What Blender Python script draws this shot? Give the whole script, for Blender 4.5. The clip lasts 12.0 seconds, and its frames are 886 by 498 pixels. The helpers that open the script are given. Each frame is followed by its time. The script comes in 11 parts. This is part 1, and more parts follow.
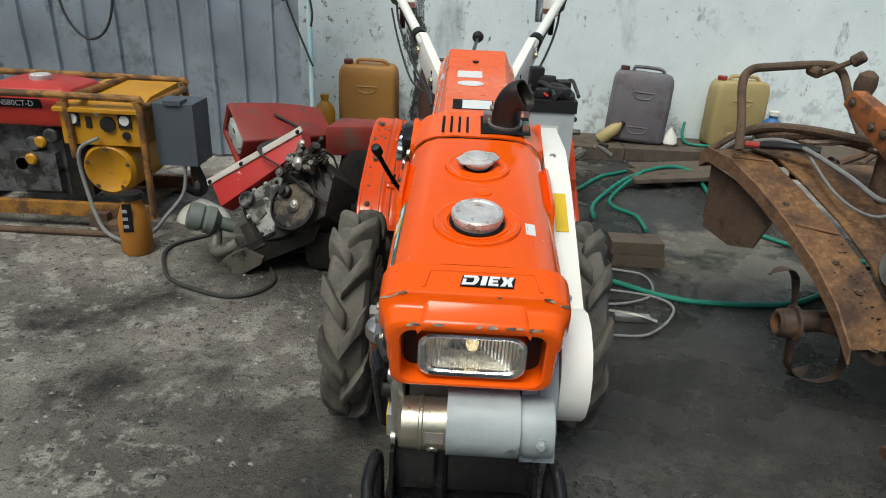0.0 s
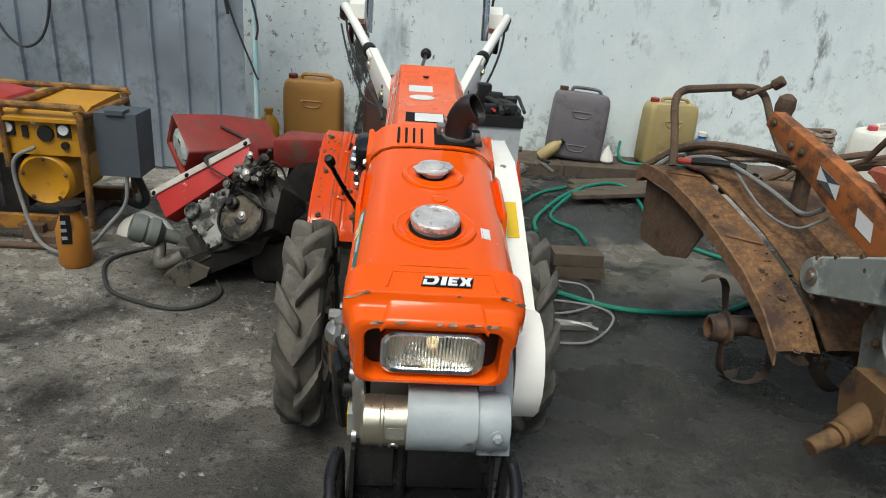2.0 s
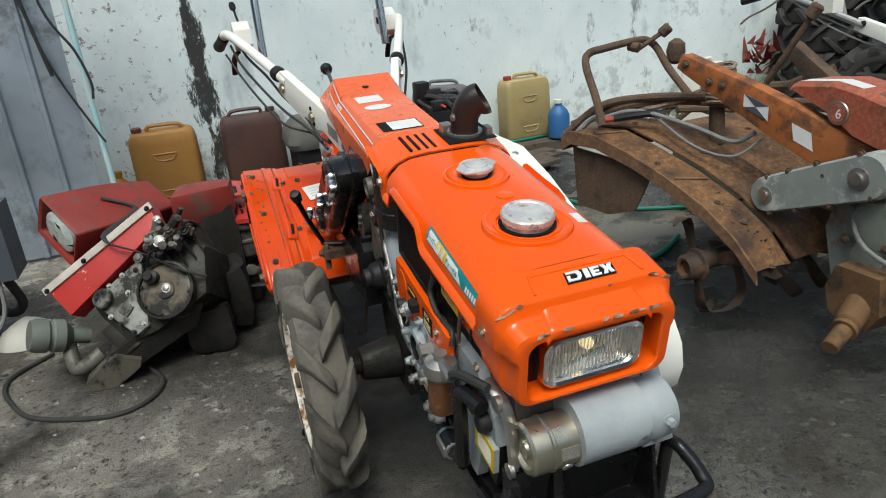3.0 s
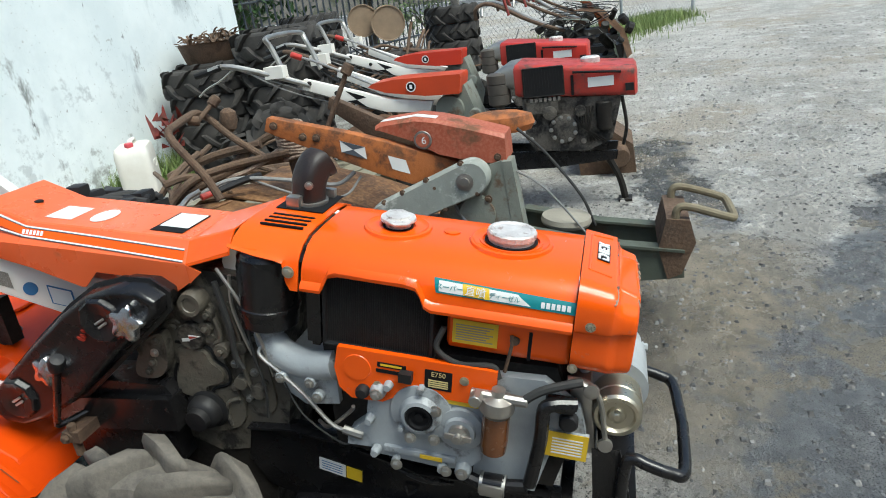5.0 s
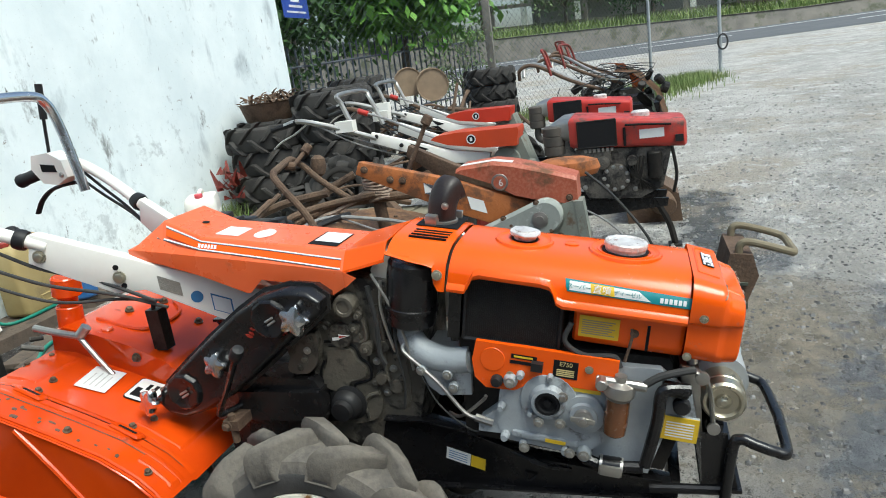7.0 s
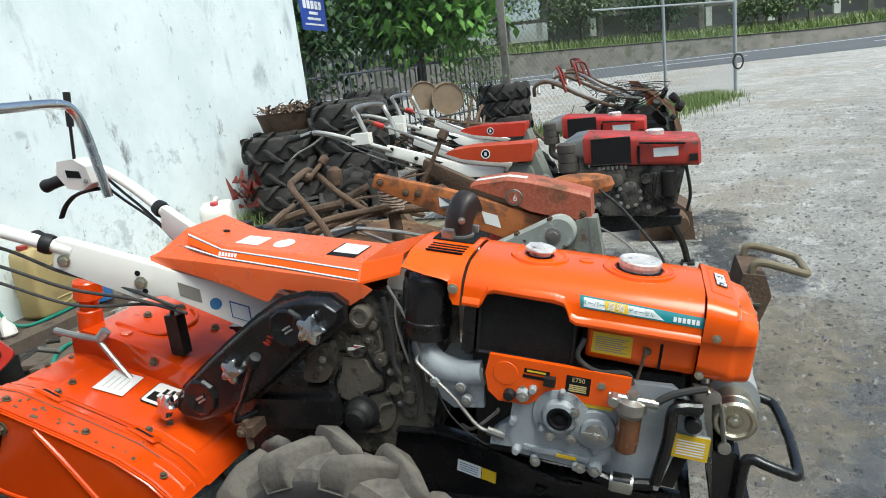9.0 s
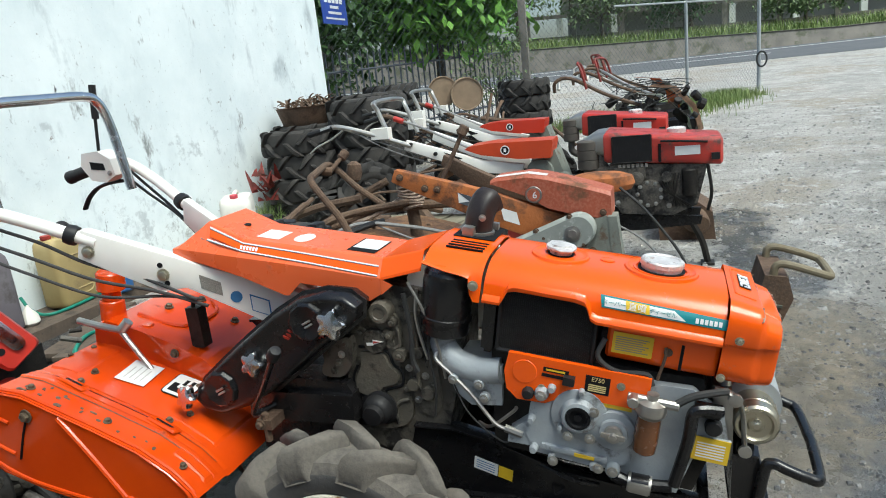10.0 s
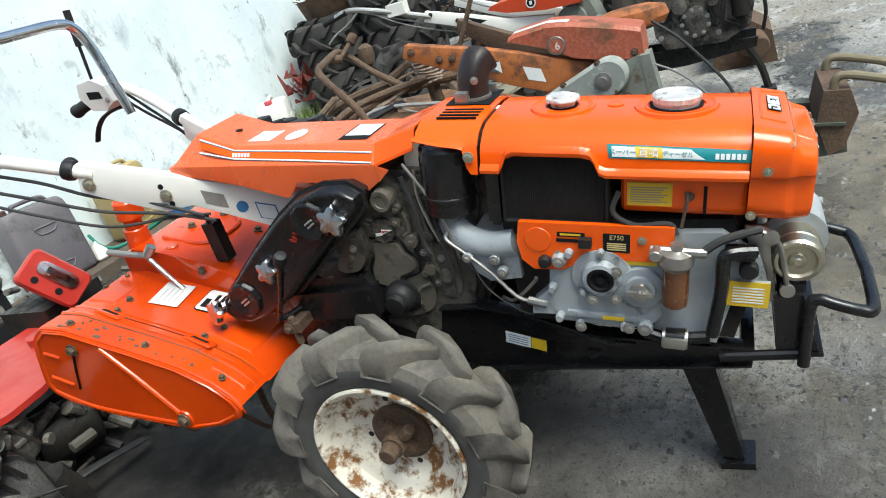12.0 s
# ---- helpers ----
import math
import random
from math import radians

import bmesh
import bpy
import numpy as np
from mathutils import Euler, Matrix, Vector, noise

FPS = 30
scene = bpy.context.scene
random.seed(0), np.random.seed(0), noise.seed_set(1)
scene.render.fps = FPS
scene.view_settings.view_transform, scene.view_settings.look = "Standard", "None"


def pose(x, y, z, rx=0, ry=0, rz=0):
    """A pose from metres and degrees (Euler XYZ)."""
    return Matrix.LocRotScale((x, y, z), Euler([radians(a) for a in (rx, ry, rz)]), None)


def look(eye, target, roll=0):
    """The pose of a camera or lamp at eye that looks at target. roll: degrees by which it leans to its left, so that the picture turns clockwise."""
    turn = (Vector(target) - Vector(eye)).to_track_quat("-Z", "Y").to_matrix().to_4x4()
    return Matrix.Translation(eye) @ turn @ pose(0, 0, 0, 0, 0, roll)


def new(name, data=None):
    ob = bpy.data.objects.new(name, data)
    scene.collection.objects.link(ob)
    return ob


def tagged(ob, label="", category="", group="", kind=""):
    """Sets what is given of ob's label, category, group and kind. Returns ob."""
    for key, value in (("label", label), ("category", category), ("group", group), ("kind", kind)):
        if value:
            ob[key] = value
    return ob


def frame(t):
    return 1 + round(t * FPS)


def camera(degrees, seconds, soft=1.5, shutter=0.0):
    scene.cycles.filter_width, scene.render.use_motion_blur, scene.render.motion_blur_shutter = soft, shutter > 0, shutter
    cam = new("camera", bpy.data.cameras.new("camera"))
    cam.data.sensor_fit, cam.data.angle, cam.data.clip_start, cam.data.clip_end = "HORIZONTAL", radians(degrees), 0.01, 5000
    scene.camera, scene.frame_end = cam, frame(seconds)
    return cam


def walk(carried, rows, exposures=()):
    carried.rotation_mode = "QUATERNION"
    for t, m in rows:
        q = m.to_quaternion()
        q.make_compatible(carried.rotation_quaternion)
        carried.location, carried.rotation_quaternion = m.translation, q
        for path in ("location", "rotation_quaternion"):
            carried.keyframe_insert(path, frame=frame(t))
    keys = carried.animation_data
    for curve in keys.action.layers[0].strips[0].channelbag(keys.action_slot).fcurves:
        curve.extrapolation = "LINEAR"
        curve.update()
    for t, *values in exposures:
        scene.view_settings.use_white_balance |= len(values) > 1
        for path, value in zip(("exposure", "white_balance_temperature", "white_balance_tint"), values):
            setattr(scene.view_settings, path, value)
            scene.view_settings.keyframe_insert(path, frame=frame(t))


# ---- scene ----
cam = camera(66.7, 12.0, soft=1.0)
PATH = [
    (0, (-0.033, 2.908, 1.283), (-0.073, 4.743, 0.489), 2.6),
    (0.5, (-0.061, 2.848, 1.303), (-0.096, 4.725, 0.614), 3.5),
    (1, (-0.052, 2.834, 1.307), (-0.067, 4.719, 0.639), 4.4),
    (1.5, (-0.042, 2.837, 1.308), (-0.054, 4.72, 0.634), 3.7),
    (2, (-0.065, 2.851, 1.278), (0.069, 4.706, 0.542), 4.6),
    (2.5, (-0.242, 2.916, 1.252), (0.011, 4.772, 0.551), -4.3),
    (3, (-0.471, 3.045, 1.232), (0.122, 4.819, 0.524), -5.3),
    (3.5, (-0.673, 3.285, 1.256), (0.369, 4.816, 0.501), -5.8),
    (3.7, (-0.739, 3.338, 1.268), (0.468, 4.759, 0.546), -5.9),
    (5.3, (-1.25, 3.873, 1.293), (0.567, 4.333, 0.597), -8.2),
    (5.4, (-1.288, 3.888, 1.292), (0.535, 4.354, 0.614), -8.8),
    (5.5, (-1.318, 3.893, 1.285), (0.526, 4.311, 0.633), -8.5),
    (6, (-1.41, 3.908, 1.273), (0.44, 4.361, 0.661), -7.1),
    (6.5, (-1.406, 3.938, 1.282), (0.431, 4.518, 0.745), -8.4),
    (7, (-1.418, 3.948, 1.291), (0.421, 4.539, 0.772), -8.0),
    (7.2, (-1.421, 3.95, 1.292), (0.421, 4.545, 0.79), -7.9),
    (8.8, (-1.438, 3.952, 1.294), (0.408, 4.545, 0.803), -7.0),
    (9, (-1.443, 3.954, 1.301), (0.398, 4.572, 0.822), -6.8),
    (9.5, (-1.448, 3.963, 1.307), (0.357, 4.677, 0.824), -6.8),
    (10, (-1.443, 3.963, 1.305), (0.379, 4.627, 0.818), -6.3),
    (10.5, (-1.43, 3.96, 1.287), (0.36, 4.528, 0.598), -6.6),
    (11, (-1.424, 3.958, 1.279), (0.349, 4.529, 0.553), -7.7),
    (11.5, (-1.395, 3.953, 1.27), (0.333, 4.622, 0.518), -13.9),
    (12, (-1.309, 3.864, 1.245), (0.31, 4.741, 0.465), -17.9),
]
walk(cam, [(t, look(eye, target, roll)) for t, eye, target, roll in PATH],
     exposures=[(0, -0.15, 6300, -1), (2.0, -0.13, 6300, -1), (3.5, 0.03, 6150, -2), (5.5, 0.48, 6080, -2), (10.0, 0.45, 6080, -2), (11.0, 0.55, 6080, -2), (11.5, 0.4, 6080, -2), (12.0, 0.65, 6080, -2)])

# ---- sky and sun: overcast daylight ----
world = bpy.data.worlds.new("world")
scene.world = world
world.use_nodes = True
wn = world.node_tree.nodes
sky = wn.new("ShaderNodeTexSky")
sky.sky_type, sky.sun_disc = "NISHITA", False
sky.sun_elevation, sky.sun_rotation = radians(60), radians(206)
sky.air_density, sky.dust_density = 1.0, 4.0
wn["Background"].inputs["Strength"].default_value = 0.135
world.node_tree.links.new(sky.outputs[0], wn["Background"].inputs["Color"])
sun = new("sun", bpy.data.lights.new("sun", "SUN"))
sun.data.energy, sun.data.angle, sun.data.color = 2.5, radians(30), (1.0, 0.97, 0.92)
sun.matrix_world = look((-2.5, -5.1, 10), (0, 0, 0))

# ---- building helpers ----
INV = {}
TAU = 2 * math.pi


def thing(name, label, category, base=(0, 0, 0), group="", kind=""):
    """An Empty at the thing's base; its parts are built in world coordinates."""
    ob = new(name)
    ob.empty_display_size = 0.05
    ob.matrix_basis = Matrix.Translation(base)
    INV[ob.name] = Matrix.Translation(base).inverted()
    return tagged(ob, label, category, group, kind)


def finish(bm, angle=0.6):
    bmesh.ops.recalc_face_normals(bm, faces=bm.faces)
    for f in bm.faces:
        f.smooth = True
    for e in bm.edges:
        if len(e.link_faces) == 2 and e.calc_face_angle(0) > angle:
            e.smooth = False


def part(name, bm, material, parent=None, label="", m=None, kind="", crease=0.6):
    """Link a bmesh as one mesh object under a thing or a part."""
    if m is not None:
        bm.transform(m)
    finish(bm, crease)
    me = bpy.data.meshes.new(name)
    bm.to_mesh(me)
    bm.free()
    for one in (material if isinstance(material, (list, tuple)) else [material]):
        me.materials.append(one)
    ob = new(name, me)
    if parent is not None:
        ob.parent = parent
        ob.matrix_parent_inverse = INV.get(parent.name, Matrix())
    return tagged(ob, label, kind=kind)


def solo(name, bm, material, label, category, group="", kind="", m=None):
    ob = part(name, bm, material, None, "", m)
    return tagged(ob, label, category, group, kind)


def bevel_new(bm, faces, width, seg=2):
    if width <= 0:
        return
    edges = {e for f in faces for e in f.edges if len(e.link_faces) == 2 and e.calc_face_angle(0) > 0.45}
    bmesh.ops.bevel(bm, geom=list(edges), offset=width, segments=seg, affect="EDGES", profile=0.6, clamp_overlap=True)


def box(bm, x0, x1, y0, y1, z0, z1, bev=0.0, m=None, seg=2):
    vs = [bm.verts.new((x, y, z)) for x in (x0, x1) for y in (y0, y1) for z in (z0, z1)]
    idx = ((0, 1, 3, 2), (4, 6, 7, 5), (0, 4, 5, 1), (2, 3, 7, 6), (0, 2, 6, 4), (1, 5, 7, 3))
    fs = [bm.faces.new([vs[i] for i in q]) for q in idx]
    if m is not None:
        bmesh.ops.transform(bm, matrix=m, verts=vs)
    bevel_new(bm, fs, bev, seg)
    return bm


def prism(bm, pts, a0, a1, axis="x", bev=0.0, m=None, seg=2):
    """Extrude a polygon along an axis. pts are (y, z) for x, (x, z) for y, (x, y) for z."""
    def place(p, a):
        return {"x": (a, p[0], p[1]), "y": (p[0], a, p[1]), "z": (p[0], p[1], a)}[axis]
    lo = [bm.verts.new(place(p, a0)) for p in pts]
    hi = [bm.verts.new(place(p, a1)) for p in pts]
    n = len(pts)
    fs = [bm.faces.new(lo), bm.faces.new(hi[::-1])]
    fs += [bm.faces.new((lo[i], hi[i], hi[(i + 1) % n], lo[(i + 1) % n])) for i in range(n)]
    if m is not None:
        bmesh.ops.transform(bm, matrix=m, verts=lo + hi)
    bevel_new(bm, fs, bev, seg)
    return bm


def loft(bm, loops, closed=True, caps=(True, True)):
    rows = [[bm.verts.new(p) for p in loop] for loop in loops]
    n = len(rows[0])
    fs = []
    for a, b in zip(rows, rows[1:]):
        for i in range(n if closed else n - 1):
            fs.append(bm.faces.new((a[i], a[(i + 1) % n], b[(i + 1) % n], b[i])))
    if closed and caps[0]:
        fs.append(bm.faces.new(rows[0][::-1]))
    if closed and caps[1]:
        fs.append(bm.faces.new(rows[-1]))
    return fs


def smooth_path(pts, n=6):
    pts = [Vector(p) for p in pts]
    if len(pts) < 3 or n < 2:
        return pts
    ext = [2 * pts[0] - pts[1]] + pts + [2 * pts[-1] - pts[-2]]
    out = []
    for i in range(1, len(ext) - 2):
        p0, p1, p2, p3 = ext[i - 1:i + 3]
        for k in range(n):
            t = k / n
            out.append(0.5 * (2 * p1 + (p2 - p0) * t + (2 * p0 - 5 * p1 + 4 * p2 - p3) * t * t + (3 * p1 - p0 - 3 * p2 + p3) * t ** 3))
    return out + [pts[-1]]


def tube(bm, pts, r, seg=8, n=6, closed=False, r1=None, flat=1.0):
    """A tube along a smoothed path; r to r1 along it."""
    path = smooth_path(pts, n)
    if len(path) < 2:
        return bm
    t0 = (path[1] - path[0]).normalized()
    up = Vector((0, 0, 1)) if abs(t0.z) < 0.9 else Vector((1, 0, 0))
    side = t0.cross(up).normalized()
    loops = []
    for i, p in enumerate(path):
        t = (path[min(i + 1, len(path) - 1)] - path[max(i - 1, 0)]).normalized()
        side = (side - t * side.dot(t)).normalized()
        up = side.cross(t)
        rad = r if r1 is None else r + (r1 - r) * i / (len(path) - 1)
        loops.append([p + (side * math.cos(TAU * k / seg) + up * math.sin(TAU * k / seg) * flat) * rad for k in range(seg)])
    loft(bm, loops, True, (not closed, not closed))
    return bm


def aim(p0, p1):
    """A frame at p0 whose z points to p1."""
    d = Vector(p1) - Vector(p0)
    return Matrix.Translation(p0) @ d.to_track_quat("Z", "Y").to_matrix().to_4x4()


def lathe(bm, profile, m=None, seg=24, close=True):
    """Turn (radius, height) round z, then place by m."""
    m = m or Matrix()
    loops = [[m @ Vector((r * math.cos(TAU * k / seg), r * math.sin(TAU * k / seg), h)) for k in range(seg)] for r, h in profile]
    loft(bm, loops, True, (close, close))
    return bm


def cyl(bm, p0, p1, r, r1=None, seg=18, bev=0.0):
    h = (Vector(p1) - Vector(p0)).length
    r1 = r if r1 is None else r1
    b = min(bev, r * 0.6, h * 0.4)
    prof = [(r - b, 0), (r, b), (r1, h - b), (r1 - b, h)] if b > 0 else [(r, 0), (r1, h)]
    return lathe(bm, prof, aim(p0, p1), seg)


def bolt(bm, p, normal, r=0.009, h=0.007):
    """A hexagon bolt head with its washer."""
    m = Matrix.Translation(p) @ Vector(normal).to_track_quat("Z", "Y").to_matrix().to_4x4()
    lathe(bm, [(r * 1.45, 0), (r * 1.45, h * 0.3)], m, 12)
    lathe(bm, [(r, h * 0.3), (r, h), (r * 0.75, h * 1.15)], m, 6)
    return bm


def rrect(hx, z0, z1, r, n=5, cx=0.0):
    """A rounded rectangle as (x, z) points."""
    out = []
    for sx, sz, a0 in ((1, 1, 0), (-1, 1, 90), (-1, -1, 180), (1, -1, 270)):
        for k in range(n):
            a = radians(a0 + 90 * k / (n - 1))
            out.append((cx + sx * (hx - r) + r * math.cos(a), (z1 - r if sz > 0 else z0 + r) + r * math.sin(a)))
    return out


def text_mesh(words, size, m, material, name, parent, extrude=0.0006, label="", sx=1.0):
    """Letters in the built-in font, as a mesh part. m: x along the words, z out of the surface."""
    cu = bpy.data.curves.new(name, "FONT")
    cu.body, cu.size, cu.align_x, cu.align_y, cu.extrude = words, size, "CENTER", "CENTER", extrude
    tmp = bpy.data.objects.new("tmp_" + name, cu)
    me = bpy.data.meshes.new_from_object(tmp)
    bpy.data.objects.remove(tmp)
    me.transform(m @ Matrix.Diagonal((sx, 1, 1, 1)))
    me.materials.clear()
    me.materials.append(material)
    me.name = name
    ob = new(name, me)
    ob.parent = parent
    ob.matrix_parent_inverse = INV.get(parent.name, Matrix())
    return tagged(ob, label)


def axes(origin, xdir, zdir):
    """A frame from an origin, the way of x and the way of z."""
    z = Vector(zdir).normalized()
    x = Vector(xdir)
    x = (x - z * x.dot(z)).normalized()
    y = z.cross(x)
    m = Matrix((x, y, z)).transposed().to_4x4()
    m.translation = origin
    return m

# ---- materials ----
def surf(name, c1, c2=None, rough=0.5, metal=0.0, scale=6.0, dirt=None, dirt_at=0.6, dirt_scale=3.0, dirt_soft=0.12, bump=0.15,
         bump_scale=60.0, coat=0.0, rough2=None, grain=None, alpha=1.0, trans=0.0, detail=6.0, spec=0.5):
    """Paint, metal, rubber and the like: a colour in two tones, dirt or rust in patches, fine relief and uneven gloss."""
    m = bpy.data.materials.new(name)
    m.use_nodes = True
    nt = m.node_tree
    N, Lk = nt.nodes, nt.links.new
    b = N["Principled BSDF"]
    geo, info = N.new("ShaderNodeTexCoord"), N.new("ShaderNodeObjectInfo")
    off = N.new("ShaderNodeVectorMath")
    off.operation = "ADD"
    mul = N.new("ShaderNodeMath")
    mul.operation = "MULTIPLY"
    mul.inputs[1].default_value = 17.0
    Lk(info.outputs["Random"], mul.inputs[0])
    Lk(geo.outputs["Object"], off.inputs[0])
    Lk(mul.outputs[0], off.inputs[1])

    def noise_at(sc, det=detail, rgh=0.6):
        t = N.new("ShaderNodeTexNoise")
        t.inputs["Scale"].default_value, t.inputs["Detail"].default_value, t.inputs["Roughness"].default_value = sc, det, rgh
        Lk(off.outputs[0], t.inputs["Vector"])
        return t.outputs["Fac"]

    def ramp(fac, lo, hi):
        r = N.new("ShaderNodeMapRange")
        r.inputs["From Min"].default_value, r.inputs["From Max"].default_value = lo, hi
        Lk(fac, r.inputs["Value"])
        return r.outputs[0]

    def mix(fac, a, c):
        x = N.new("ShaderNodeMix")
        x.data_type = "RGBA"
        Lk(fac, x.inputs["Factor"])
        for sock, v in ((x.inputs[6], a), (x.inputs[7], c)):
            if isinstance(v, tuple):
                sock.default_value = (*v, 1)
            else:
                Lk(v, sock)
        return x.outputs[2]

    c2 = c2 or tuple(v * 0.75 for v in c1)
    col = mix(ramp(noise_at(scale), 0.3, 0.7), c1, c2)
    if grain:
        col = mix(ramp(noise_at(scale * 14, 3), 0.42, 0.75), col, grain)
    rr = N.new("ShaderNodeMapRange")
    rr.inputs["To Min"].default_value, rr.inputs["To Max"].default_value = rough, min(1.0, rough2 if rough2 is not None else rough + 0.2)
    rr.inputs["From Min"].default_value, rr.inputs["From Max"].default_value = 0.3, 0.7
    Lk(noise_at(scale * 2.3), rr.inputs["Value"])
    rough_out = rr.outputs[0]
    if dirt:
        d = ramp(noise_at(dirt_scale, 9.0, 0.68), dirt_at - dirt_soft / 2, dirt_at + dirt_soft / 2)
        col = mix(d, col, dirt)
        mr = N.new("ShaderNodeMix")
        Lk(d, mr.inputs["Factor"])
        Lk(rough_out, mr.inputs[2])
        mr.inputs[3].default_value = 0.85
        rough_out = mr.outputs[0]
        if metal > 0:
            mm = N.new("ShaderNodeMapRange")
            mm.inputs["To Min"].default_value, mm.inputs["To Max"].default_value = metal, 0.0
            Lk(d, mm.inputs["Value"])
            Lk(mm.outputs[0], b.inputs["Metallic"])
    Lk(col, b.inputs["Base Color"])
    Lk(rough_out, b.inputs["Roughness"])
    if not (dirt and metal > 0):
        b.inputs["Metallic"].default_value = metal
    b.inputs["Coat Weight"].default_value = coat
    b.inputs["Coat Roughness"].default_value = 0.12
    b.inputs["Specular IOR Level"].default_value = spec
    b.inputs["Transmission Weight"].default_value = trans
    b.inputs["Alpha"].default_value = alpha
    if bump > 0:
        bp = N.new("ShaderNodeBump")
        bp.inputs["Strength"].default_value, bp.inputs["Distance"].default_value = bump, 0.01
        Lk(noise_at(bump_scale, 5), bp.inputs["Height"])
        Lk(bp.outputs[0], b.inputs["Normal"])
    return m


M_ORANGE = surf("orange_paint", (0.86, 0.108, 0.004), (0.80, 0.090, 0.003), 0.11, scale=3, bump=0.03, bump_scale=18, coat=0.0, rough2=0.24, spec=0.42, dirt=(0.45, 0.06, 0.01), dirt_at=0.70, dirt_scale=16)
M_ORANGE2 = surf("orange_paint_cover", (0.68, 0.068, 0.003), (0.54, 0.046, 0.003), 0.05, scale=3, dirt=(0.13, 0.026, 0.010), dirt_at=0.70, dirt_scale=13, bump=0.07, bump_scale=11, coat=0.0, rough2=0.24, spec=0.5)
M_FADED = surf("faded_orange_paint", (0.78, 0.115, 0.022), (0.77, 0.155, 0.055), 0.20, scale=4, bump=0.03, spec=0.75, dirt=(0.5, 0.10, 0.03), dirt_at=0.66, dirt_scale=12)
M_WHITE = surf("cream_white_paint", (0.84, 0.82, 0.77), (0.76, 0.73, 0.66), 0.35, scale=5, dirt=(0.28, 0.20, 0.12), dirt_at=0.74, dirt_scale=14, bump=0.03)
M_BLACK = surf("black_enamel", (0.007, 0.007, 0.008), (0.013, 0.012, 0.012), 0.16, scale=6, bump=0.05, dirt=(0.06, 0.053, 0.047), dirt_at=0.70, dirt_scale=8, spec=0.45)
M_PLASTIC = surf("black_plastic", (0.011, 0.011, 0.012), (0.02, 0.019, 0.019), 0.42, scale=8, bump=0.08, spec=0.3)
M_GREYENG = surf("grey_engine_paint", (0.38, 0.405, 0.42), (0.26, 0.28, 0.295), 0.30, scale=9, dirt=(0.06, 0.05, 0.042), dirt_at=0.62, dirt_scale=11, bump=0.12, bump_scale=90)
M_OILY = surf("oily_dark_iron", (0.012, 0.011, 0.010), (0.034, 0.030, 0.026), 0.30, scale=9, dirt=(0.013, 0.012, 0.011), dirt_at=0.55, dirt_scale=6, bump=0.25, bump_scale=70, spec=0.22)
M_GEARBOX = surf("oily_brown_casting", (0.125, 0.110, 0.086), (0.070, 0.062, 0.049), 0.30, scale=10, dirt=(0.014, 0.012, 0.010), dirt_at=0.56, dirt_scale=14, bump=0.3, bump_scale=90)
M_GEAR = surf("oily_gearbox_casting", (0.155, 0.14, 0.118), (0.09, 0.081, 0.068), 0.26, scale=8, dirt=(0.020, 0.016, 0.012), dirt_at=0.54, dirt_scale=9, bump=0.25, bump_scale=80)
M_CHROME = surf("chrome", (0.78, 0.79, 0.80), (0.62, 0.63, 0.64), 0.12, metal=1.0, scale=6, bump=0.03, rough2=0.3)
M_STEEL = surf("bare_steel", (0.5, 0.49, 0.46), (0.36, 0.34, 0.31), 0.32, metal=0.9, scale=10, dirt=(0.16, 0.08, 0.03), dirt_at=0.7, dirt_scale=12, bump=0.08)
M_GOLDZINC = surf("yellow_zinc_metal", (0.56, 0.53, 0.43), (0.46, 0.42, 0.32), 0.22, metal=0.9, scale=8, bump=0.05)
M_DULLZINC = surf("dull_grimy_zinc", (0.20, 0.165, 0.11), (0.11, 0.085, 0.055), 0.5, metal=0.6, scale=30, dirt=(0.06, 0.035, 0.02), dirt_at=0.55, dirt_scale=40, bump=0.1)
M_CAP = surf("worn_aluminium_cap", (0.80, 0.77, 0.74), (0.56, 0.52, 0.50), 0.42, metal=0.55, scale=30, dirt=(0.20, 0.13, 0.10), dirt_at=0.62, dirt_scale=40, bump=0.3, bump_scale=90)
M_RUBBER = surf("dusty_tyre_rubber", (0.165, 0.146, 0.122), (0.11, 0.097, 0.082), 0.85, scale=7, dirt=(0.06, 0.055, 0.05), dirt_at=0.58, dirt_scale=7, bump=0.25, bump_scale=60, grain=(0.11, 0.10, 0.085))
M_SIDEWALL = surf("dusty_tyre_sidewall", (0.055, 0.053, 0.052), (0.085, 0.08, 0.074), 0.7, scale=8, dirt=(0.15, 0.13, 0.11), dirt_at=0.62, dirt_scale=6, bump=0.2, bump_scale=60)
M_RUBBER_D = surf("dark_tyre_rubber", (0.028, 0.027, 0.026), (0.055, 0.05, 0.045), 0.7, scale=5, spec=0.3, bump=0.25, bump_scale=70)
M_RIM = surf("rusty_white_rim", (0.78, 0.74, 0.66), (0.70, 0.64, 0.52), 0.32, scale=9, dirt=(0.19, 0.082, 0.020), dirt_at=0.535, dirt_scale=24, dirt_soft=0.12, bump=0.15, bump_scale=50)
M_RUST = surf("rusted_steel", (0.115, 0.068, 0.040), (0.075, 0.050, 0.034), 0.75, scale=8, dirt=(0.06, 0.033, 0.02), dirt_at=0.58, dirt_scale=9, bump=0.5, bump_scale=60, grain=(0.15, 0.095, 0.058))
M_RUSTPLATE = surf("rusty_brown_sheet", (0.20, 0.098, 0.045), (0.145, 0.078, 0.042), 0.8, scale=4, dirt=(0.075, 0.04, 0.025), dirt_at=0.6, dirt_scale=6, bump=0.35, bump_scale=50, grain=(0.25, 0.15, 0.085))
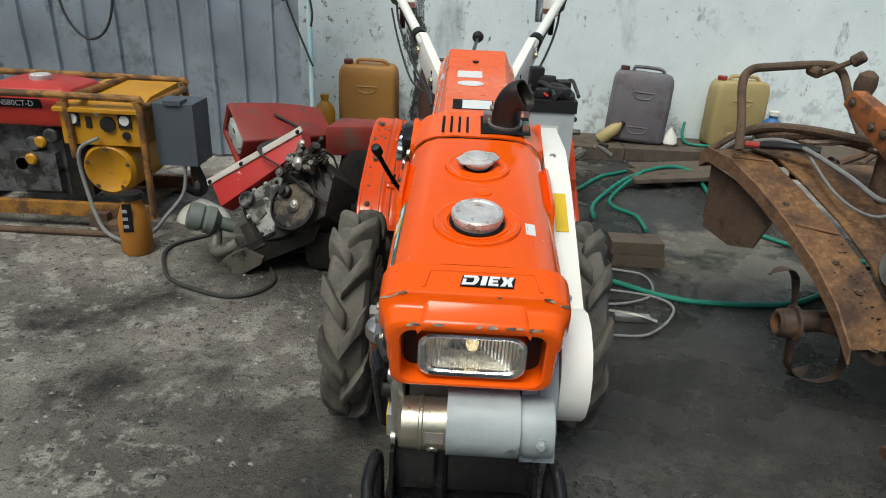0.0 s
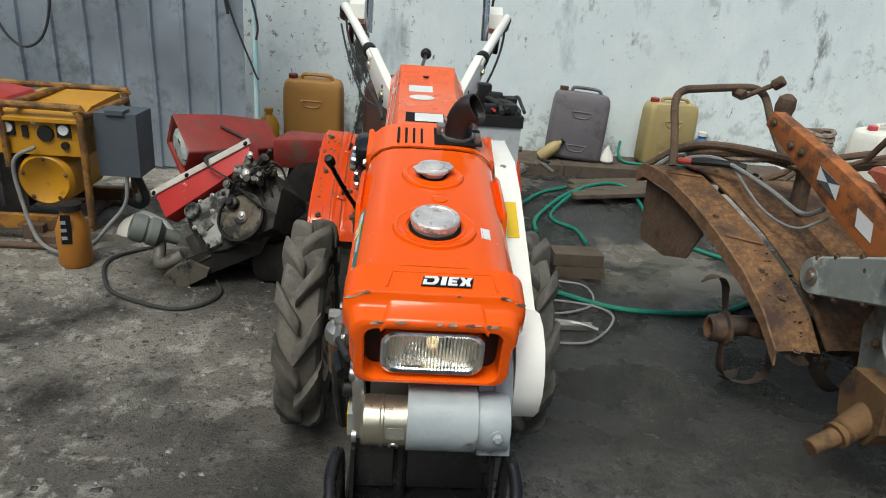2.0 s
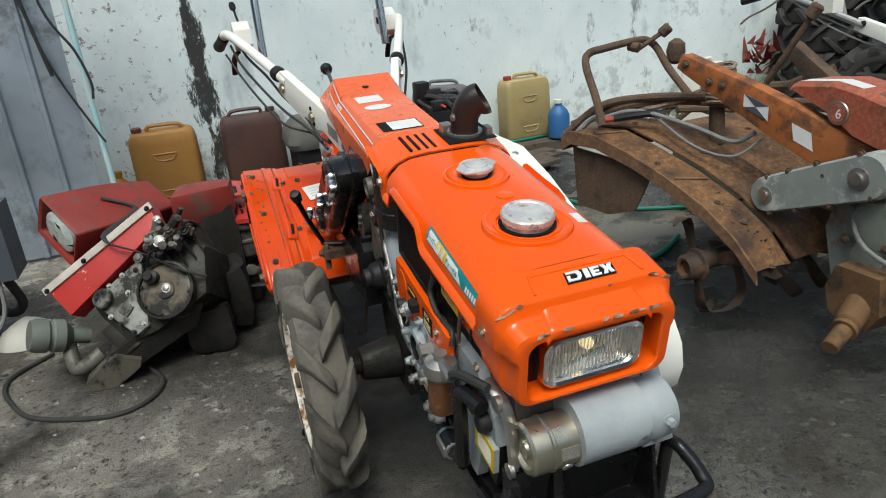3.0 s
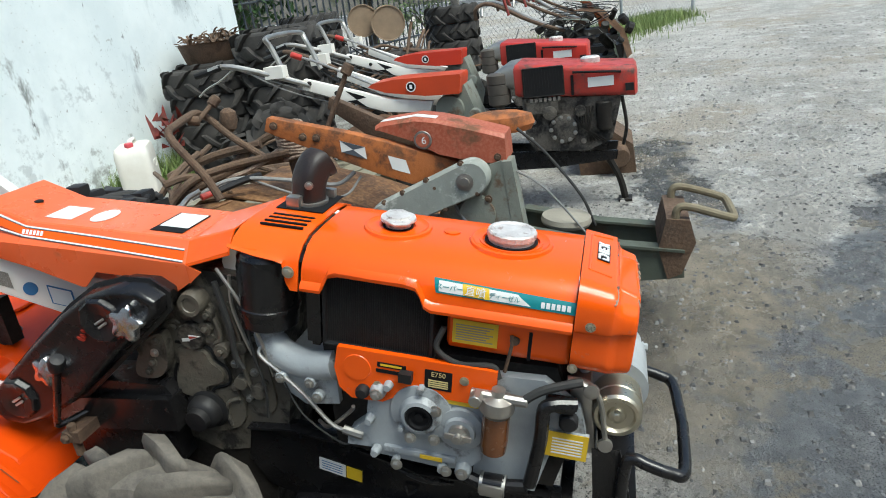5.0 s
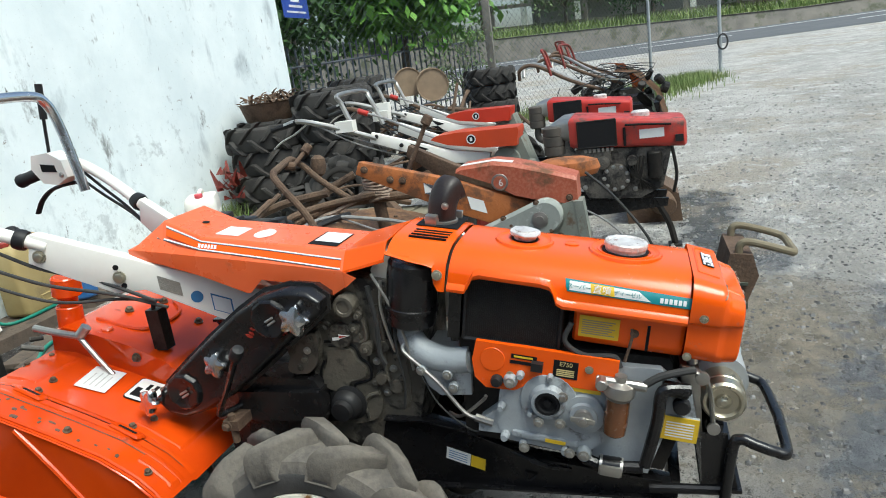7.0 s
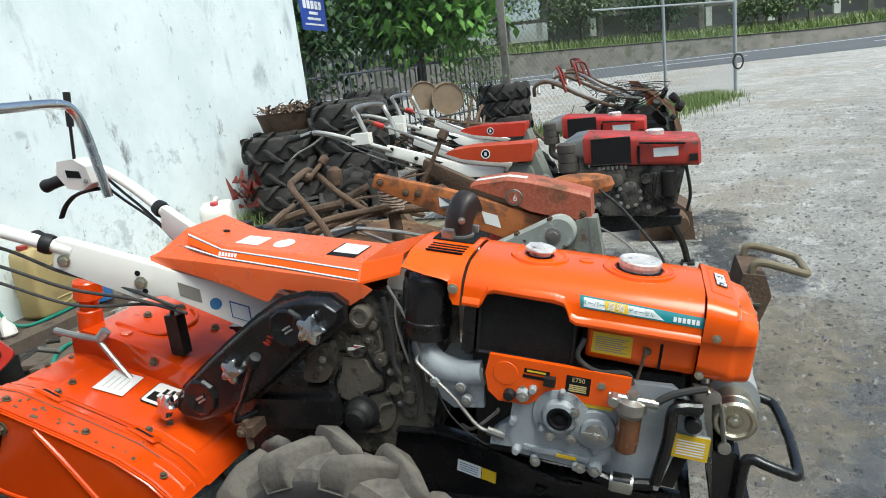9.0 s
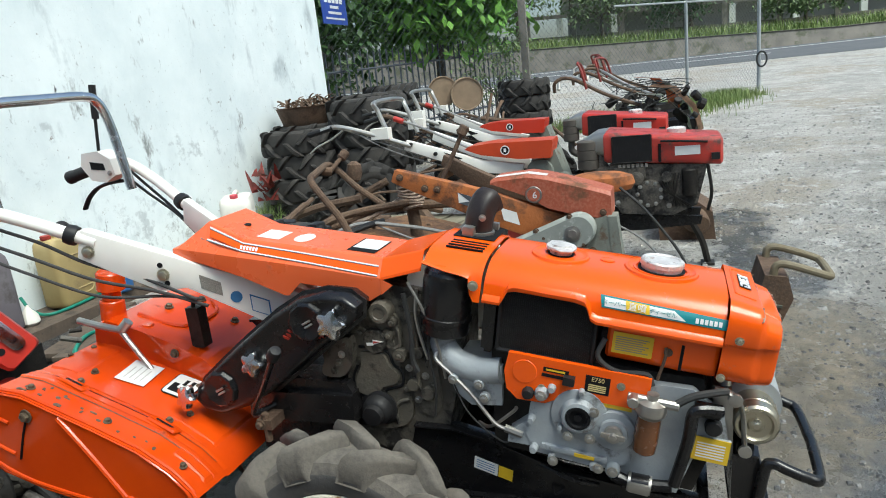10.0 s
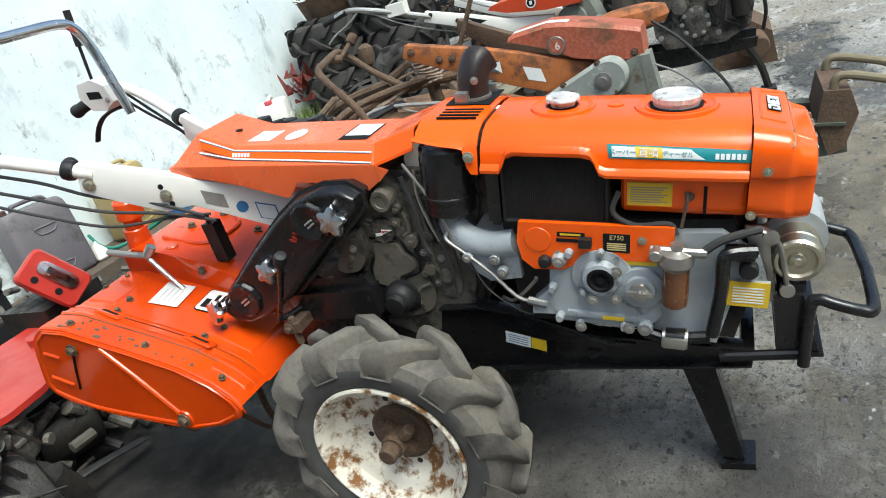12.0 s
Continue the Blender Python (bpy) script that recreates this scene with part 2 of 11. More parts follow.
M_RUSTORANGE = surf("rust_stained_orange_paint", (0.42, 0.13, 0.028), (0.30, 0.10, 0.03), 0.6, scale=7, dirt=(0.13, 0.055, 0.025), dirt_at=0.55, dirt_scale=9, bump=0.3)
M_OLDRED = surf("old_red_paint", (0.27, 0.024, 0.016), (0.14, 0.020, 0.014), 0.42, scale=5, dirt=(0.10, 0.055, 0.04), dirt_at=0.57, dirt_scale=8, bump=0.12)
M_RED = surf("red_paint", (0.50, 0.028, 0.016), (0.38, 0.024, 0.015), 0.35, scale=5, dirt=(0.13, 0.055, 0.04), dirt_at=0.68, dirt_scale=10, bump=0.05, coat=0.2)
M_REDCHIP = surf("chipped_red_paint", (0.46, 0.022, 0.018), (0.36, 0.020, 0.016), 0.4, scale=5, dirt=(0.62, 0.5, 0.45), dirt_at=0.66, dirt_scale=17, dirt_soft=0.03, bump=0.08)
M_REDENG = surf("red_engine_paint", (0.50, 0.042, 0.028), (0.34, 0.036, 0.026), 0.36, scale=5, dirt=(0.13, 0.060, 0.05), dirt_at=0.60, dirt_scale=9, bump=0.06, coat=0.15)
M_GREENGREY = surf("grey_green_casting", (0.22, 0.235, 0.20), (0.17, 0.18, 0.155), 0.6, scale=7, dirt=(0.12, 0.08, 0.05), dirt_at=0.6, dirt_scale=9, bump=0.2)
M_YELLOW = surf("yellow_paint", (0.52, 0.25, 0.010), (0.42, 0.19, 0.009), 0.35, scale=5, dirt=(0.14, 0.07, 0.02), dirt_at=0.67, dirt_scale=10, bump=0.06)
M_YELLOWRUST = surf("rusty_yellow_paint", (0.36, 0.17, 0.022), (0.24, 0.105, 0.025), 0.5, scale=7, dirt=(0.11, 0.055, 0.025), dirt_at=0.5, dirt_scale=10, bump=0.2)
M_SLATE = surf("slate_grey_plastic", (0.06, 0.072, 0.09), (0.075, 0.085, 0.10), 0.5, scale=6, bump=0.06)
M_CAN_AMBER = surf("amber_can_plastic", (0.40, 0.20, 0.05), (0.33, 0.155, 0.035), 0.42, scale=4, dirt=(0.20, 0.13, 0.06), dirt_at=0.68, dirt_scale=6, bump=0.04)
M_CAN_PURPLE = surf("grey_purple_can_plastic", (0.125, 0.11, 0.125), (0.16, 0.145, 0.15), 0.5, scale=3, dirt=(0.09, 0.08, 0.075), dirt_at=0.6, dirt_scale=5, bump=0.05)
M_CAN_BROWN = surf("brown_can_plastic", (0.085, 0.036, 0.026), (0.050, 0.024, 0.020), 0.4, scale=4, bump=0.05)
M_CAN_CREAM = surf("cream_can_plastic", (0.42, 0.33, 0.15), (0.34, 0.25, 0.10), 0.45, scale=4, dirt=(0.2, 0.15, 0.08), dirt_at=0.66, bump=0.04)
M_CAN_WHITE = surf("white_can_plastic", (0.74, 0.72, 0.66), (0.64, 0.61, 0.54), 0.45, scale=5, bump=0.03)
M_BOTTLE = surf("amber_bottle_plastic", (0.42, 0.17, 0.02), (0.36, 0.14, 0.02), 0.3, scale=4, bump=0.03)
M_HOSE = surf("green_hose", (0.012, 0.19, 0.13), (0.01, 0.15, 0.10), 0.45, scale=20, bump=0.04)
M_CABLE = surf("black_cable", (0.022, 0.022, 0.022), (0.035, 0.034, 0.032), 0.55, scale=20, bump=0.05)
M_GREYCABLE = surf("grey_cable", (0.24, 0.24, 0.23), (0.16, 0.155, 0.15), 0.5, scale=20, bump=0.05)
M_WOOD = surf("weathered_wood", (0.115, 0.085, 0.06), (0.075, 0.056, 0.042), 0.85, scale=12, dirt=(0.035, 0.028, 0.022), dirt_at=0.6, dirt_scale=10, bump=0.5, bump_scale=45)
M_LABEL_W = surf("white_label", (0.74, 0.74, 0.72), (0.66, 0.66, 0.64), 0.4, scale=20, bump=0)
M_LABEL_Y = surf("yellow_label", (0.72, 0.48, 0.02), (0.65, 0.42, 0.02), 0.4, scale=20, bump=0)
M_LABEL_T = surf("teal_label", (0.015, 0.22, 0.235), (0.012, 0.19, 0.21), 0.35, scale=20, bump=0)
M_LABEL_B = surf("blue_label", (0.04, 0.15, 0.32), (0.035, 0.13, 0.28), 0.35, scale=20, bump=0)
M_PLATE = surf("grey_data_plate", (0.27, 0.25, 0.22), (0.2, 0.18, 0.16), 0.4, metal=0.5, scale=40, bump=0.1, grain=(0.5, 0.47, 0.42))
M_INK = surf("black_ink", (0.008, 0.008, 0.009), rough=0.6, bump=0, spec=0.2)
M_INKGREY = surf("grey_print", (0.3, 0.28, 0.22), rough=0.5, bump=0)
M_FAINT = surf("faint_print", (0.52, 0.51, 0.48), rough=0.5, bump=0)
M_GOLDINK = surf("gold_print", (0.62, 0.5, 0.22), rough=0.4, bump=0)
M_LETTER = surf("white_letters", (0.80, 0.80, 0.80), (0.7, 0.7, 0.72), 0.35, scale=20, bump=0)
M_SIGN = surf("blue_sign", (0.02, 0.06, 0.33), (0.018, 0.05, 0.28), 0.4, scale=5, bump=0)


def glass(name, colour, rough=0.02):
    m = bpy.data.materials.new(name)
    m.use_nodes = True
    b = m.node_tree.nodes["Principled BSDF"]
    b.inputs["Base Color"].default_value = (*colour, 1)
    b.inputs["Roughness"].default_value = rough
    b.inputs["Transmission Weight"].default_value = 1.0
    b.inputs["IOR"].default_value = 1.45
    return m


M_GLASS = glass("clear_glass", (0.95, 0.95, 0.93))
M_AMBERGLASS = surf("amber_sediment_glass", (0.10, 0.035, 0.012), (0.16, 0.06, 0.02), 0.12, scale=30, bump=0.02, coat=0.5)

# ---- ground, walls, road ----
def ground_z(x):
    """Level in the workshop; the yard climbs gently to the road."""
    return 0.0 if x < 4 else 0.03 * (x - 4) if x < 45 else 1.23


def ground_material():
    m = bpy.data.materials.new("concrete_and_gravel_ground")
    m.use_nodes = True
    N, Lk = m.node_tree.nodes, m.node_tree.links.new
    b = N["Principled BSDF"]
    co = N.new("ShaderNodeTexCoord").outputs["Object"]

    def noise_at(sc, det=6.0, rgh=0.6, vec=co):
        t = N.new("ShaderNodeTexNoise")
        t.inputs["Scale"].default_value, t.inputs["Detail"].default_value, t.inputs["Roughness"].default_value = sc, det, rgh
        Lk(vec, t.inputs["Vector"])
        return t.outputs["Fac"]

    def rng(v, a, c, lo=0.0, hi=1.0):
        r = N.new("ShaderNodeMapRange")
        r.inputs[1].default_value, r.inputs[2].default_value, r.inputs[3].default_value, r.inputs[4].default_value = a, c, lo, hi
        Lk(v, r.inputs[0])
        return r.outputs[0]

    def mix(f, a, c):
        x = N.new("ShaderNodeMix")
        x.data_type = "RGBA"
        Lk(f, x.inputs["Factor"])
        for s, v in ((x.inputs[6], a), (x.inputs[7], c)):
            if isinstance(v, tuple):
                s.default_value = (*v, 1)
            else:
                Lk(v, s)
        return x.outputs[2]

    def op(kind, a, c):
        x = N.new("ShaderNodeMath")
        x.operation = kind
        for s, v in ((x.inputs[0], a), (x.inputs[1], c)):
            if isinstance(v, (int, float)):
                s.default_value = v
            else:
                Lk(v, s)
        return x.outputs[0]

    sep = N.new("ShaderNodeSeparateXYZ")
    Lk(co, sep.inputs[0])
    px, py = sep.outputs[0], sep.outputs[1]
    # old workshop concrete: brown grey, worn light patches, oil stains
    speck = noise_at(70.0, 4, 0.75)
    grit = noise_at(190.0, 3, 0.7)
    conc = mix(rng(noise_at(1.3, 8, 0.65), 0.42, 0.60), (0.45, 0.405, 0.345), (0.20, 0.178, 0.152))
    conc = mix(rng(noise_at(7.0, 9, 0.72), 0.52, 0.57), conc, (0.58, 0.535, 0.46))
    conc = mix(rng(noise_at(24.0, 6, 0.72), 0.56, 0.66), conc, (0.05, 0.044, 0.038))
    conc = mix(rng(noise_at(0.85, 5, 0.6), 0.54, 0.60, 0.0, 0.72), conc, (0.06, 0.055, 0.049))
    # swept, wet and blackened side towards the yard, drying in pale islands
    wet_zone = rng(op("ADD", px, op("MULTIPLY", noise_at(0.8, 5), 1.5)), 0.45, 1.0)
    back = rng(op("ADD", py, op("MULTIPLY", noise_at(1.1, 5), 1.4)), 4.9, 5.5)
    wetcol = mix(rng(noise_at(3.0, 7, 0.65), 0.4, 0.62), (0.017, 0.0165, 0.0165), (0.040, 0.037, 0.034))
    isle = rng(noise_at(1.55, 7, 0.62), 0.575, 0.60)
    wetcol = mix(isle, wetcol, (0.17, 0.152, 0.125))
    near = mix(rng(noise_at(5.0, 8, 0.7), 0.42, 0.6), (0.27, 0.258, 0.24), (0.46, 0.43, 0.385))
    near = mix(rng(noise_at(1.2, 6, 0.65), 0.52, 0.58, 0.0, 0.6), near, (0.085, 0.083, 0.082))
    near = mix(rng(noise_at(2.1, 7, 0.68), 0.55, 0.59, 0.0, 0.75), near, (0.20, 0.165, 0.115))
    near = mix(rng(noise_at(33.0, 6, 0.8), 0.54, 0.60), near, (0.045, 0.043, 0.040))
    near = mix(rng(noise_at(52.0, 6, 0.8), 0.58, 0.63), near, (0.50, 0.48, 0.44))
    wetcol = mix(back, near, wetcol)
    conc = mix(wet_zone, conc, wetcol)
    conc = mix(rng(noise_at(36.0, 6, 0.8), 0.57, 0.62, 0.0, 0.55), conc, (0.34, 0.32, 0.285))
    conc = mix(rng(noise_at(44.0, 6, 0.8), 0.56, 0.61, 0.0, 0.8), conc, (0.035, 0.032, 0.029))
    conc = mix(rng(speck, 0.57, 0.68, 0.0, 0.6), conc, (0.24, 0.222, 0.20))
    conc = mix(rng(grit, 0.54, 0.66, 0.0, 0.7), conc, (0.028, 0.026, 0.024))
    # yard gravel
    vor = N.new("ShaderNodeTexVoronoi")
    vor.inputs["Scale"].default_value = 26.0
    Lk(co, vor.inputs["Vector"])
    grav = mix(rng(noise_at(1.1, 9, 0.72), 0.40, 0.62), (0.56, 0.54, 0.50), (0.38, 0.366, 0.335))
    grav = mix(rng(noise_at(0.45, 5, 0.65), 0.50, 0.60), grav, (0.43, 0.385, 0.32))
    grav = mix(rng(noise_at(4.5, 8, 0.75), 0.56, 0.64), grav, (0.66, 0.65, 0.625))
    grav = mix(rng(vor.outputs["Distance"], 0.0, 0.30, 0.5, 0.0), grav, (0.15, 0.145, 0.135))
    grav = mix(rng(noise_at(45.0, 5, 0.75), 0.58, 0.68), grav, (0.13, 0.125, 0.118))
    grav = mix(rng(noise_at(2.6, 8, 0.72), 0.58, 0.62, 0.0, 0.5), grav, (0.30, 0.285, 0.26))
    grav = mix(rng(noise_at(18.0, 7, 0.8), 0.57, 0.61, 0.0, 0.8), grav, (0.11, 0.106, 0.10))
    grav = mix(rng(noise_at(3.4, 7, 0.7), 0.575, 0.60, 0.0, 0.7), grav, (0.68, 0.67, 0.64))
    grav = mix(rng(speck, 0.60, 0.68), grav, (0.56, 0.55, 0.53))
    grav = mix(rng(grit, 0.55, 0.66, 0.0, 0.7), grav, (0.13, 0.126, 0.12))
    # where concrete turns to gravel, and the dark run-off that crosses it towards the lower yard
    wander = op("SUBTRACT", noise_at(1.0, 8, 0.66), 0.5)
    edge = op("ADD", px, op("MULTIPLY", wander, 1.6))
    far = rng(edge, 2.05, 2.2)
    ripple = op("ADD", op("MULTIPLY", op("SUBTRACT", noise_at(2.6, 8, 0.68), 0.5), 0.75), op("MULTIPLY", op("SUBTRACT", noise_at(13.0, 6, 0.7), 0.5), 0.22))

    def spill(ax, ay, bx, by, r, soft=0.05):
        """Stain along a line on the ground, with a rippled edge."""
        ln = (bx - ax) ** 2 + (by - ay) ** 2
        t = op("ADD", op("MULTIPLY", op("SUBTRACT", px, ax), (bx - ax) / ln), op("MULTIPLY", op("SUBTRACT", py, ay), (by - ay) / ln))
        t = op("MINIMUM", op("MAXIMUM", t, 0.0), 1.0)
        ex = op("SUBTRACT", op("SUBTRACT", px, ax), op("MULTIPLY", t, bx - ax))
        ey = op("SUBTRACT", op("SUBTRACT", py, ay), op("MULTIPLY", t, by - ay))
        dist = op("SQRT", op("ADD", op("MULTIPLY", ex, ex), op("MULTIPLY", ey, ey)), 0.0)
        return rng(op("ADD", dist, ripple), r - soft, r + soft, 1.0, 0.0)

    damp = spill(4.25, 3.55, 2.85, 3.52, 0.22)
    for line in ((2.85, 3.50, 2.50, 3.30, 0.15), (3.0, 2.30, 2.1, 2.62, 0.17), (2.1, 2.62, 1.2, 3.02, 0.25), (1.2, 3.02, 0.45, 3.32, 0.24), (2.5, 2.1, 1.7, 1.5, 0.45), (1.0, 2.65, 0.3, 3.1, 0.30)):
        damp = op("MAXIMUM", damp, spill(*line))
    thin = op("MULTIPLY", spill(0.9, 3.5, 0.15, 3.6, 0.12, 0.12), 0.45)
    tongue = spill(2.75, 2.98, 2.30, 2.95, 0.13)
    col = mix(far, conc, grav)
    col = mix(spill(1.9, 3.55, 0.9, 3.5, 0.42, 0.2), col, mix(rng(noise_at(9.0, 7, 0.7), 0.4, 0.62), (0.38, 0.325, 0.245), (0.23, 0.20, 0.155)))
    # darker floor patches beside the tractor and the rusty tiller
    dark_floor = op("MULTIPLY", op("MAXIMUM", spill(0.72, 4.75, 1.2, 4.05, 0.46, 0.2), spill(-0.50, 4.35, -0.15, 3.95, 0.27, 0.2)), 0.72)
    col = mix(dark_floor, col, mix(rng(noise_at(6.0, 8, 0.7), 0.42, 0.60), (0.036, 0.034, 0.032), (0.075, 0.068, 0.06)))
    # damp ground; its pale blue-grey near end has the sky's reflection painted in
    damp_sheen_col = mix(rng(noise_at(14.0, 7, 0.7), 0.45, 0.62), (0.165, 0.170, 0.178), (0.28, 0.284, 0.29))
    damp_sheen_col = mix(rng(op("ADD", px, op("MULTIPLY", wander, 0.8)), 2.3, 2.9), damp_sheen_col, (0.080, 0.080, 0.080))
    damp_sheen_col = mix(rng(noise_at(2.4, 8, 0.70), 0.51, 0.56, 0.0, 0.8), damp_sheen_col, mix(speck, (0.40, 0.345, 0.26), (0.24, 0.205, 0.155)))
    damp_sheen_col = mix(rng(grit, 0.52, 0.62, 0.0, 0.8), damp_sheen_col, (0.035, 0.035, 0.035))
    damp_sheen_col = mix(rng(noise_at(60.0, 5, 0.75), 0.60, 0.66, 0.0, 0.7), damp_sheen_col, (0.36, 0.35, 0.335))
    col = mix(op("MAXIMUM", damp, thin), col, damp_sheen_col)
    col = mix(tongue, col, mix(speck, (0.46, 0.44, 0.40), (0.30, 0.285, 0.26)))
    isles = op("MAXIMUM", spill(1.12, 6.12, 1.50, 6.18, 0.17, 0.04), spill(1.45, 5.82, 1.70, 5.80, 0.18, 0.04))
    isles = op("MAXIMUM", isles, spill(1.0, 5.78, 1.15, 5.68, 0.13, 0.05))
    col = mix(op("MULTIPLY", isles, 0.85), col, mix(speck, (0.34, 0.30, 0.245), (0.20, 0.175, 0.14)))
    # old oil soaked into concrete round the stripped engines; darker patch under the tractor
    oil_and_dark = op("MAXIMUM", spill(-0.75, 5.75, 0.3, 5.9, 0.52, 0.22), op("MAXIMUM", spill(-0.05, 4.85, 0.0, 5.4, 0.38, 0.25), op("MAXIMUM", spill(-1.45, 5.0, -1.15, 5.28, 0.13, 0.08), spill(-1.2, 4.55, -1.12, 4.68, 0.08, 0.08))))
    col = mix(op("MULTIPLY", oil_and_dark, 0.88), col, mix(rng(noise_at(11.0, 7, 0.72), 0.45, 0.62), (0.016, 0.0145, 0.013), (0.055, 0.048, 0.041)))
    damp = op("MAXIMUM", damp, thin)
    Lk(col, b.inputs["Base Color"])
    dry = rng(noise_at(2.2, 6), 0.42, 0.60, 0.10, 0.55)
    puddle = rng(noise_at(2.6, 6), 0.44, 0.58, 0.07, 0.34)
    film = N.new("ShaderNodeMix")
    for s, v in ((film.inputs["Factor"], back), (film.inputs[2], puddle), (film.inputs[3], dry)):
        Lk(v, s)
    dry = film.outputs[0]
    wetness = op("MAXIMUM", op("MULTIPLY", op("MULTIPLY", wet_zone, op("SUBTRACT", 1.0, isle)), op("SUBTRACT", 1.0, far)), damp)
    rough = N.new("ShaderNodeMix")
    Lk(wetness, rough.inputs["Factor"])
    rough.inputs[2].default_value = 0.85
    Lk(dry, rough.inputs[3])
    Lk(rough.outputs[0], b.inputs["Roughness"])
    Lk(rng(wetness, 0.0, 1.0, 0.4, 1.0), b.inputs["Specular IOR Level"])
    bp = N.new("ShaderNodeBump")
    bp.inputs["Strength"].default_value, bp.inputs["Distance"].default_value = 1.0, 0.034
    h = op("ADD", op("MULTIPLY", noise_at(38.0, 8, 0.78), 0.9), op("MULTIPLY", op("MULTIPLY", vor.outputs["Distance"], far), 0.9))
    h = op("ADD", h, op("MULTIPLY", noise_at(130.0, 4, 0.7), 0.28))
    Lk(op("ADD", h, op("MULTIPLY", noise_at(4.0, 5), 0.9)), bp.inputs["Height"])
    Lk(bp.outputs[0], b.inputs["Normal"])
    return m


def wall_material():
    m = bpy.data.materials.new("weathered_whitewash")
    m.use_nodes = True
    N, Lk = m.node_tree.nodes, m.node_tree.links.new
    b = N["Principled BSDF"]
    co = N.new("ShaderNodeTexCoord").outputs["Object"]

    def noise_at(sc, det=6.0, rgh=0.6, stretch=1.0):
        mp = N.new("ShaderNodeMapping")
        mp.inputs["Scale"].default_value = (1, 1, stretch)
        Lk(co, mp.inputs["Vector"])
        t = N.new("ShaderNodeTexNoise")
        t.inputs["Scale"].default_value, t.inputs["Detail"].default_value, t.inputs["Roughness"].default_value = sc, det, rgh
        Lk(mp.outputs[0], t.inputs["Vector"])
        return t.outputs["Fac"]

    def rng(v, a, c, lo=0.0, hi=1.0):
        r = N.new("ShaderNodeMapRange")
        r.inputs[1].default_value, r.inputs[2].default_value, r.inputs[3].default_value, r.inputs[4].default_value = a, c, lo, hi
        Lk(v, r.inputs[0])
        return r.outputs[0]

    def mix(f, a, c):
        x = N.new("ShaderNodeMix")
        x.data_type = "RGBA"
        Lk(f, x.inputs["Factor"])
        for s, v in ((x.inputs[6], a), (x.inputs[7], c)):
            if isinstance(v, tuple):
                s.default_value = (*v, 1)
            else:
                Lk(v, s)
        return x.outputs[2]

    col = mix(rng(noise_at(1.5, 7, 0.6), 0.35, 0.65), (0.80, 0.85, 0.85), (0.68, 0.745, 0.755))
    col = mix(rng(noise_at(2.2, 8, 0.65, 0.45), 0.57, 0.70), col, (0.40, 0.45, 0.47))
    col = mix(rng(noise_at(5.0, 8, 0.7, 0.5), 0.61, 0.70), col, (0.25, 0.265, 0.26))
    col = mix(rng(noise_at(0.8, 8, 0.7, 0.6), 0.54, 0.64, 0.0, 0.25), col, (0.48, 0.54, 0.56))
    col = mix(rng(noise_at(30.0, 6, 0.75), 0.64, 0.70, 0.0, 0.7), col, (0.36, 0.38, 0.37))
    # flaked spots, most of them on the old end by the iron sheets
    sep = N.new("ShaderNodeSeparateXYZ")
    Lk(co, sep.inputs[0])
    # mould down one seam, rubbed grey patches and a grimy foot
    def near(v, at, width):
        d = N.new("ShaderNodeMath")
        d.operation = "SUBTRACT"
        Lk(v, d.inputs[0])
        d.inputs[1].default_value = at
        a = N.new("ShaderNodeMath")
        a.operation = "ABSOLUTE"
        Lk(d.outputs[0], a.inputs[0])
        return rng(a.outputs[0], 0.0, width, 0.22, 0.0)

    def plus(a, c):
        x = N.new("ShaderNodeMath")
        Lk(a, x.inputs[0])
        Lk(c, x.inputs[1])
        return x.outputs[0]

    streaky = noise_at(9.0, 9, 0.75, 0.35)
    col = mix(rng(plus(streaky, near(sep.outputs[0], -0.42, 0.15)), 0.64, 0.70), col, (0.035, 0.036, 0.034))
    col = mix(rng(plus(noise_at(3.2, 9, 0.72), near(sep.outputs[2], 0.0, 0.9)), 0.69, 0.79, 0.0, 0.8), col, (0.22, 0.225, 0.205))
    col = mix(rng(noise_at(1.9, 9, 0.72), 0.61, 0.66, 0.0, 0.5), col, (0.33, 0.365, 0.375))
    col = mix(rng(noise_at(17.0, 8, 0.8), 0.645, 0.67, 0.0, 0.75), col, (0.17, 0.18, 0.175))
    flaky = rng(sep.outputs[0], -1.2, 0.6, 0.070, 0.0)
    add = N.new("ShaderNodeMath")
    Lk(noise_at(14.0, 9, 0.75), add.inputs[0])
    Lk(flaky, add.inputs[1])
    col = mix(rng(add.outputs[0], 0.645, 0.665), col, (0.25, 0.232, 0.205))
    Lk(col, b.inputs["Base Color"])
    b.inputs["Roughness"].default_value = 0.85
    bp = N.new("ShaderNodeBump")
    bp.inputs["Strength"].default_value, bp.inputs["Distance"].default_value = 0.4, 0.01
    Lk(noise_at(20.0, 8, 0.7), bp.inputs["Height"])
    Lk(bp.outputs[0], b.inputs["Normal"])
    return m


M_GROUND, M_WALL = ground_material(), wall_material()
M_STONE = surf("retaining_stone", (0.22, 0.20, 0.17), (0.14, 0.13, 0.115), 0.9, scale=1.2, dirt=(0.09, 0.095, 0.06), dirt_at=0.56, dirt_scale=1.5, bump=0.5, bump_scale=9)
M_SHEET = surf("galvanised_sheet", (0.43, 0.48, 0.54), (0.27, 0.31, 0.36), 0.27, metal=0.45, scale=2.5, dirt=(0.13, 0.145, 0.155), dirt_at=0.57, dirt_scale=4, bump=0.5, bump_scale=5)
M_PIPE = surf("pale_blue_pipe", (0.36, 0.62, 0.66), (0.5, 0.68, 0.7), 0.5, scale=9, dirt=(0.6, 0.58, 0.54), dirt_at=0.55, bump=0.1)
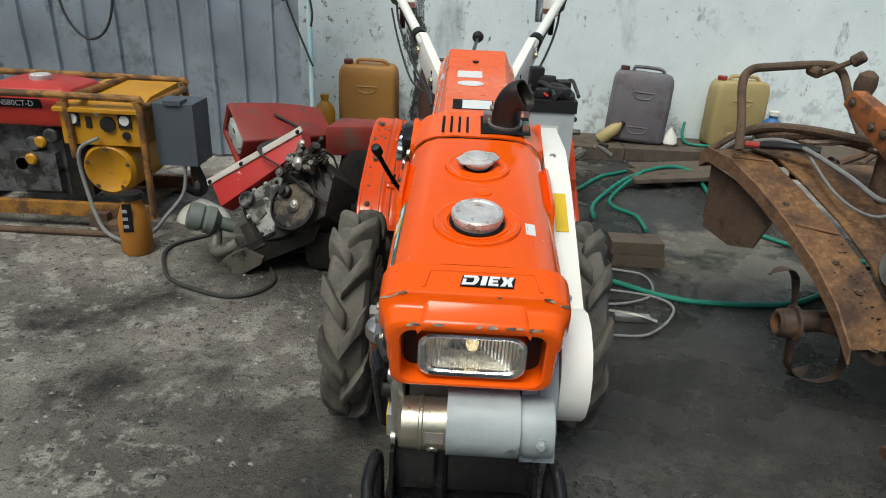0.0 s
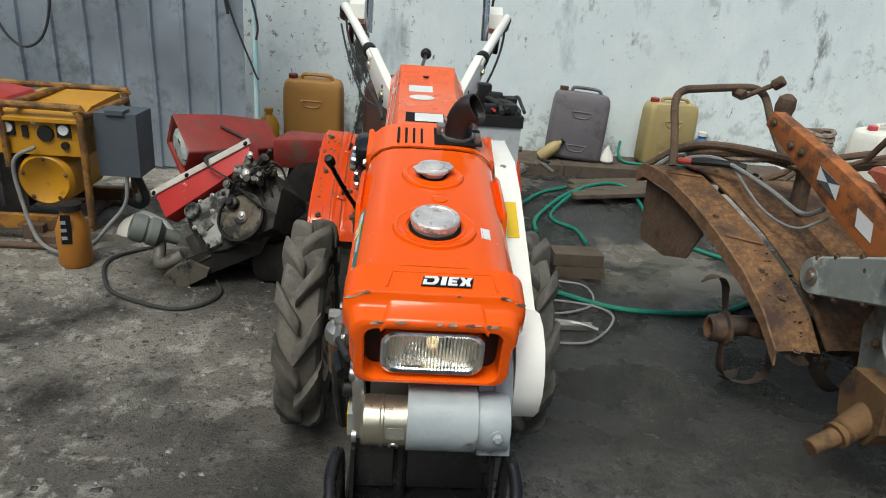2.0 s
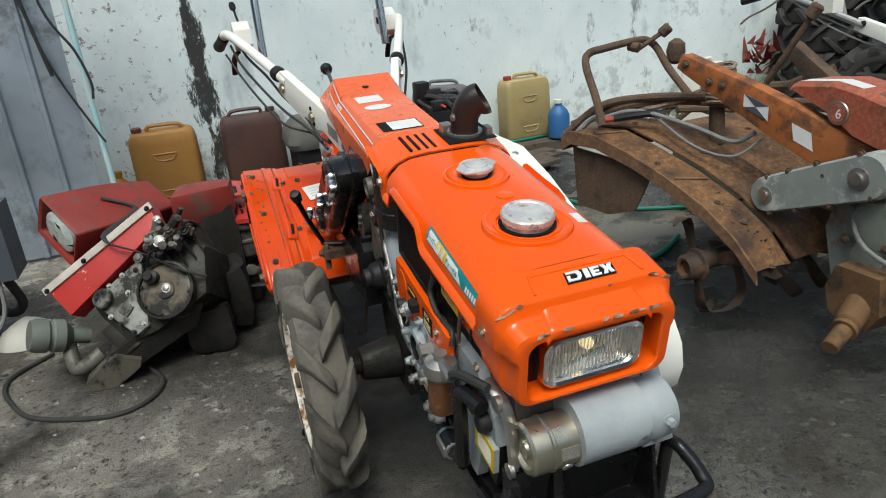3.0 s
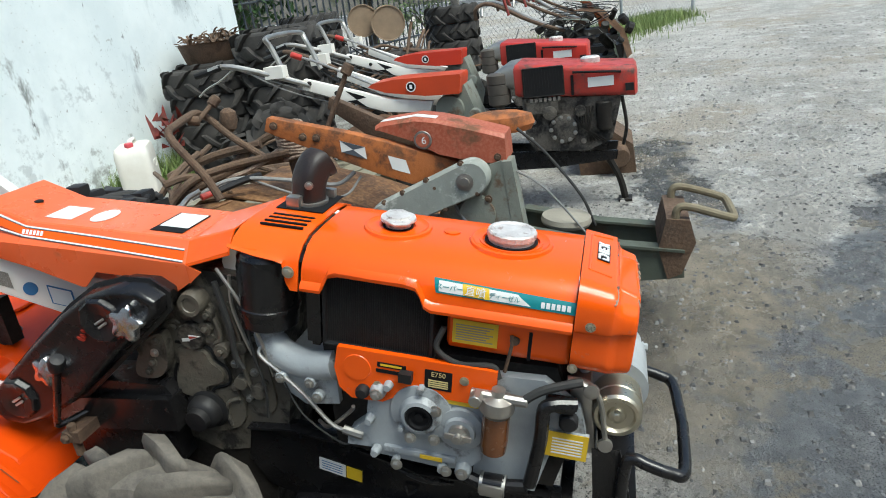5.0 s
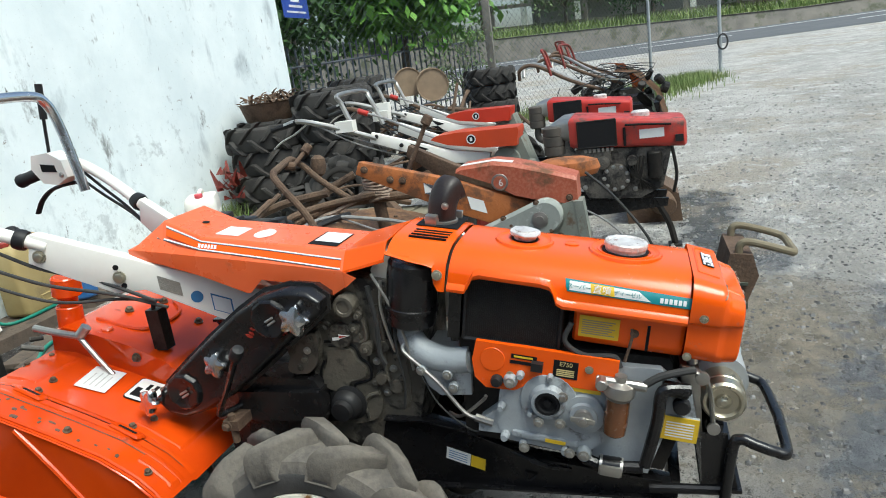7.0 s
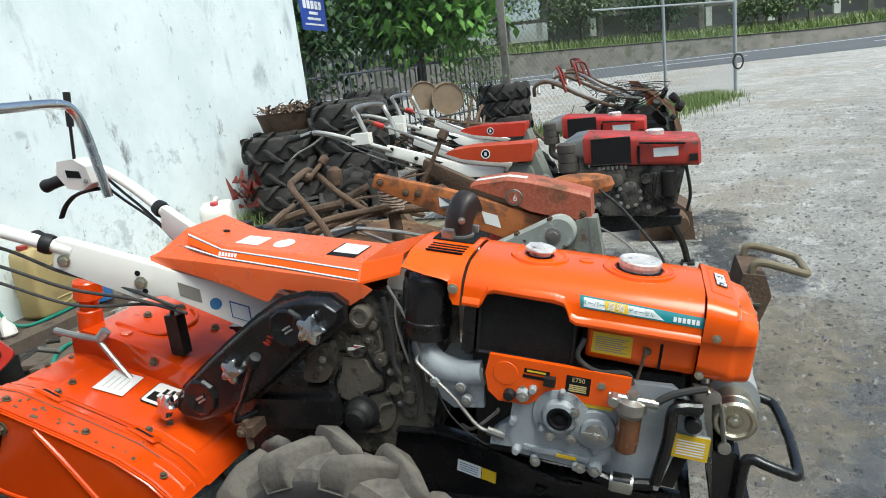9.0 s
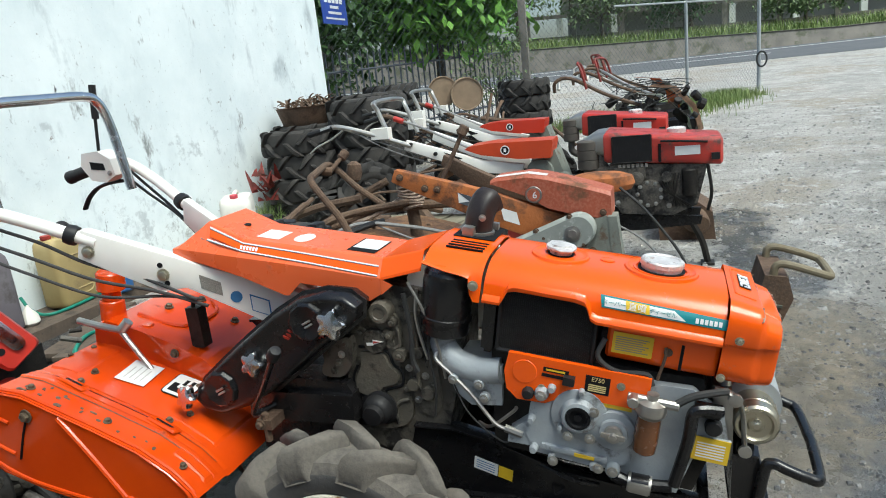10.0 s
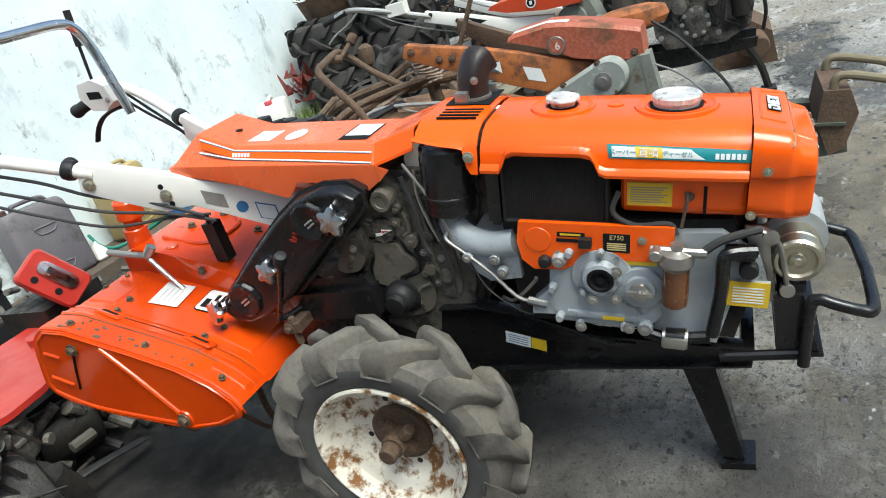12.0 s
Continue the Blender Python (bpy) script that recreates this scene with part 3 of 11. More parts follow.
M_ASPHALT = surf("asphalt", (0.115, 0.12, 0.125), (0.09, 0.094, 0.10), 0.85, scale=0.8, bump=0.2, bump_scale=40)
M_PAINTLINE = surf("road_paint", (0.72, 0.72, 0.70), (0.6, 0.6, 0.58), 0.7, scale=2, bump=0)
M_GRASSBANK = surf("grass_bank_turf", (0.075, 0.13, 0.03), (0.11, 0.14, 0.045), 0.9, scale=1.5, bump=0.6, bump_scale=12)

bm = bmesh.new()
xs = [-400, -60, -12, -4, 0, 4, 8, 12, 16, 20, 24, 28, 34, 39, 45, 80, 500]
ys = [-400, -80, -20, -6, 0, 4, 8, 12, 20, 80, 400]
grid = [[bm.verts.new((x, y, ground_z(x))) for y in ys] for x in xs]
for a, c in zip(grid, grid[1:]):
    for i in range(len(ys) - 1):
        bm.faces.new((a[i], c[i], c[i + 1], a[i + 1]))
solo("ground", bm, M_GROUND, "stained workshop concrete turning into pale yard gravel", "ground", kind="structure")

# whitewashed wall, 0.2 m thick, ends at the yard fence
bm = bmesh.new()
box(bm, -2.2, 6.42, 8.15, 8.35, -0.1, 3.6, 0.008)
solo("wall_north", bm, M_WALL, "weathered whitewashed masonry wall with flaked plaster", "wall", kind="structure")

# corrugated sheets
bm = bmesh.new()
SHEET_A, SHEET_B = Vector((-1.09, 7.28, 0)), Vector((-5.6, 6.9, 0))
along = (SHEET_B - SHEET_A).normalized()
out = Vector((along.y, -along.x, 0))
if out.y > 0:
    out = -out
prof, pitch, s = [], 0.19, 0.0
length = (SHEET_B - SHEET_A).length
while s < length:
    prof += [(s, 0), (s + 0.150, 0), (s + 0.160, 0.022), (s + 0.180, 0.022)]
    s += pitch
lo = [SHEET_A + along * a + out * d for a, d in prof]
hi = [p + out * -0.004 for p in lo]
def dented(p, z):
    """Sheet point pushed about by old dents and creases."""
    s_ = (p - SHEET_A).dot(along)
    d = 0.016 * noise.noise(Vector((s_ * 1.7, z * 2.6, 3.0))) + 0.020 * abs(noise.noise(Vector((s_ * 2.9 + z * 1.3, z * 1.9, 8.0))))
    return p + out * d + Vector((0, 0, z))


loft(bm, [[dented(p, 0.02 + 2.28 * k / 20) for p in lo + hi[::-1]] for k in range(21)])
solo("wall_west_sheet", bm, M_SHEET, "dented grey galvanised iron sheet fence", "wall", kind="structure")

# unseen walls added behind the camera close the yard and darken its reflections
bm = bmesh.new()
box(bm, -6.2, -6.0, -6.0, 6.9, -0.05, 3.4)
solo("wall_west", bm, M_STONE, "unseen plain masonry wall added on the workshop side to darken reflections", "wall", kind="structure")
bm = bmesh.new()
box(bm, -6.0, 6.5, -5.2, -5.0, -0.05, 3.6)
solo("wall_south", bm, M_STONE, "unseen plain masonry wall added facing the workshop to darken reflections", "wall", kind="structure")

# road beyond the yard, its lines and the bank
def rz(x, lift):
    return ground_z(x) + lift


bm = bmesh.new()
prism(bm, [(27.5, rz(27.5, 0.012)), (39, rz(39, 0.012)), (39, rz(39, -0.2)), (27.5, rz(27.5, -0.2))], -120, 120, "y")
solo("road", bm, M_ASPHALT, "grey asphalt road passing the yard", "road", kind="structure")
bm = bmesh.new()
for x in (36.8,):
    prism(bm, [(x, rz(x, 0.02)), (x + 0.25, rz(x + 0.25, 0.02)), (x + 0.25, rz(x, 0)), (x, rz(x, 0))], -120, 120, "y")
for k in range(-12, 12):
    prism(bm, [(32.5, rz(32.5, 0.02)), (32.7, rz(32.7, 0.02)), (32.7, rz(32.7, 0)), (32.5, rz(32.5, 0))], k * 9, k * 9 + 4, "y")
solo("road_line", bm, M_PAINTLINE, "white painted road edge line and centre dashes", "road marking", kind="structure")

# ---- orange walking tractor ----
PITCH = 10.2
ME = Matrix.Translation((0, 4.0, 0.862)) @ Matrix.Rotation(radians(PITCH), 4, "X")   # engine frame: x across, y to the rear, z up


def tyre_bm(R, r_rim, width, lugs=11, lug_h=0.036, lug_w=0.046, loose=None):
    """A farm tyre round x: carcass, and thick worn chevron lugs in two rows. The bare sidewall takes the second material; lugs go to the list loose, if given."""
    bm = bmesh.new()
    m = Matrix.Rotation(radians(90), 4, "Y")
    rc, h = R - lug_h, width / 2
    prof = [(r_rim, -h * 0.72), (r_rim + 0.012, -h * 0.90), (r_rim + 0.03, -h * 0.97), ((r_rim + rc) / 2 + 0.005, -h), (rc - 0.034, -h * 0.97), (rc - 0.012, -h * 0.80), (rc, -h * 0.35),
            (rc, h * 0.35), (rc - 0.012, h * 0.80), (rc - 0.034, h * 0.97), ((r_rim + rc) / 2 + 0.005, h), (r_rim + 0.03, h * 0.97), (r_rim + 0.012, h * 0.90), (r_rim, h * 0.72)]
    lathe(bm, prof, m, 48, False)
    for f in bm.faces:
        if max((v.co.y ** 2 + v.co.z ** 2) ** 0.5 for v in f.verts) < rc - 0.03:
            f.material_index = 1
    for side in (-1, 1):
        for k in range(lugs):
            a0 = TAU * (k + (0.5 if side > 0 else 0)) / lugs
            rows = []
            wob = 0.003 * math.sin(k * 2.3 + side)
            for s, da, top, hw in ((-0.14, -0.02, R - 0.012, 0.42), (-0.06, 0.0, R - 0.001, 0.48), (0.45, 0.15, R + wob, 0.52), (0.86, 0.28, R - 0.003, 0.62), (1.0, 0.32, R - 0.014, 0.66), (1.07, 0.335, R - 0.036, 0.66), (1.05, 0.34, R - 0.070, 0.58), (0.98, 0.34, R - 0.078, 0.5)):
                x = side * h * s
                root = rc - 0.02 if s < 0.9 else R - 0.082
                rows.append([])
                for q, rad in ((-hw * 1.45, root), (-hw * 1.12, top - 0.012 if s < 1.02 else top - 0.003), (-hw * 0.8, top), (hw * 0.8, top), (hw * 1.12, top - 0.012 if s < 1.02 else top - 0.003), (hw * 1.45, root)):
                    a = a0 + da + q * lug_w / R
                    rows[-1].append((x, math.sin(a) * rad, math.cos(a) * rad))
            target = bm
            if loose is not None:
                target = bmesh.new()
                loose.append(target)
            loft(target, rows, True)
    return bm


def wheel(name, center, side, parent):
    """Tyre, dished rim and hub; side -1 shows its face to -x."""
    c = Matrix.Translation(center)
    lugs = []
    w = part(name, tyre_bm(0.305, 0.178, 0.120, loose=lugs), [M_RUBBER, M_SIDEWALL], parent, "dusty grey farm tyre with chevron lugs", c)
    for lug in lugs:
        part("lug", lug, M_RUBBER, w, "", c, crease=1.25)
    face = c @ Matrix.Rotation(radians(-90 if side < 0 else 90), 4, "Y")     # z of the disc points outward
    bm = bmesh.new()
    lathe(bm, [(0.176, 0.040), (0.184, 0.052), (0.183, 0.058), (0.178, 0.059), (0.172, 0.053), (0.166, 0.040), (0.158, 0.030), (0.155, 0.010), (0.144, 0.004), (0.128, 0.002), (0.120, -0.006), (0.115, -0.020),
               (0.106, -0.028), (0.075, -0.030), (0.02, -0.030), (0.02, -0.034), (0.11, -0.034), (0.16, -0.055), (0.176, -0.055)], face, 56, False)
    rim = part("rim", bm, M_RIM, w, "white steel rim eaten by brown rust", crease=0.9)
    bm = bmesh.new()
    lathe(bm, [(0.074, -0.031), (0.074, -0.019), (0.069, -0.015), (0.001, -0.014)], face, 28)
    hub = part("hub_plate", bm, M_RUST, w, "round rusty hub plate")
    bm = bmesh.new()
    lathe(bm, [(0.030, -0.014), (0.029, 0.025), (0.027, 0.032), (0.001, 0.032)], face, 20)
    cyl(bm, face @ Vector((0.0, 0.0, 0.03)), face @ Vector((0.0, 0.0, 0.062)), 0.022, 0.021, 16, 0.003)
    cyl(bm, face @ Vector((0.022, -0.030, 0.016)), face @ Vector((0.045, -0.052, 0.016)), 0.014, seg=8, bev=0.002)
    box(bm, -0.046, 0.046, -0.020, 0.020, -0.014, 0.012, 0.004, face @ Matrix.Rotation(0.6, 4, "Z"))
    part("axle_clamp", bm, M_RUST, hub, "rusted axle stub with clamp")
    for k in range(4):
        a = TAU * (k + 0.4) / 4
        bm = bmesh.new()
        bolt(bm, face @ Vector((0.050 * math.cos(a), 0.050 * math.sin(a), -0.014)), face.to_3x3() @ Vector((0, 0, 1)), 0.009, 0.010)
        part("hub_bolt", bm, M_RUST, hub)
    for k in range(4):
        a = TAU * (k + 0.1) / 4
        c0 = face @ Vector((0.092 * math.cos(a), 0.092 * math.sin(a), -0.031))
        bm = bmesh.new()
        cyl(bm, c0, face @ Vector((0.092 * math.cos(a), 0.092 * math.sin(a), -0.0275)), 0.0075, seg=8)
        part("rim_hole", bm, M_OILY, rim)
    return w


tractor = thing("walking_tractor", "bright orange two-wheel walking tractor on its front stand", "walking tractor", (0, 4.6, 0))

# hood shell
def hood_section(u, bot, top_drop=0.0):
    pts = [(0.0, 0.0), (0.045, 0.0), (0.088, -0.003), (0.112, -0.012), (0.130, -0.028), (0.139, -0.040), (0.142, -0.050 if bot < -0.06 else (bot - 0.04) / 2), (0.1445, bot + 0.017), (0.150, bot + 0.013), (0.154, bot + 0.006), (0.153, bot)]
    full = [(-x, w) for x, w in pts[:0:-1]] + pts
    return [(x, u, w - top_drop) for x, w in full]


def shell(loops, thick=0.004):
    bm = bmesh.new()
    loft(bm, loops, False)
    bmesh.ops.recalc_face_normals(bm, faces=bm.faces)
    if sum(f.normal.z for f in bm.faces) < 0:
        bmesh.ops.reverse_faces(bm, faces=bm.faces)
    bmesh.ops.solidify(bm, geom=bm.faces[:], thickness=thick)
    return bm


stations = [(-0.127, -0.088), (-0.08, -0.088), (0.0, -0.088), (0.08, -0.088), (0.112, -0.088), (0.124, -0.082), (0.132, -0.062), (0.140, -0.050), (0.16, -0.046), (0.22, -0.046), (0.285, -0.044),
            (0.298, -0.050), (0.306, -0.070), (0.314, -0.084), (0.352, -0.084)]
hood = part("hood", shell([hood_section(u, b) for u, b in stations]), M_ORANGE, tractor, "glossy bright orange sheet-metal hood", ME)
rear_st = [(0.358, -0.084), (0.372, -0.084), (0.380, -0.070), (0.386, -0.034), (0.40, -0.030), (0.44, -0.026), (0.47, -0.02), (0.492, -0.016)]
loops = []
for u, b in rear_st:
    pts = [(0.0, 0.004), (0.05, 0.004), (0.092, 0.0), (0.118, -0.010), (0.134, -0.024), (0.141, -0.034 if b < -0.05 else b), (0.147, b - 0.002 if b > -0.05 else b + 0.01), (0.149, b - 0.004)]
    loops.append([(x, u, w) for x, w in [(-x, w) for x, w in pts[:0:-1]] + pts])
rear_cowl = part("rear_cowl", shell(loops), M_ORANGE, tractor, "orange vented rear section of the hood", ME)
bm = bmesh.new()
for k in range(4):
    x = -0.080 + k * 0.018
    box(bm, x, x + 0.0055, 0.376, 0.460, 0.002, 0.006)
part("vent_slot", bm, M_INK, rear_cowl, "black louvre slots", ME)

# nose with headlight
bm = bmesh.new()
nose_loops = [(-0.129, 0.150, -0.172, 0.0, 0.040, 0.010), (-0.150, 0.150, -0.174, -0.003, 0.040, 0.010), (-0.182, 0.149, -0.174, -0.0088, 0.036, 0.011), (-0.1880, 0.148, -0.174, -0.0102, 0.034, 0.011), (-0.1900, 0.147, -0.174, -0.0122, 0.032, 0.011), (-0.1912, 0.146, -0.174, -0.0150, 0.031, 0.011),
              (-0.1975, 0.142, -0.173, -0.0290, 0.026, 0.010), (-0.2000, 0.1405, -0.173, -0.0315, 0.026, 0.010), (-0.2045, 0.1385, -0.172, -0.0330, 0.026, 0.009), (-0.2195, 0.1355, -0.170, -0.0370, 0.026, 0.007), (-0.2265, 0.1325, -0.168, -0.0390, 0.026, 0.005), (-0.2295, 0.1290, -0.165, -0.0430, 0.026, 0.003),
              (-0.2305, 0.1240, -0.162, -0.0475, 0.026, 0.0), (-0.2295, 0.1130, -0.159, -0.053, 0.022, 0.0), (-0.226, 0.1105, -0.158, -0.055, 0.02, 0.0), (-0.18, 0.110, -0.157, -0.056, 0.02, 0.0)]


def cowl_section(hx, z0, z1, r, step):
    """Rounded section whose flanks step in below the shoulder ledge."""
    arc = [radians(90 * k / 8) for k in range(9)]
    half = [(hx - r + r * math.sin(a), z1 - r + r * math.cos(a)) for a in arc]
    half += [(hx, -0.078), (hx - step * 0.15, -0.082), (hx - step * 0.75, -0.085), (hx - step, -0.089), (hx - step, -0.12)]
    half += [(hx - step - r + r * math.cos(a), z0 + r - r * math.sin(a)) for a in arc]
    return half + [(-x, w) for x, w in half[::-1]]


loft(bm, [[(x, u, w) for x, w in cowl_section(hx, z0, z1, r, st)] for u, hx, z0, z1, r, st in nose_loops], True, (False, False))
nose = part("nose_cowl", bm, M_ORANGE, tractor, "orange nose cowl with chipped edges", ME, crease=0.5)
bm = bmesh.new()
brow = []
for u, hx, w, r in ((-0.1950, 0.072, -0.0225, 0.004), (-0.2000, 0.074, -0.0270, 0.004), (-0.2240, 0.078, -0.0345, 0.004), (-0.2285, 0.078, -0.0365, 0.004), (-0.2320, 0.076, -0.0410, 0.003), (-0.2318, 0.075, -0.0470, 0.003)):
    brow.append([(-hx - 0.010, u, w - 0.012), (-hx - 0.004, u, w - 0.004), (-hx, u, w - 0.0008), (-hx + 0.006, u, w), (0.0, u, w), (hx - 0.006, u, w), (hx, u, w - 0.0008), (hx + 0.004, u, w - 0.004), (hx + 0.010, u, w - 0.012)])
loft(bm, brow, False)
part("lamp_brow", bm, M_ORANGE, nose, "raised brow pressed over the lamp", ME, crease=0.7)
bm = bmesh.new()
for a, c in (((-0.072, -0.142), (0.092, -0.142)), ((0.092, -0.142), (0.100, -0.180)), ((-0.072, -0.142), (-0.080, -0.180))):
    tube(bm, [(a[0], a[1], -0.0025 - (-0.142 - a[1]) * 0.16), ((a[0] + c[0]) / 2, (a[1] + c[1]) / 2, -0.0025 - (-0.142 - (a[1] + c[1]) / 2) * 0.16), (c[0], c[1], -0.0025 - (-0.142 - c[1]) * 0.16)], 0.0028, 8, 2)
part("pressed_line", bm, M_ORANGE, nose, "line pressed round the badge field", ME)
bm = bmesh.new()
box(bm, -0.110, 0.110, -0.19, -0.186, -0.157, -0.056)
part("headlight_recess", bm, M_PLASTIC, nose, "black headlight recess", ME)
MH = ME @ Matrix.Translation((0, 0.010, 0))
bm = bmesh.new()
loft(bm, [[(x, u, w) for x, w in rrect(hx, z0, z1, r)] for u, hx, z0, z1, r in (
    (-0.195, 0.084, -0.150, -0.064, 0.02), (-0.226, 0.086, -0.152, -0.062, 0.024), (-0.233, 0.084, -0.150, -0.064, 0.024), (-0.235, 0.080, -0.147, -0.067, 0.022), (-0.232, 0.075, -0.142, -0.072, 0.019), (-0.224, 0.073, -0.140, -0.074, 0.017))], True, (False, False))
lamp = part("headlight", bm, M_CHROME, nose, "rectangular headlight with chrome rim", MH)
bm = bmesh.new()
loops = []
for k in range(7):
    f = k / 6
    loops.append([(x * (1 - 0.9 * f), -0.222 + 0.03 * (f ** 0.6), -0.107 + (w + 0.107) * (1 - 0.9 * f)) for x, w in rrect(0.074, -0.141, -0.073, 0.016)])
loft(bm, loops, True, (False, True))
part("reflector", bm, surf("lamp_reflector", (0.74, 0.69, 0.60), (0.62, 0.52, 0.36), 0.34, metal=0.9, scale=30, bump=0.05), lamp, "warm silver lamp reflector", MH)
bm = bmesh.new()
rows = []
for k in range(53):        # ribbed glass
    x = -0.075 + 0.150 * k / 52
    u = -0.2245 - 0.0035 * (1 - (x / 0.078) ** 2) - (0.0009 if k % 2 else 0)
    rows.append([(x, u, w) for w in (-0.1425, -0.12, -0.095, -0.0715)])
loft(bm, rows, False)
bmesh.ops.solidify(bm, geom=bm.faces[:], thickness=0.0015)
pane = part("lens", bm, M_GLASS, lamp, "ribbed clear glass lens", MH)
pane.visible_shadow = False
bm = bmesh.new()
lathe(bm, [(0.004, 0.0), (0.009, 0.004), (0.011, 0.012), (0.008, 0.022), (0.001, 0.025)], MH @ axes((0, -0.196, -0.100), (1, 0, 0), (0, -1, 0)), 16)
M_BULB = surf("lit_bulb", (0.9, 0.75, 0.45), rough=0.1, bump=0)
M_BULB.node_tree.nodes["Principled BSDF"].inputs["Emission Color"].default_value = (1.0, 0.72, 0.36, 1)
M_BULB.node_tree.nodes["Principled BSDF"].inputs["Emission Strength"].default_value = 2.0
part("bulb", bm, M_BULB, lamp, "small lit warm bulb")

# fillers and decals on the hood
def ring_dish(u, r, cap_r, cap_h, teeth, name, label):
    bm = bmesh.new()
    lathe(bm, [(r, -0.003), (r - 0.003, 0.0045), (r - 0.008, 0.0055), (r - 0.012, 0.003), (r - 0.020, 0.002), (cap_r + 0.012, 0.004), (cap_r + 0.007, 0.0035)], ME @ Matrix.Translation((0, u, 0)), 48, False)
    part("filler_ring", bm, M_ORANGE, hood, "raised orange ring pressed round the filler")
    bm = bmesh.new()
    lathe(bm, [(cap_r + 0.003, 0.003), (cap_r + 0.003, 0.0042), (0.001, 0.0042)], ME @ Matrix.Translation((0, u, 0)), 32)
    part("filler_gap", bm, M_INK, hood, "dark gap under the filler cap")
    bm = bmesh.new()
    m = ME @ Matrix.Translation((0.0, u, 0.004))
    n = teeth * 2
    loops = []
    for h, rr in ((0.0, 0.92), (cap_h * 0.35, 0.95), (cap_h * 0.4, 1.0), (cap_h * 0.85, 1.0), (cap_h, 0.93), (cap_h, 0.80), (cap_h * 0.9, 0.76), (cap_h * 0.92, 0.3)):
        loops.append([m @ Vector((cap_r * rr * (1 - (0.035 if k % 2 else 0) * (0.3 < h / cap_h < 0.9)) * math.cos(TAU * k / n), cap_r * rr * (1 - (0.035 if k % 2 else 0) * (0.3 < h / cap_h < 0.9)) * math.sin(TAU * k / n), h)) for k in range(n)])
    loft(bm, loops)
    return part(name, bm, M_CAP, hood, label)


ring_dish(0.002, 0.078, 0.0455, 0.021, 22, "fuel_cap", "worn aluminium fuel filler cap with knurled edge")
rad_cap = ring_dish(0.217, 0.066, 0.026, 0.012, 18, "radiator_cap", "chrome radiator pressure cap")
bm = bmesh.new()
m = ME @ Matrix.Translation((0, 0.217, 0.0165))
lathe(bm, [(0.031, -0.003), (0.034, 0.0), (0.033, 0.005), (0.026, 0.006)], m, 28)
prism(bm, [(-0.042, -0.013), (-0.024, -0.024), (0.024, -0.024), (0.042, -0.013), (0.042, 0.013), (0.024, 0.024), (-0.024, 0.024), (-0.042, 0.013)], 0.0005, 0.0045, "z", 0.0015, m @ Matrix.Rotation(0.4, 4, "Z"))
lathe(bm, [(0.024, 0.004), (0.022, 0.009), (0.012, 0.010), (0.006, 0.012), (0.001, 0.012)], m, 20)
part("pressure_plate", bm, M_CAP, rad_cap, "chrome ears of the radiator cap")
bm = bmesh.new()
lathe(bm, [(0.016, -0.002), (0.016, 0.002), (0.013, 0.003), (0.001, 0.003)], ME @ Matrix.Translation((0.012, 0.115, 0)), 20)
part("plug", bm, M_ORANGE, hood, "small round orange plug")


def hood_x(w):
    pts = [(0.0, 0.045), (-0.003, 0.088), (-0.012, 0.112), (-0.028, 0.130), (-0.040, 0.139), (-0.050, 0.142), (-0.074, 0.146)]
    for (w0, x0), (w1, x1) in zip(pts, pts[1:]):
        if w0 >= w >= w1:
            return x0 + (x1 - x0) * (w - w0) / (w1 - w0)
    return 0.147


def side_decal(name, quad, material, parent, lift=0.0012, label=""):
    """A label on the flank; quad: (u, w) of rear top, front top, front bottom, rear bottom."""
    bm = bmesh.new()
    (u0, w0), (u1, w1), (u2, w2), (u3, w3) = quad
    rows = []
    for k in range(5):
        f = k / 4
        a, c = (u0 + (u3 - u0) * f, w0 + (w3 - w0) * f), (u1 + (u2 - u1) * f, w1 + (w2 - w1) * f)
        rows.append([(-hood_x(wv) - lift, uv, wv) for uv, wv in (a, c)])
    loft(bm, rows, False)
    return part(name, bm, material, parent, label, ME)


band = side_decal("side_stripe", [(0.112, -0.0285), (-0.131, -0.0365), (-0.133, -0.0565), (0.106, -0.0515)], M_LABEL_T, hood, label="teal and white stripe decal with characters")
side_decal("stripe_white", [(0.103, -0.0315), (-0.032, -0.0360), (-0.056, -0.0520), (0.101, -0.0485)], M_LABEL_W, band, 0.002)
side_decal("stripe_yellow", [(0.062, -0.0318), (0.016, -0.0335), (0.013, -0.0508), (0.058, -0.0495)], M_LABEL_Y, band, 0.0026)


def on_flank(u, w, lift=0.003):
    x = hood_x(w)
    slope = (hood_x(w - 0.008) - hood_x(w + 0.008)) / 0.016
    return ME @ axes((-x - lift, u, w), (0, -1, -0.035), (-1, 0, slope))


text_mesh("スーパー", 0.0118, on_flank(0.083, -0.0405), M_LABEL_T, "stripe_words", band, 0.0003)
text_mesh("直噴", 0.018, on_flank(0.038, -0.0415, 0.0038), M_LABEL_W, "stripe_words", band, 0.0003)
text_mesh("ディーゼル", 0.0105, on_flank(-0.011, -0.0435), M_LABEL_T, "stripe_words", band, 0.0003)
for k in range(6):      # maker's mark: plain bars
    u = -0.072 - k * 0.0085
    side_decal("maker_bar", [(u, -0.0415), (u - 0.006, -0.0417), (u - 0.006, -0.0515), (u, -0.0513)], M_LETTER, band, 0.0022)
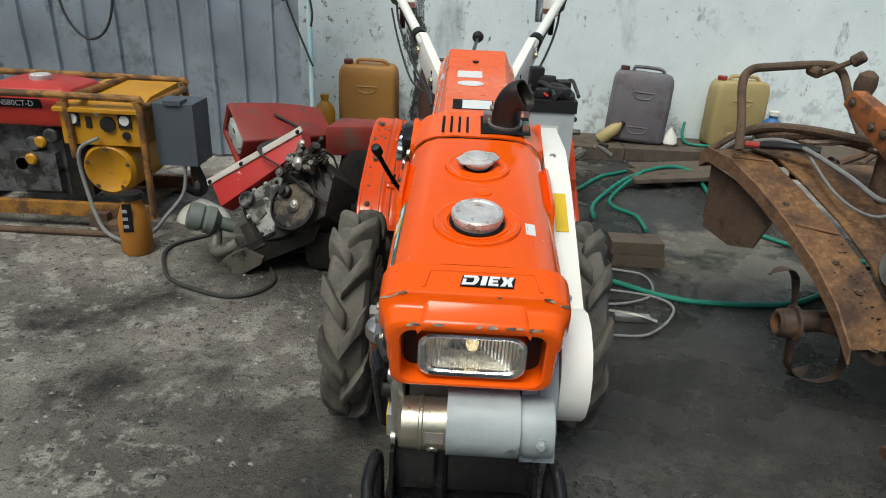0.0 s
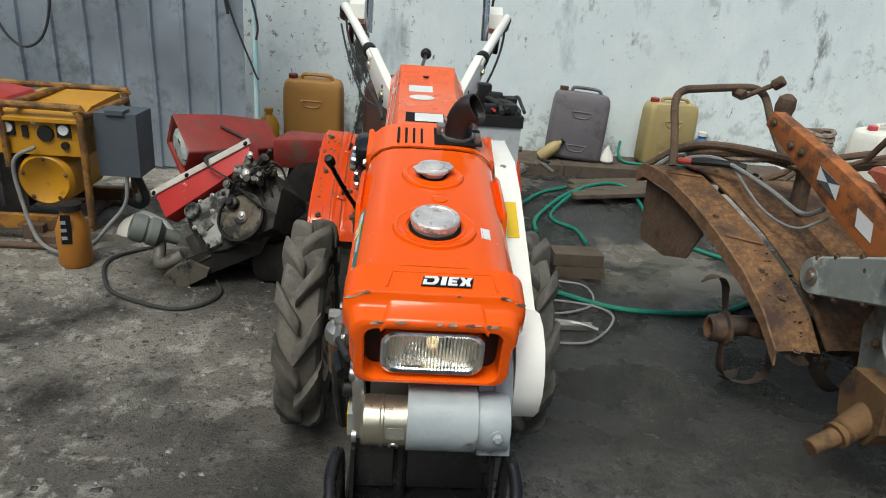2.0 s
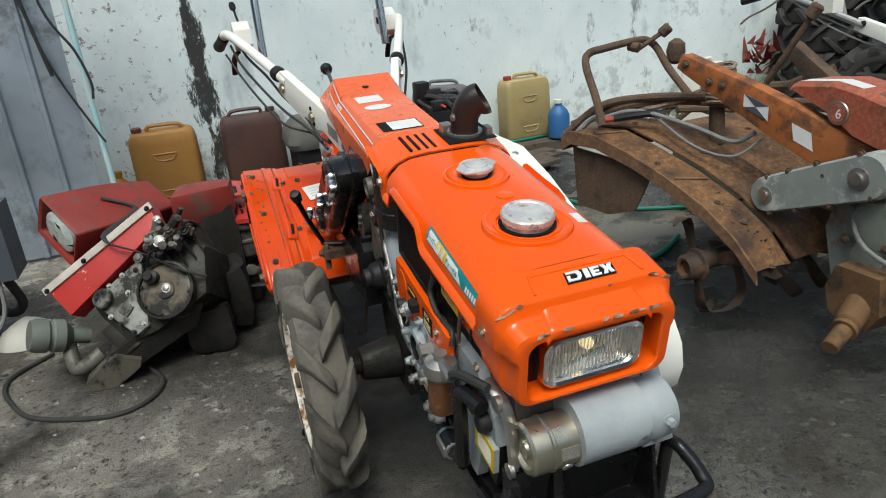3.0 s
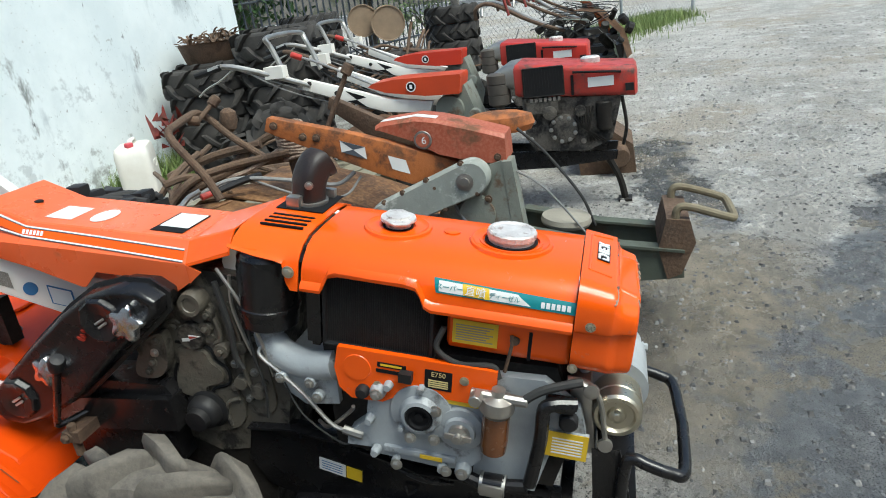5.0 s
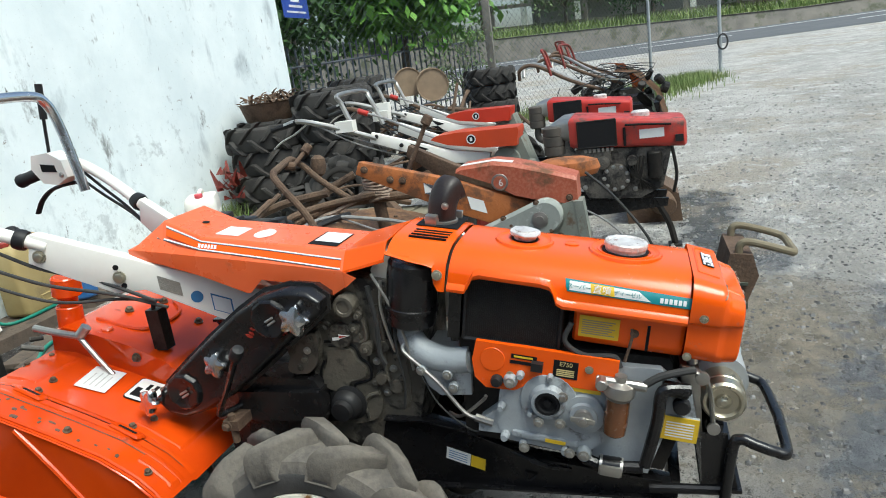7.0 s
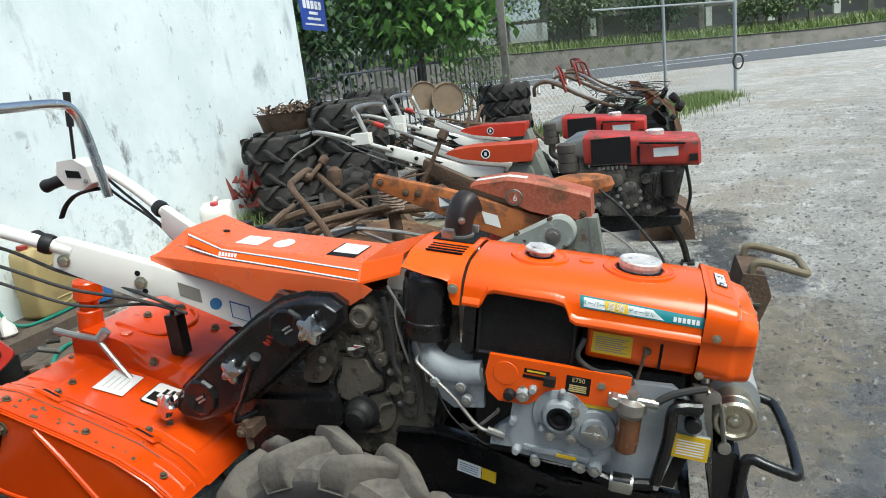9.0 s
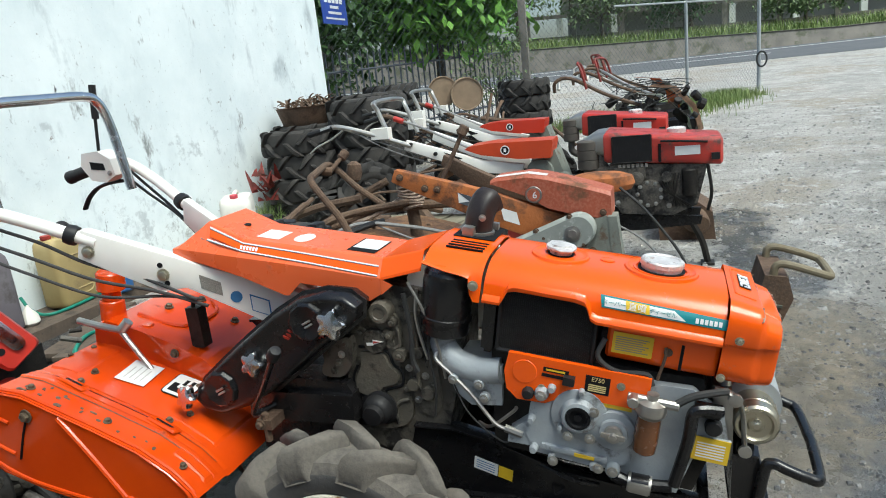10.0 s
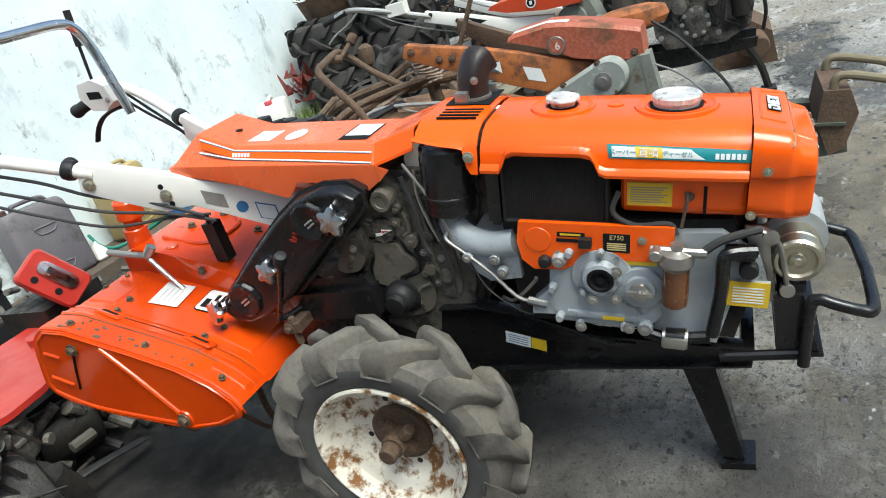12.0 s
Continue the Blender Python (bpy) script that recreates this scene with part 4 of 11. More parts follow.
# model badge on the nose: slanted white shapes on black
BM_ = ME @ axes((0.014, -0.164, -0.0046), (1, 0, 0), (0, -0.16, 1)) @ Matrix.Scale(1.22, 4)
bm = bmesh.new()
prism(bm, [(-0.0318, -0.0098), (0.0352, -0.0098), (0.0385, 0.0088), (-0.0285, 0.0088)], 0.0006, 0.0014, "z", 0, BM_)
badge = part("badge", bm, M_INK, nose, "black badge plate with white slanted marks")
strokes = [[(-0.030, -0.008), (-0.014, -0.008), (-0.0095, -0.003), (-0.0075, 0.003), (-0.010, 0.008), (-0.027, 0.008), (-0.0273, 0.0045), (-0.0145, 0.0045), (-0.0138, 0.0), (-0.0165, -0.0045), (-0.0248, -0.0045), (-0.0235, 0.0018), (-0.0278, 0.0018)], [(-0.0065, -0.008), (0.0005, -0.008), (0.0035, 0.008), (-0.0035, 0.008)],
           [(0.003, -0.008), (0.016, -0.008), (0.0165, -0.0045), (0.0085, -0.0045), (0.009, -0.0018), (0.0155, -0.0018), (0.016, 0.0015), (0.0095, 0.0015), (0.010, 0.0045), (0.0182, 0.0045), (0.019, 0.008), (0.006, 0.008)], [(0.0185, -0.008), (0.0245, -0.008), (0.0275, -0.002), (0.0285, -0.008), (0.034, -0.008), (0.0325, 0.0), (0.037, 0.008), (0.031, 0.008), (0.028, 0.003), (0.026, 0.008), (0.0205, 0.008), (0.0235, 0.0)]]
for pts in strokes:
    bm = bmesh.new()
    prism(bm, pts, 0.0014, 0.0026, "z", 0, BM_)
    part("badge_mark", bm, M_LETTER, badge, "white raised mark")
bm = bmesh.new()
prism(bm, [(0.083, -0.022), (0.100, -0.022), (0.100, 0.014), (0.083, 0.014)], 0.0, 0.0012, "z")
part("sticker", bm, M_LABEL_W, hood, "small white paper sticker", ME @ Matrix.Translation((0, 0.0, -0.0055)) @ Matrix.Rotation(radians(10), 4, "Y") @ Matrix.Translation((0, 0, 0.0165)))
bm = bmesh.new()
for u, w in ((-0.155, -0.07), (-0.135, -0.152)):
    bm = bmesh.new()
    bolt(bm, ME @ Vector((-0.1492, u, w)), (-1, 0, 0), 0.006, 0.006)
    part("cowl_bolt", bm, M_GOLDZINC, nose, "zinc-plated bolt")
bm = bmesh.new()
bolt(bm, ME @ Vector((-0.1485, 0.374, -0.052)), (-1, 0, 0), 0.008, 0.007)
part("cowl_bolt", bm, M_GOLDZINC, rear_cowl, "zinc-plated bolt")
# worn corners: bare flecks where the paint has gone
rnd = random.Random(4)
M_BARE = surf("bare_chipped_metal", (0.50, 0.40, 0.30), (0.16, 0.09, 0.05), 0.6, scale=60, bump=0.1)
for mat_, count, grow in ((M_BARE, 22, 0.75), (M_RUST, 12, 0.75)):
    bm = bmesh.new()
    for k in range(count):
        way = rnd.random()
        if way < 0.45:      # lip over the lamp
            x = rnd.choice((-1, 1)) * (0.10 - abs(rnd.gauss(0, 0.045)))
            c = Vector((x, -0.2312 if abs(x) < 0.076 else -0.2285, -0.0385 if abs(x) < 0.076 else -0.0420))
        elif way < 0.93:     # corners of the top edge
            x = rnd.choice((-1, 1)) * (0.118 + rnd.gauss(0, 0.014))
            c = Vector((x, -0.1900, -0.0128 - max(0, abs(x) - 0.114) * 0.45))
        else:               # top edge
            c = Vector((rnd.uniform(-0.09, 0.10), -0.1905, -0.0135))
        L, W = (0.004 + rnd.random() * 0.010) * grow, (0.0012 + rnd.random() * 0.0028) * grow
        n = Vector((0.35 if c.x > 0 else -0.35, -0.75, 0.75)) if abs(c.x) > 0.1 else Vector((0, -0.7, 0.7))
        fr = axes(c, (1, 0, rnd.uniform(-0.3, 0.3)), n)
        prism(bm, [(-L, -W), (-L * 0.3, -W * 1.4), (L * 0.6, -W * 0.7), (L, W * 0.3), (L * 0.2, W * 1.2), (-L * 0.6, W * 0.6)], -0.003, 0.0012, "z", 0, fr)
    part("paint_chip", bm, mat_, nose, "bare and rusty chips on the nose edges", ME, "stuff")

# fuel tank flank below the hood
bm = bmesh.new()
loft(bm, [[(x, u, w) for x, w in rrect(hx, -0.172, -0.075, 0.025)] for u, hx in ((0.088, 0.118), (0.082, 0.126), (-0.05, 0.128), (-0.118, 0.128), (-0.128, 0.124))])
tank = part("fuel_tank", bm, M_ORANGE, tractor, "orange fuel tank under the hood", ME)
bm = bmesh.new()
box(bm, -0.1292, -0.1282, -0.004, 0.076, -0.150, -0.104)
lab = part("warning_label", bm, M_LABEL_Y, tank, "yellow printed instruction label", ME)
bm = bmesh.new()
for k in range(7):
    box(bm, -0.1298, -0.1290, 0.004 + 0.006 * (k % 3), 0.070, -0.1145 - k * 0.0048, -0.1125 - k * 0.0048)
part("print_line", bm, M_INKGREY, lab, "", ME)
bm = bmesh.new()
box(bm, -0.1292, -0.126, -0.063, -0.057, -0.164, -0.108, 0.002)
part("sight_slot", bm, M_INK, tank, "dark fuel level slot", ME)
bm = bmesh.new()
tube(bm, [(-0.131, -0.028, -0.118), (-0.136, -0.030, -0.135), (-0.135, -0.022, -0.19)], 0.0035, 6, 3)
bolt(bm, (-0.130, -0.034, -0.128), (-1, 0, 0), 0.006, 0.006)
part("tank_stay", bm, M_RUST, tank, "rusty wire stay", ME)

# radiator screen
bm = bmesh.new()
box(bm, -0.128, 0.11, 0.108, 0.318, -0.196, -0.045, 0.006)
rad = part("radiator", bm, surf("radiator_screen", (0.012, 0.012, 0.013), (0.03, 0.028, 0.025), 0.7, scale=30, bump=0.6, bump_scale=420), tractor, "black radiator with fine dusty screen", ME)
bm = bmesh.new()
for a, c in (((-0.131, 0.112, -0.192), (-0.131, 0.112, -0.052)), ((-0.131, 0.314, -0.192), (-0.131, 0.314, -0.052)), ((-0.131, 0.112, -0.192), (-0.131, 0.314, -0.192))):
    tube(bm, [a, c], 0.005, 6)
part("screen_frame", bm, M_PLASTIC, rad, "", ME)
bm = bmesh.new()
for k in range(46):
    box(bm, -0.1305, -0.1285, 0.116 + k * 0.0043, 0.1172 + k * 0.0043, -0.190, -0.052)
part("fin", bm, M_PLASTIC, rad, "fine black radiator fins", ME, "stuff")
bm = bmesh.new()
box(bm, -0.125, -0.100, 0.325, 0.352, -0.20, -0.09, 0.003)
box(bm, -0.12, 0.11, 0.33, 0.345, -0.21, -0.05, 0.003)
part("bracket", bm, M_BLACK, rad, "black support bracket", ME)

# orange control panel
bm = bmesh.new()
prism(bm, [(0.283, -0.185), (-0.012, -0.183), (-0.012, -0.238), (0.012, -0.257), (0.135, -0.257), (0.172, -0.272), (0.195, -0.287), (0.255, -0.290), (0.280, -0.270), (0.289, -0.230)], -0.152, -0.140, "x", 0.004)
panel = part("control_panel", bm, M_ORANGE, tractor, "orange control panel plate", ME)
bm = bmesh.new()
box(bm, -0.1532, -0.1515, 0.117, 0.067, -0.2395, -0.2005)
ml = part("model_label", bm, M_INK, panel, "black and gold model label", ME)
text_mesh("E750", 0.0135, ME @ axes((-0.1536, 0.092, -0.2085), (0, -1, 0), (-1, 0, 0)), M_GOLDINK, "label_words", ml, 0.0003)
bm = bmesh.new()
for k in range(4):
    box(bm, -0.1538, -0.153, 0.074, 0.110, -0.2225 - k * 0.0042, -0.2200 - k * 0.0042)
part("print_line", bm, M_GOLDINK, ml, "", ME)
bm = bmesh.new()
box(bm, -0.1535, -0.150, 0.148, 0.208, -0.2235, -0.2165, 0.002)
part("throttle_slot", bm, M_INK, panel, "dark throttle slot", ME)
bm = bmesh.new()
box(bm, -0.1530, -0.1515, 0.152, 0.206, -0.2120, -0.2020)
part("sticker", bm, M_INK, panel, "", ME)
bm = bmesh.new()
box(bm, -0.1536, -0.1528, 0.160, 0.200, -0.2090, -0.2050)
part("print_line", bm, M_LABEL_Y, panel, "", ME)
bm = bmesh.new()
box(bm, -0.168, -0.150, 0.138, 0.162, -0.228, -0.210, 0.003)
part("throttle_lever", bm, M_PLASTIC, panel, "black throttle slider", ME)
bm = bmesh.new()
lathe(bm, [(0.013, 0), (0.013, 0.01), (0.010, 0.018), (0.001, 0.019)], ME @ axes((-0.151, 0.232, -0.268), (0, 1, 0), (-1, 0, 0)), 16)
part("stop_knob", bm, M_PLASTIC, panel, "black rubber knob")
bm = bmesh.new()
lathe(bm, [(0.027, 0), (0.026, 0.0015), (0.001, 0.0015)], ME @ axes((-0.152, 0.245, -0.222), (0, 1, 0), (-1, 0, 0)), 24)
part("pressed_disc", bm, M_ORANGE, panel)
bm = bmesh.new()
for u, w in ((0.045, -0.212), (0.205, -0.252)):
    bm = bmesh.new()
    bolt(bm, ME @ Vector((-0.152, u, w)), (-1, 0, 0), 0.006, 0.005)
    part("panel_bolt", bm, M_GOLDZINC, panel)

MC = ME @ Matrix.Translation((0, -0.009, 0.022))
# crankcase
bm = bmesh.new()
prism(bm, [(0.232, -0.275), (0.205, -0.262), (0.012, -0.252), (0.005, -0.30), (0.012, -0.40), (0.040, -0.430), (0.10, -0.436), (0.215, -0.432), (0.238, -0.39)], -0.148, 0.11, "x", 0.009)
prism(bm, [(0.275, -0.40), (0.235, -0.36), (0.20, -0.42), (0.275, -0.425)], -0.146, 0.0, "x", 0.006)
case = part("crankcase", bm, M_GREYENG, tractor, "grey painted cast engine crankcase", MC)
bm = bmesh.new()
F = lambda u, w, x=-0.148: MC @ axes((x, u, w), (0, 1, 0), (-1, 0, 0))
lathe(bm, [(0.060, 0), (0.058, 0.006), (0.040, 0.009), (0.034, 0.022), (0.027, 0.024), (0.025, 0.012), (0.02, 0.010)], F(0.130, -0.318), 28)
lathe(bm, [(0.045, 0), (0.043, 0.008), (0.030, 0.010), (0.028, 0.018), (0.001, 0.018)], F(0.055, -0.337), 24)
for u, w, r in ((0.212, -0.285, 0.016), (0.192, -0.268, 0.009), (0.215, -0.42, 0.010), (0.085, -0.428, 0.009), (0.045, -0.428, 0.016), (0.175, -0.432, 0.008), (0.10, -0.365, 0.007), (0.228, -0.35, 0.009), (0.165, -0.352, 0.007), (0.13, -0.262, 0.007)):
    lathe(bm, [(r, 0), (r * 0.95, 0.012), (r * 0.7, 0.018), (r * 0.7, 0.02)], F(u, w), 16)
box(bm, -0.156, -0.145, 0.06, 0.20, -0.418, -0.404, 0.003, MC)
part("boss", bm, M_GREYENG, case, "grey cast bosses and covers")
bm = bmesh.new()
lathe(bm, [(0.025, 0), (0.025, 0.012), (0.020, 0.012), (0.018, 0.006), (0.008, 0.004), (0.008, 0.010), (0.001, 0.010)], F(0.130, -0.318, -0.160), 20)
part("crank_socket", bm, M_INK, case, "dark hand-crank socket")
bm = bmesh.new()
lathe(bm, [(0.020, 0), (0.018, 0.008), (0.008, 0.010), (0.008, 0.022), (0.001, 0.023)], F(0.055, -0.337, -0.166), 16)
box(bm, -0.181, -0.175, 0.030, 0.080, -0.343, -0.331, 0.003, MC)
part("oil_filler", bm, M_STEEL, case, "steel winged oil filler cap")
bm = bmesh.new()
for u, w in ((0.212, -0.285), (0.17, -0.432), (0.075, -0.425), (0.145, -0.365), (0.10, -0.36), (0.10, -0.297), (0.045, -0.425)):
    bm = bmesh.new()
    bolt(bm, MC @ Vector((-0.167, u, w)), (-1, 0, 0), 0.008, 0.008)
    part("bolt_head", bm, M_STEEL, case)
bm = bmesh.new()
box(bm, -0.1575, -0.1555, 0.085, 0.128, -0.416, -0.408)
part("caution_label", bm, M_LABEL_Y, case, "small yellow caution label", MC)
bm = bmesh.new()
box(bm, -0.1505, -0.1485, 0.026, 0.094, -0.288, -0.266)
cl = part("caution_label", bm, M_LABEL_Y, case, "yellow caution label", MC)
bm = bmesh.new()
box(bm, -0.1510, -0.1500, 0.030, 0.090, -0.274, -0.2695)
part("print_line", bm, M_RED, cl, "", MC)

# injector pump side plate, crank handle, fuel filter
bm = bmesh.new()
prism(bm, [(0.02, -0.205), (-0.093, -0.197), (-0.160, -0.243), (-0.175, -0.295), (-0.125, -0.31), (-0.098, -0.440), (0.02, -0.445)], -0.132, -0.112, "x", 0.004)
side_plate = part("side_plate", bm, M_GREYENG, tractor, "grey steel side plate of the engine", ME)
bm = bmesh.new()
tube(bm, [(-0.150, -0.150, -0.222), (-0.162, -0.112, -0.222), (-0.165, -0.098, -0.235), (-0.163, -0.098, -0.30), (-0.156, -0.088, -0.405)], 0.0125, 10, 5)
cyl(bm, (-0.15, -0.098, -0.226), (-0.15, -0.150, -0.226), 0.016, seg=14, bev=0.003)
part("start_handle", bm, M_BLACK, side_plate, "black bent lever arm", ME)
bm = bmesh.new()
cyl(bm, (-0.13, -0.142, -0.265), (-0.152, -0.142, -0.265), 0.017, seg=16, bev=0.003)
part("rubber_stop", bm, M_PLASTIC, side_plate, "", ME)
bm = bmesh.new()
box(bm, -0.1405, -0.1385, -0.181, -0.107, -0.345, -0.292)
sl = part("spec_label", bm, M_LABEL_Y, side_plate, "yellow specification label", ME)
bm = bmesh.new()
for k in range(6):
    box(bm, -0.1412, -0.1400, -0.172, -0.118, -0.306 - k * 0.0062, -0.3035 - k * 0.0062)
part("print_line", bm, M_LABEL_W, sl, "", ME)
bm = bmesh.new()
box(bm, -0.139, -0.13, -0.181, -0.107, -0.345, -0.292, 0.002)
part("label_backing", bm, M_GREYENG, sl, "", ME)
bm = bmesh.new()
tube(bm, [(-0.15, 0.035, -0.420), (-0.155, -0.01, -0.425), (-0.152, -0.085, -0.415)], 0.013, 10, 3)
cyl(bm, (-0.153, 0.004, -0.424), (-0.153, -0.045, -0.422), 0.019, seg=12, bev=0.003)
part("drain_hose", bm, M_BLACK, side_plate, "black rubber drain hose", ME)
bm = bmesh.new()
for u in (0.0, -0.042):
    lathe(bm, [(0.0165, -0.003), (0.0205, -0.003), (0.0205, 0.003), (0.0165, 0.003)], ME @ axes((-0.153, u, -0.424), (1, 0, 0), (0, 1, 0)), 16)
box(bm, -0.176, -0.170, -0.042, 0.0, -0.436, -0.412, 0.002, ME)
part("hose_clip", bm, M_STEEL, side_plate, "steel hose clips")

ff = bmesh.new()
lathe(ff, [(0.012, 0.02), (0.012, 0.008), (0.028, 0.002), (0.031, -0.008), (0.031, -0.020), (0.026, -0.024), (0.024, -0.030)], ME @ Matrix.Translation((-0.168, -0.018, -0.225)), 20)
cyl(ff, ME @ Vector((-0.168, 0.03, -0.222)), ME @ Vector((-0.168, -0.07, -0.222)), 0.010, seg=10, bev=0.002)
cyl(ff, ME @ Vector((-0.168, 0.018, -0.222)), ME @ Vector((-0.195, 0.018, -0.222)), 0.012, seg=8, bev=0.002)
filt = part("fuel_filter", ff, M_STEEL, tractor, "fuel filter with cast head and amber bowl")
bm = bmesh.new()
lathe(bm, [(0.024, -0.030), (0.0245, -0.085), (0.023, -0.108), (0.018, -0.113), (0.001, -0.113)], ME @ Matrix.Translation((-0.168, -0.018, -0.225)), 20)
part("bowl", bm, M_AMBERGLASS, filt, "amber glass sediment bowl")
bm = bmesh.new()
tube(bm, [(-0.168, -0.06, -0.222), (-0.160, -0.09, -0.200), (-0.150, -0.13, -0.186), (-0.14, -0.155, -0.182)], 0.008, 8, 6)
tube(bm, [(-0.135, 0.09, -0.12), (-0.142, 0.10, -0.16), (-0.142, 0.06, -0.185), (-0.14, 0.0, -0.180), (-0.145, -0.015, -0.20)], 0.0055, 8, 6)
part("fuel_hose", bm, M_CABLE, filt, "black rubber fuel hoses", ME)
bm = bmesh.new()
tube(bm, [(-0.10, 0.345, -0.40), (-0.13, 0.31, -0.385), (-0.14, 0.262, -0.33), (-0.145, 0.255, -0.315)], 0.004, 6, 6)
tube(bm, [(-0.115, 0.44, -0.225), (-0.13, 0.452, -0.245), (-0.135, 0.41, -0.275), (-0.14, 0.36, -0.31), (-0.145, 0.30, -0.365), (-0.145, 0.262, -0.375)], 0.0045, 8, 6)
cyl(bm, (-0.145, 0.275, -0.372), (-0.145, 0.235, -0.378), 0.009, seg=8)
part("injector_pipe", bm, M_STEEL, tractor, "thin steel injector pipes", ME)
bm = bmesh.new()
tube(bm, [(-0.12, 0.415, -0.29), (-0.14, 0.36, -0.36), (-0.14, 0.28, -0.41), (-0.14, 0.25, -0.39)], 0.002, 6, 8)
tube(bm, [(-0.12, 0.47, -0.10), (-0.11, 0.49, -0.22), (-0.09, 0.47, -0.33)], 0.003, 6, 8)
part("wire", bm, M_CABLE, tractor, "thin black wires", ME)

# air cleaner and intake pipe
bm = bmesh.new()
lathe(bm, [(0.050, -0.195), (0.056, -0.190), (0.057, -0.160), (0.0605, -0.158), (0.0605, -0.150), (0.0575, -0.148), (0.0575, -0.070), (0.0555, -0.062), (0.0555, -0.050), (0.050, -0.042), (0.001, -0.040)], ME @ Matrix.Translation((-0.088, 0.446, 0)), 32)
part("air_cleaner", bm, M_BLACK, tractor, "black cylindrical oil-bath air cleaner")
bm = bmesh.new()
tube(bm, [(-0.088, 0.446, -0.19), (-0.095, 0.445, -0.225), (-0.105, 0.415, -0.252), (-0.11, 0.36, -0.262), (-0.115, 0.30, -0.250)], 0.030, 14, 5)
prism(bm, [(0.43, -0.26), (0.30, -0.235), (0.29, -0.33), (0.36, -0.345), (0.40, -0.32)], -0.125, 0.02, "x", 0.01)
intake = part("intake_manifold", bm, M_GREYENG, tractor, "grey cast intake elbow and cylinder head", ME)
for u, w in ((0.405, -0.285), (0.345, -0.285), (0.33, -0.315)):
    bm = bmesh.new()
    lathe(bm, [(0.012, 0), (0.012, 0.012), (0.009, 0.016)], ME @ axes((-0.126, u, w), (0, 1, 0), (-1, 0, 0)), 12)
    part("boss", bm, M_GREYENG, intake)
    bm2 = bmesh.new()
    bolt(bm2, ME @ Vector((-0.140, u, w)), (-1, 0, 0), 0.007, 0.007)
    part("bolt_head", bm2, M_STEEL, intake)

# exhaust stack
bm = bmesh.new()
box(bm, 0.006, 0.116, 0.372, 0.470, 0.0050, 0.0066)
part("exhaust_opening", bm, M_INK, rear_cowl, "dark rectangular cut-out for the exhaust", ME)
bm = bmesh.new()
ex = smooth_path([(0.064, 0.424, -0.03), (0.064, 0.426, 0.026), (0.064, 0.422, 0.054), (0.064, 0.407, 0.077), (0.064, 0.386, 0.083)], 6)
rows_o, rows_i = [], []
for i, p in enumerate(ex):
    t = (ex[min(i + 1, len(ex) - 1)] - ex[max(i - 1, 0)]).normalized()
    side = Vector((1, 0, 0))
    up = side.cross(t)
    f = i / (len(ex) - 1)
    for rows, thick in ((rows_o, 0.0), (rows_i, 0.003)):
        ring = []
        for k in range(24):
            a = TAU * k / 24
            c, s = math.cos(a), math.sin(a)
            sq = (abs(c) ** 3.2 + abs(s) ** 3.2) ** (-1 / 3.2)      # rounded square section
            lean = 0.012 * f ** 3 * s                               # outlet cut on the slant
            ring.append(p + side * c * sq * (0.030 + 0.001 * f * f - thick) + up * s * sq * (0.029 + 0.003 * f - thick) + t * lean)
        rows.append(ring)
loft(bm, rows_o + rows_i[::-1], True, (True, True))
TURN = ME @ Matrix.Translation((0.064, 0.424, 0)) @ Matrix.Rotation(radians(66), 4, "Z") @ Matrix.Translation((-0.064, -0.424, 0))
stack = part("exhaust_pipe", bm, surf("exhaust_black", (0.012, 0.009, 0.009), (0.024, 0.015, 0.012), 0.4, scale=12, bump=0.15), tractor, "black elbow exhaust pipe", TURN)
bm = bmesh.new()
lathe(bm, [(0.040, 0.004), (0.040, 0.012), (0.034, 0.012)], ME @ Matrix.Translation((0.062, 0.426, 0.0)), 20)
box(bm, 0.012, 0.035, 0.425, 0.452, 0.004, 0.028, 0.002, ME)
box(bm, 0.098, 0.112, 0.385, 0.41, 0.004, 0.024, 0.002, ME)
bolt(bm, ME @ Vector((0.026, 0.430, 0.016)), (-1, 0, 0), 0.006, 0.005)
bolt(bm, ME @ Vector((0.030, 0.41, 0.05)), (-1, -0.3, 0), 0.006, 0.005)
part("exhaust_clamp", bm, M_STEEL, stack, "steel clamp of the exhaust")

# starter motor across the front
sc = Vector((0, 3.826, 0.578))
bm = bmesh.new()
lathe(bm, [(0.006, -0.003), (0.010, 0.0), (0.014, 0.001), (0.017, 0.007), (0.029, 0.006), (0.033, 0.0), (0.039, 0.0), (0.0435, 0.005), (0.0435, 0.032), (0.0455, 0.034), (0.0455, 0.038), (0.0435, 0.040), (0.0435, 0.10)], axes(sc + Vector((-0.112, 0, -0.010)), (0, 1, 0), (1, 0, 0)), 36)
starter = part("starter_motor", bm, M_GOLDZINC, tractor, "yellow-zinc starter motor drum")
bm = bmesh.new()
lathe(bm, [(0.0545, 0.0), (0.057, 0.0), (0.057, 0.118), (0.0545, 0.118)], axes(sc + Vector((-0.034, 0, 0)), (0, 1, 0), (1, 0, 0)), 36)
part("starter_cover", bm, M_GREYENG, starter, "smooth grey painted cover")
bm = bmesh.new()
lathe(bm, [(0.030, -0.01), (0.048, 0.0), (0.052, 0.02), (0.050, 0.055), (0.03, 0.06)], axes(sc + Vector((0.085, 0.0, -0.004)), (0, 1, 0), (1, 0, 0)), 24)
prism(bm, [(3.80, 0.52), (3.86, 0.50), (3.98, 0.52), (3.99, 0.66), (3.86, 0.64)], 0.09, 0.148, "x", 0.012)
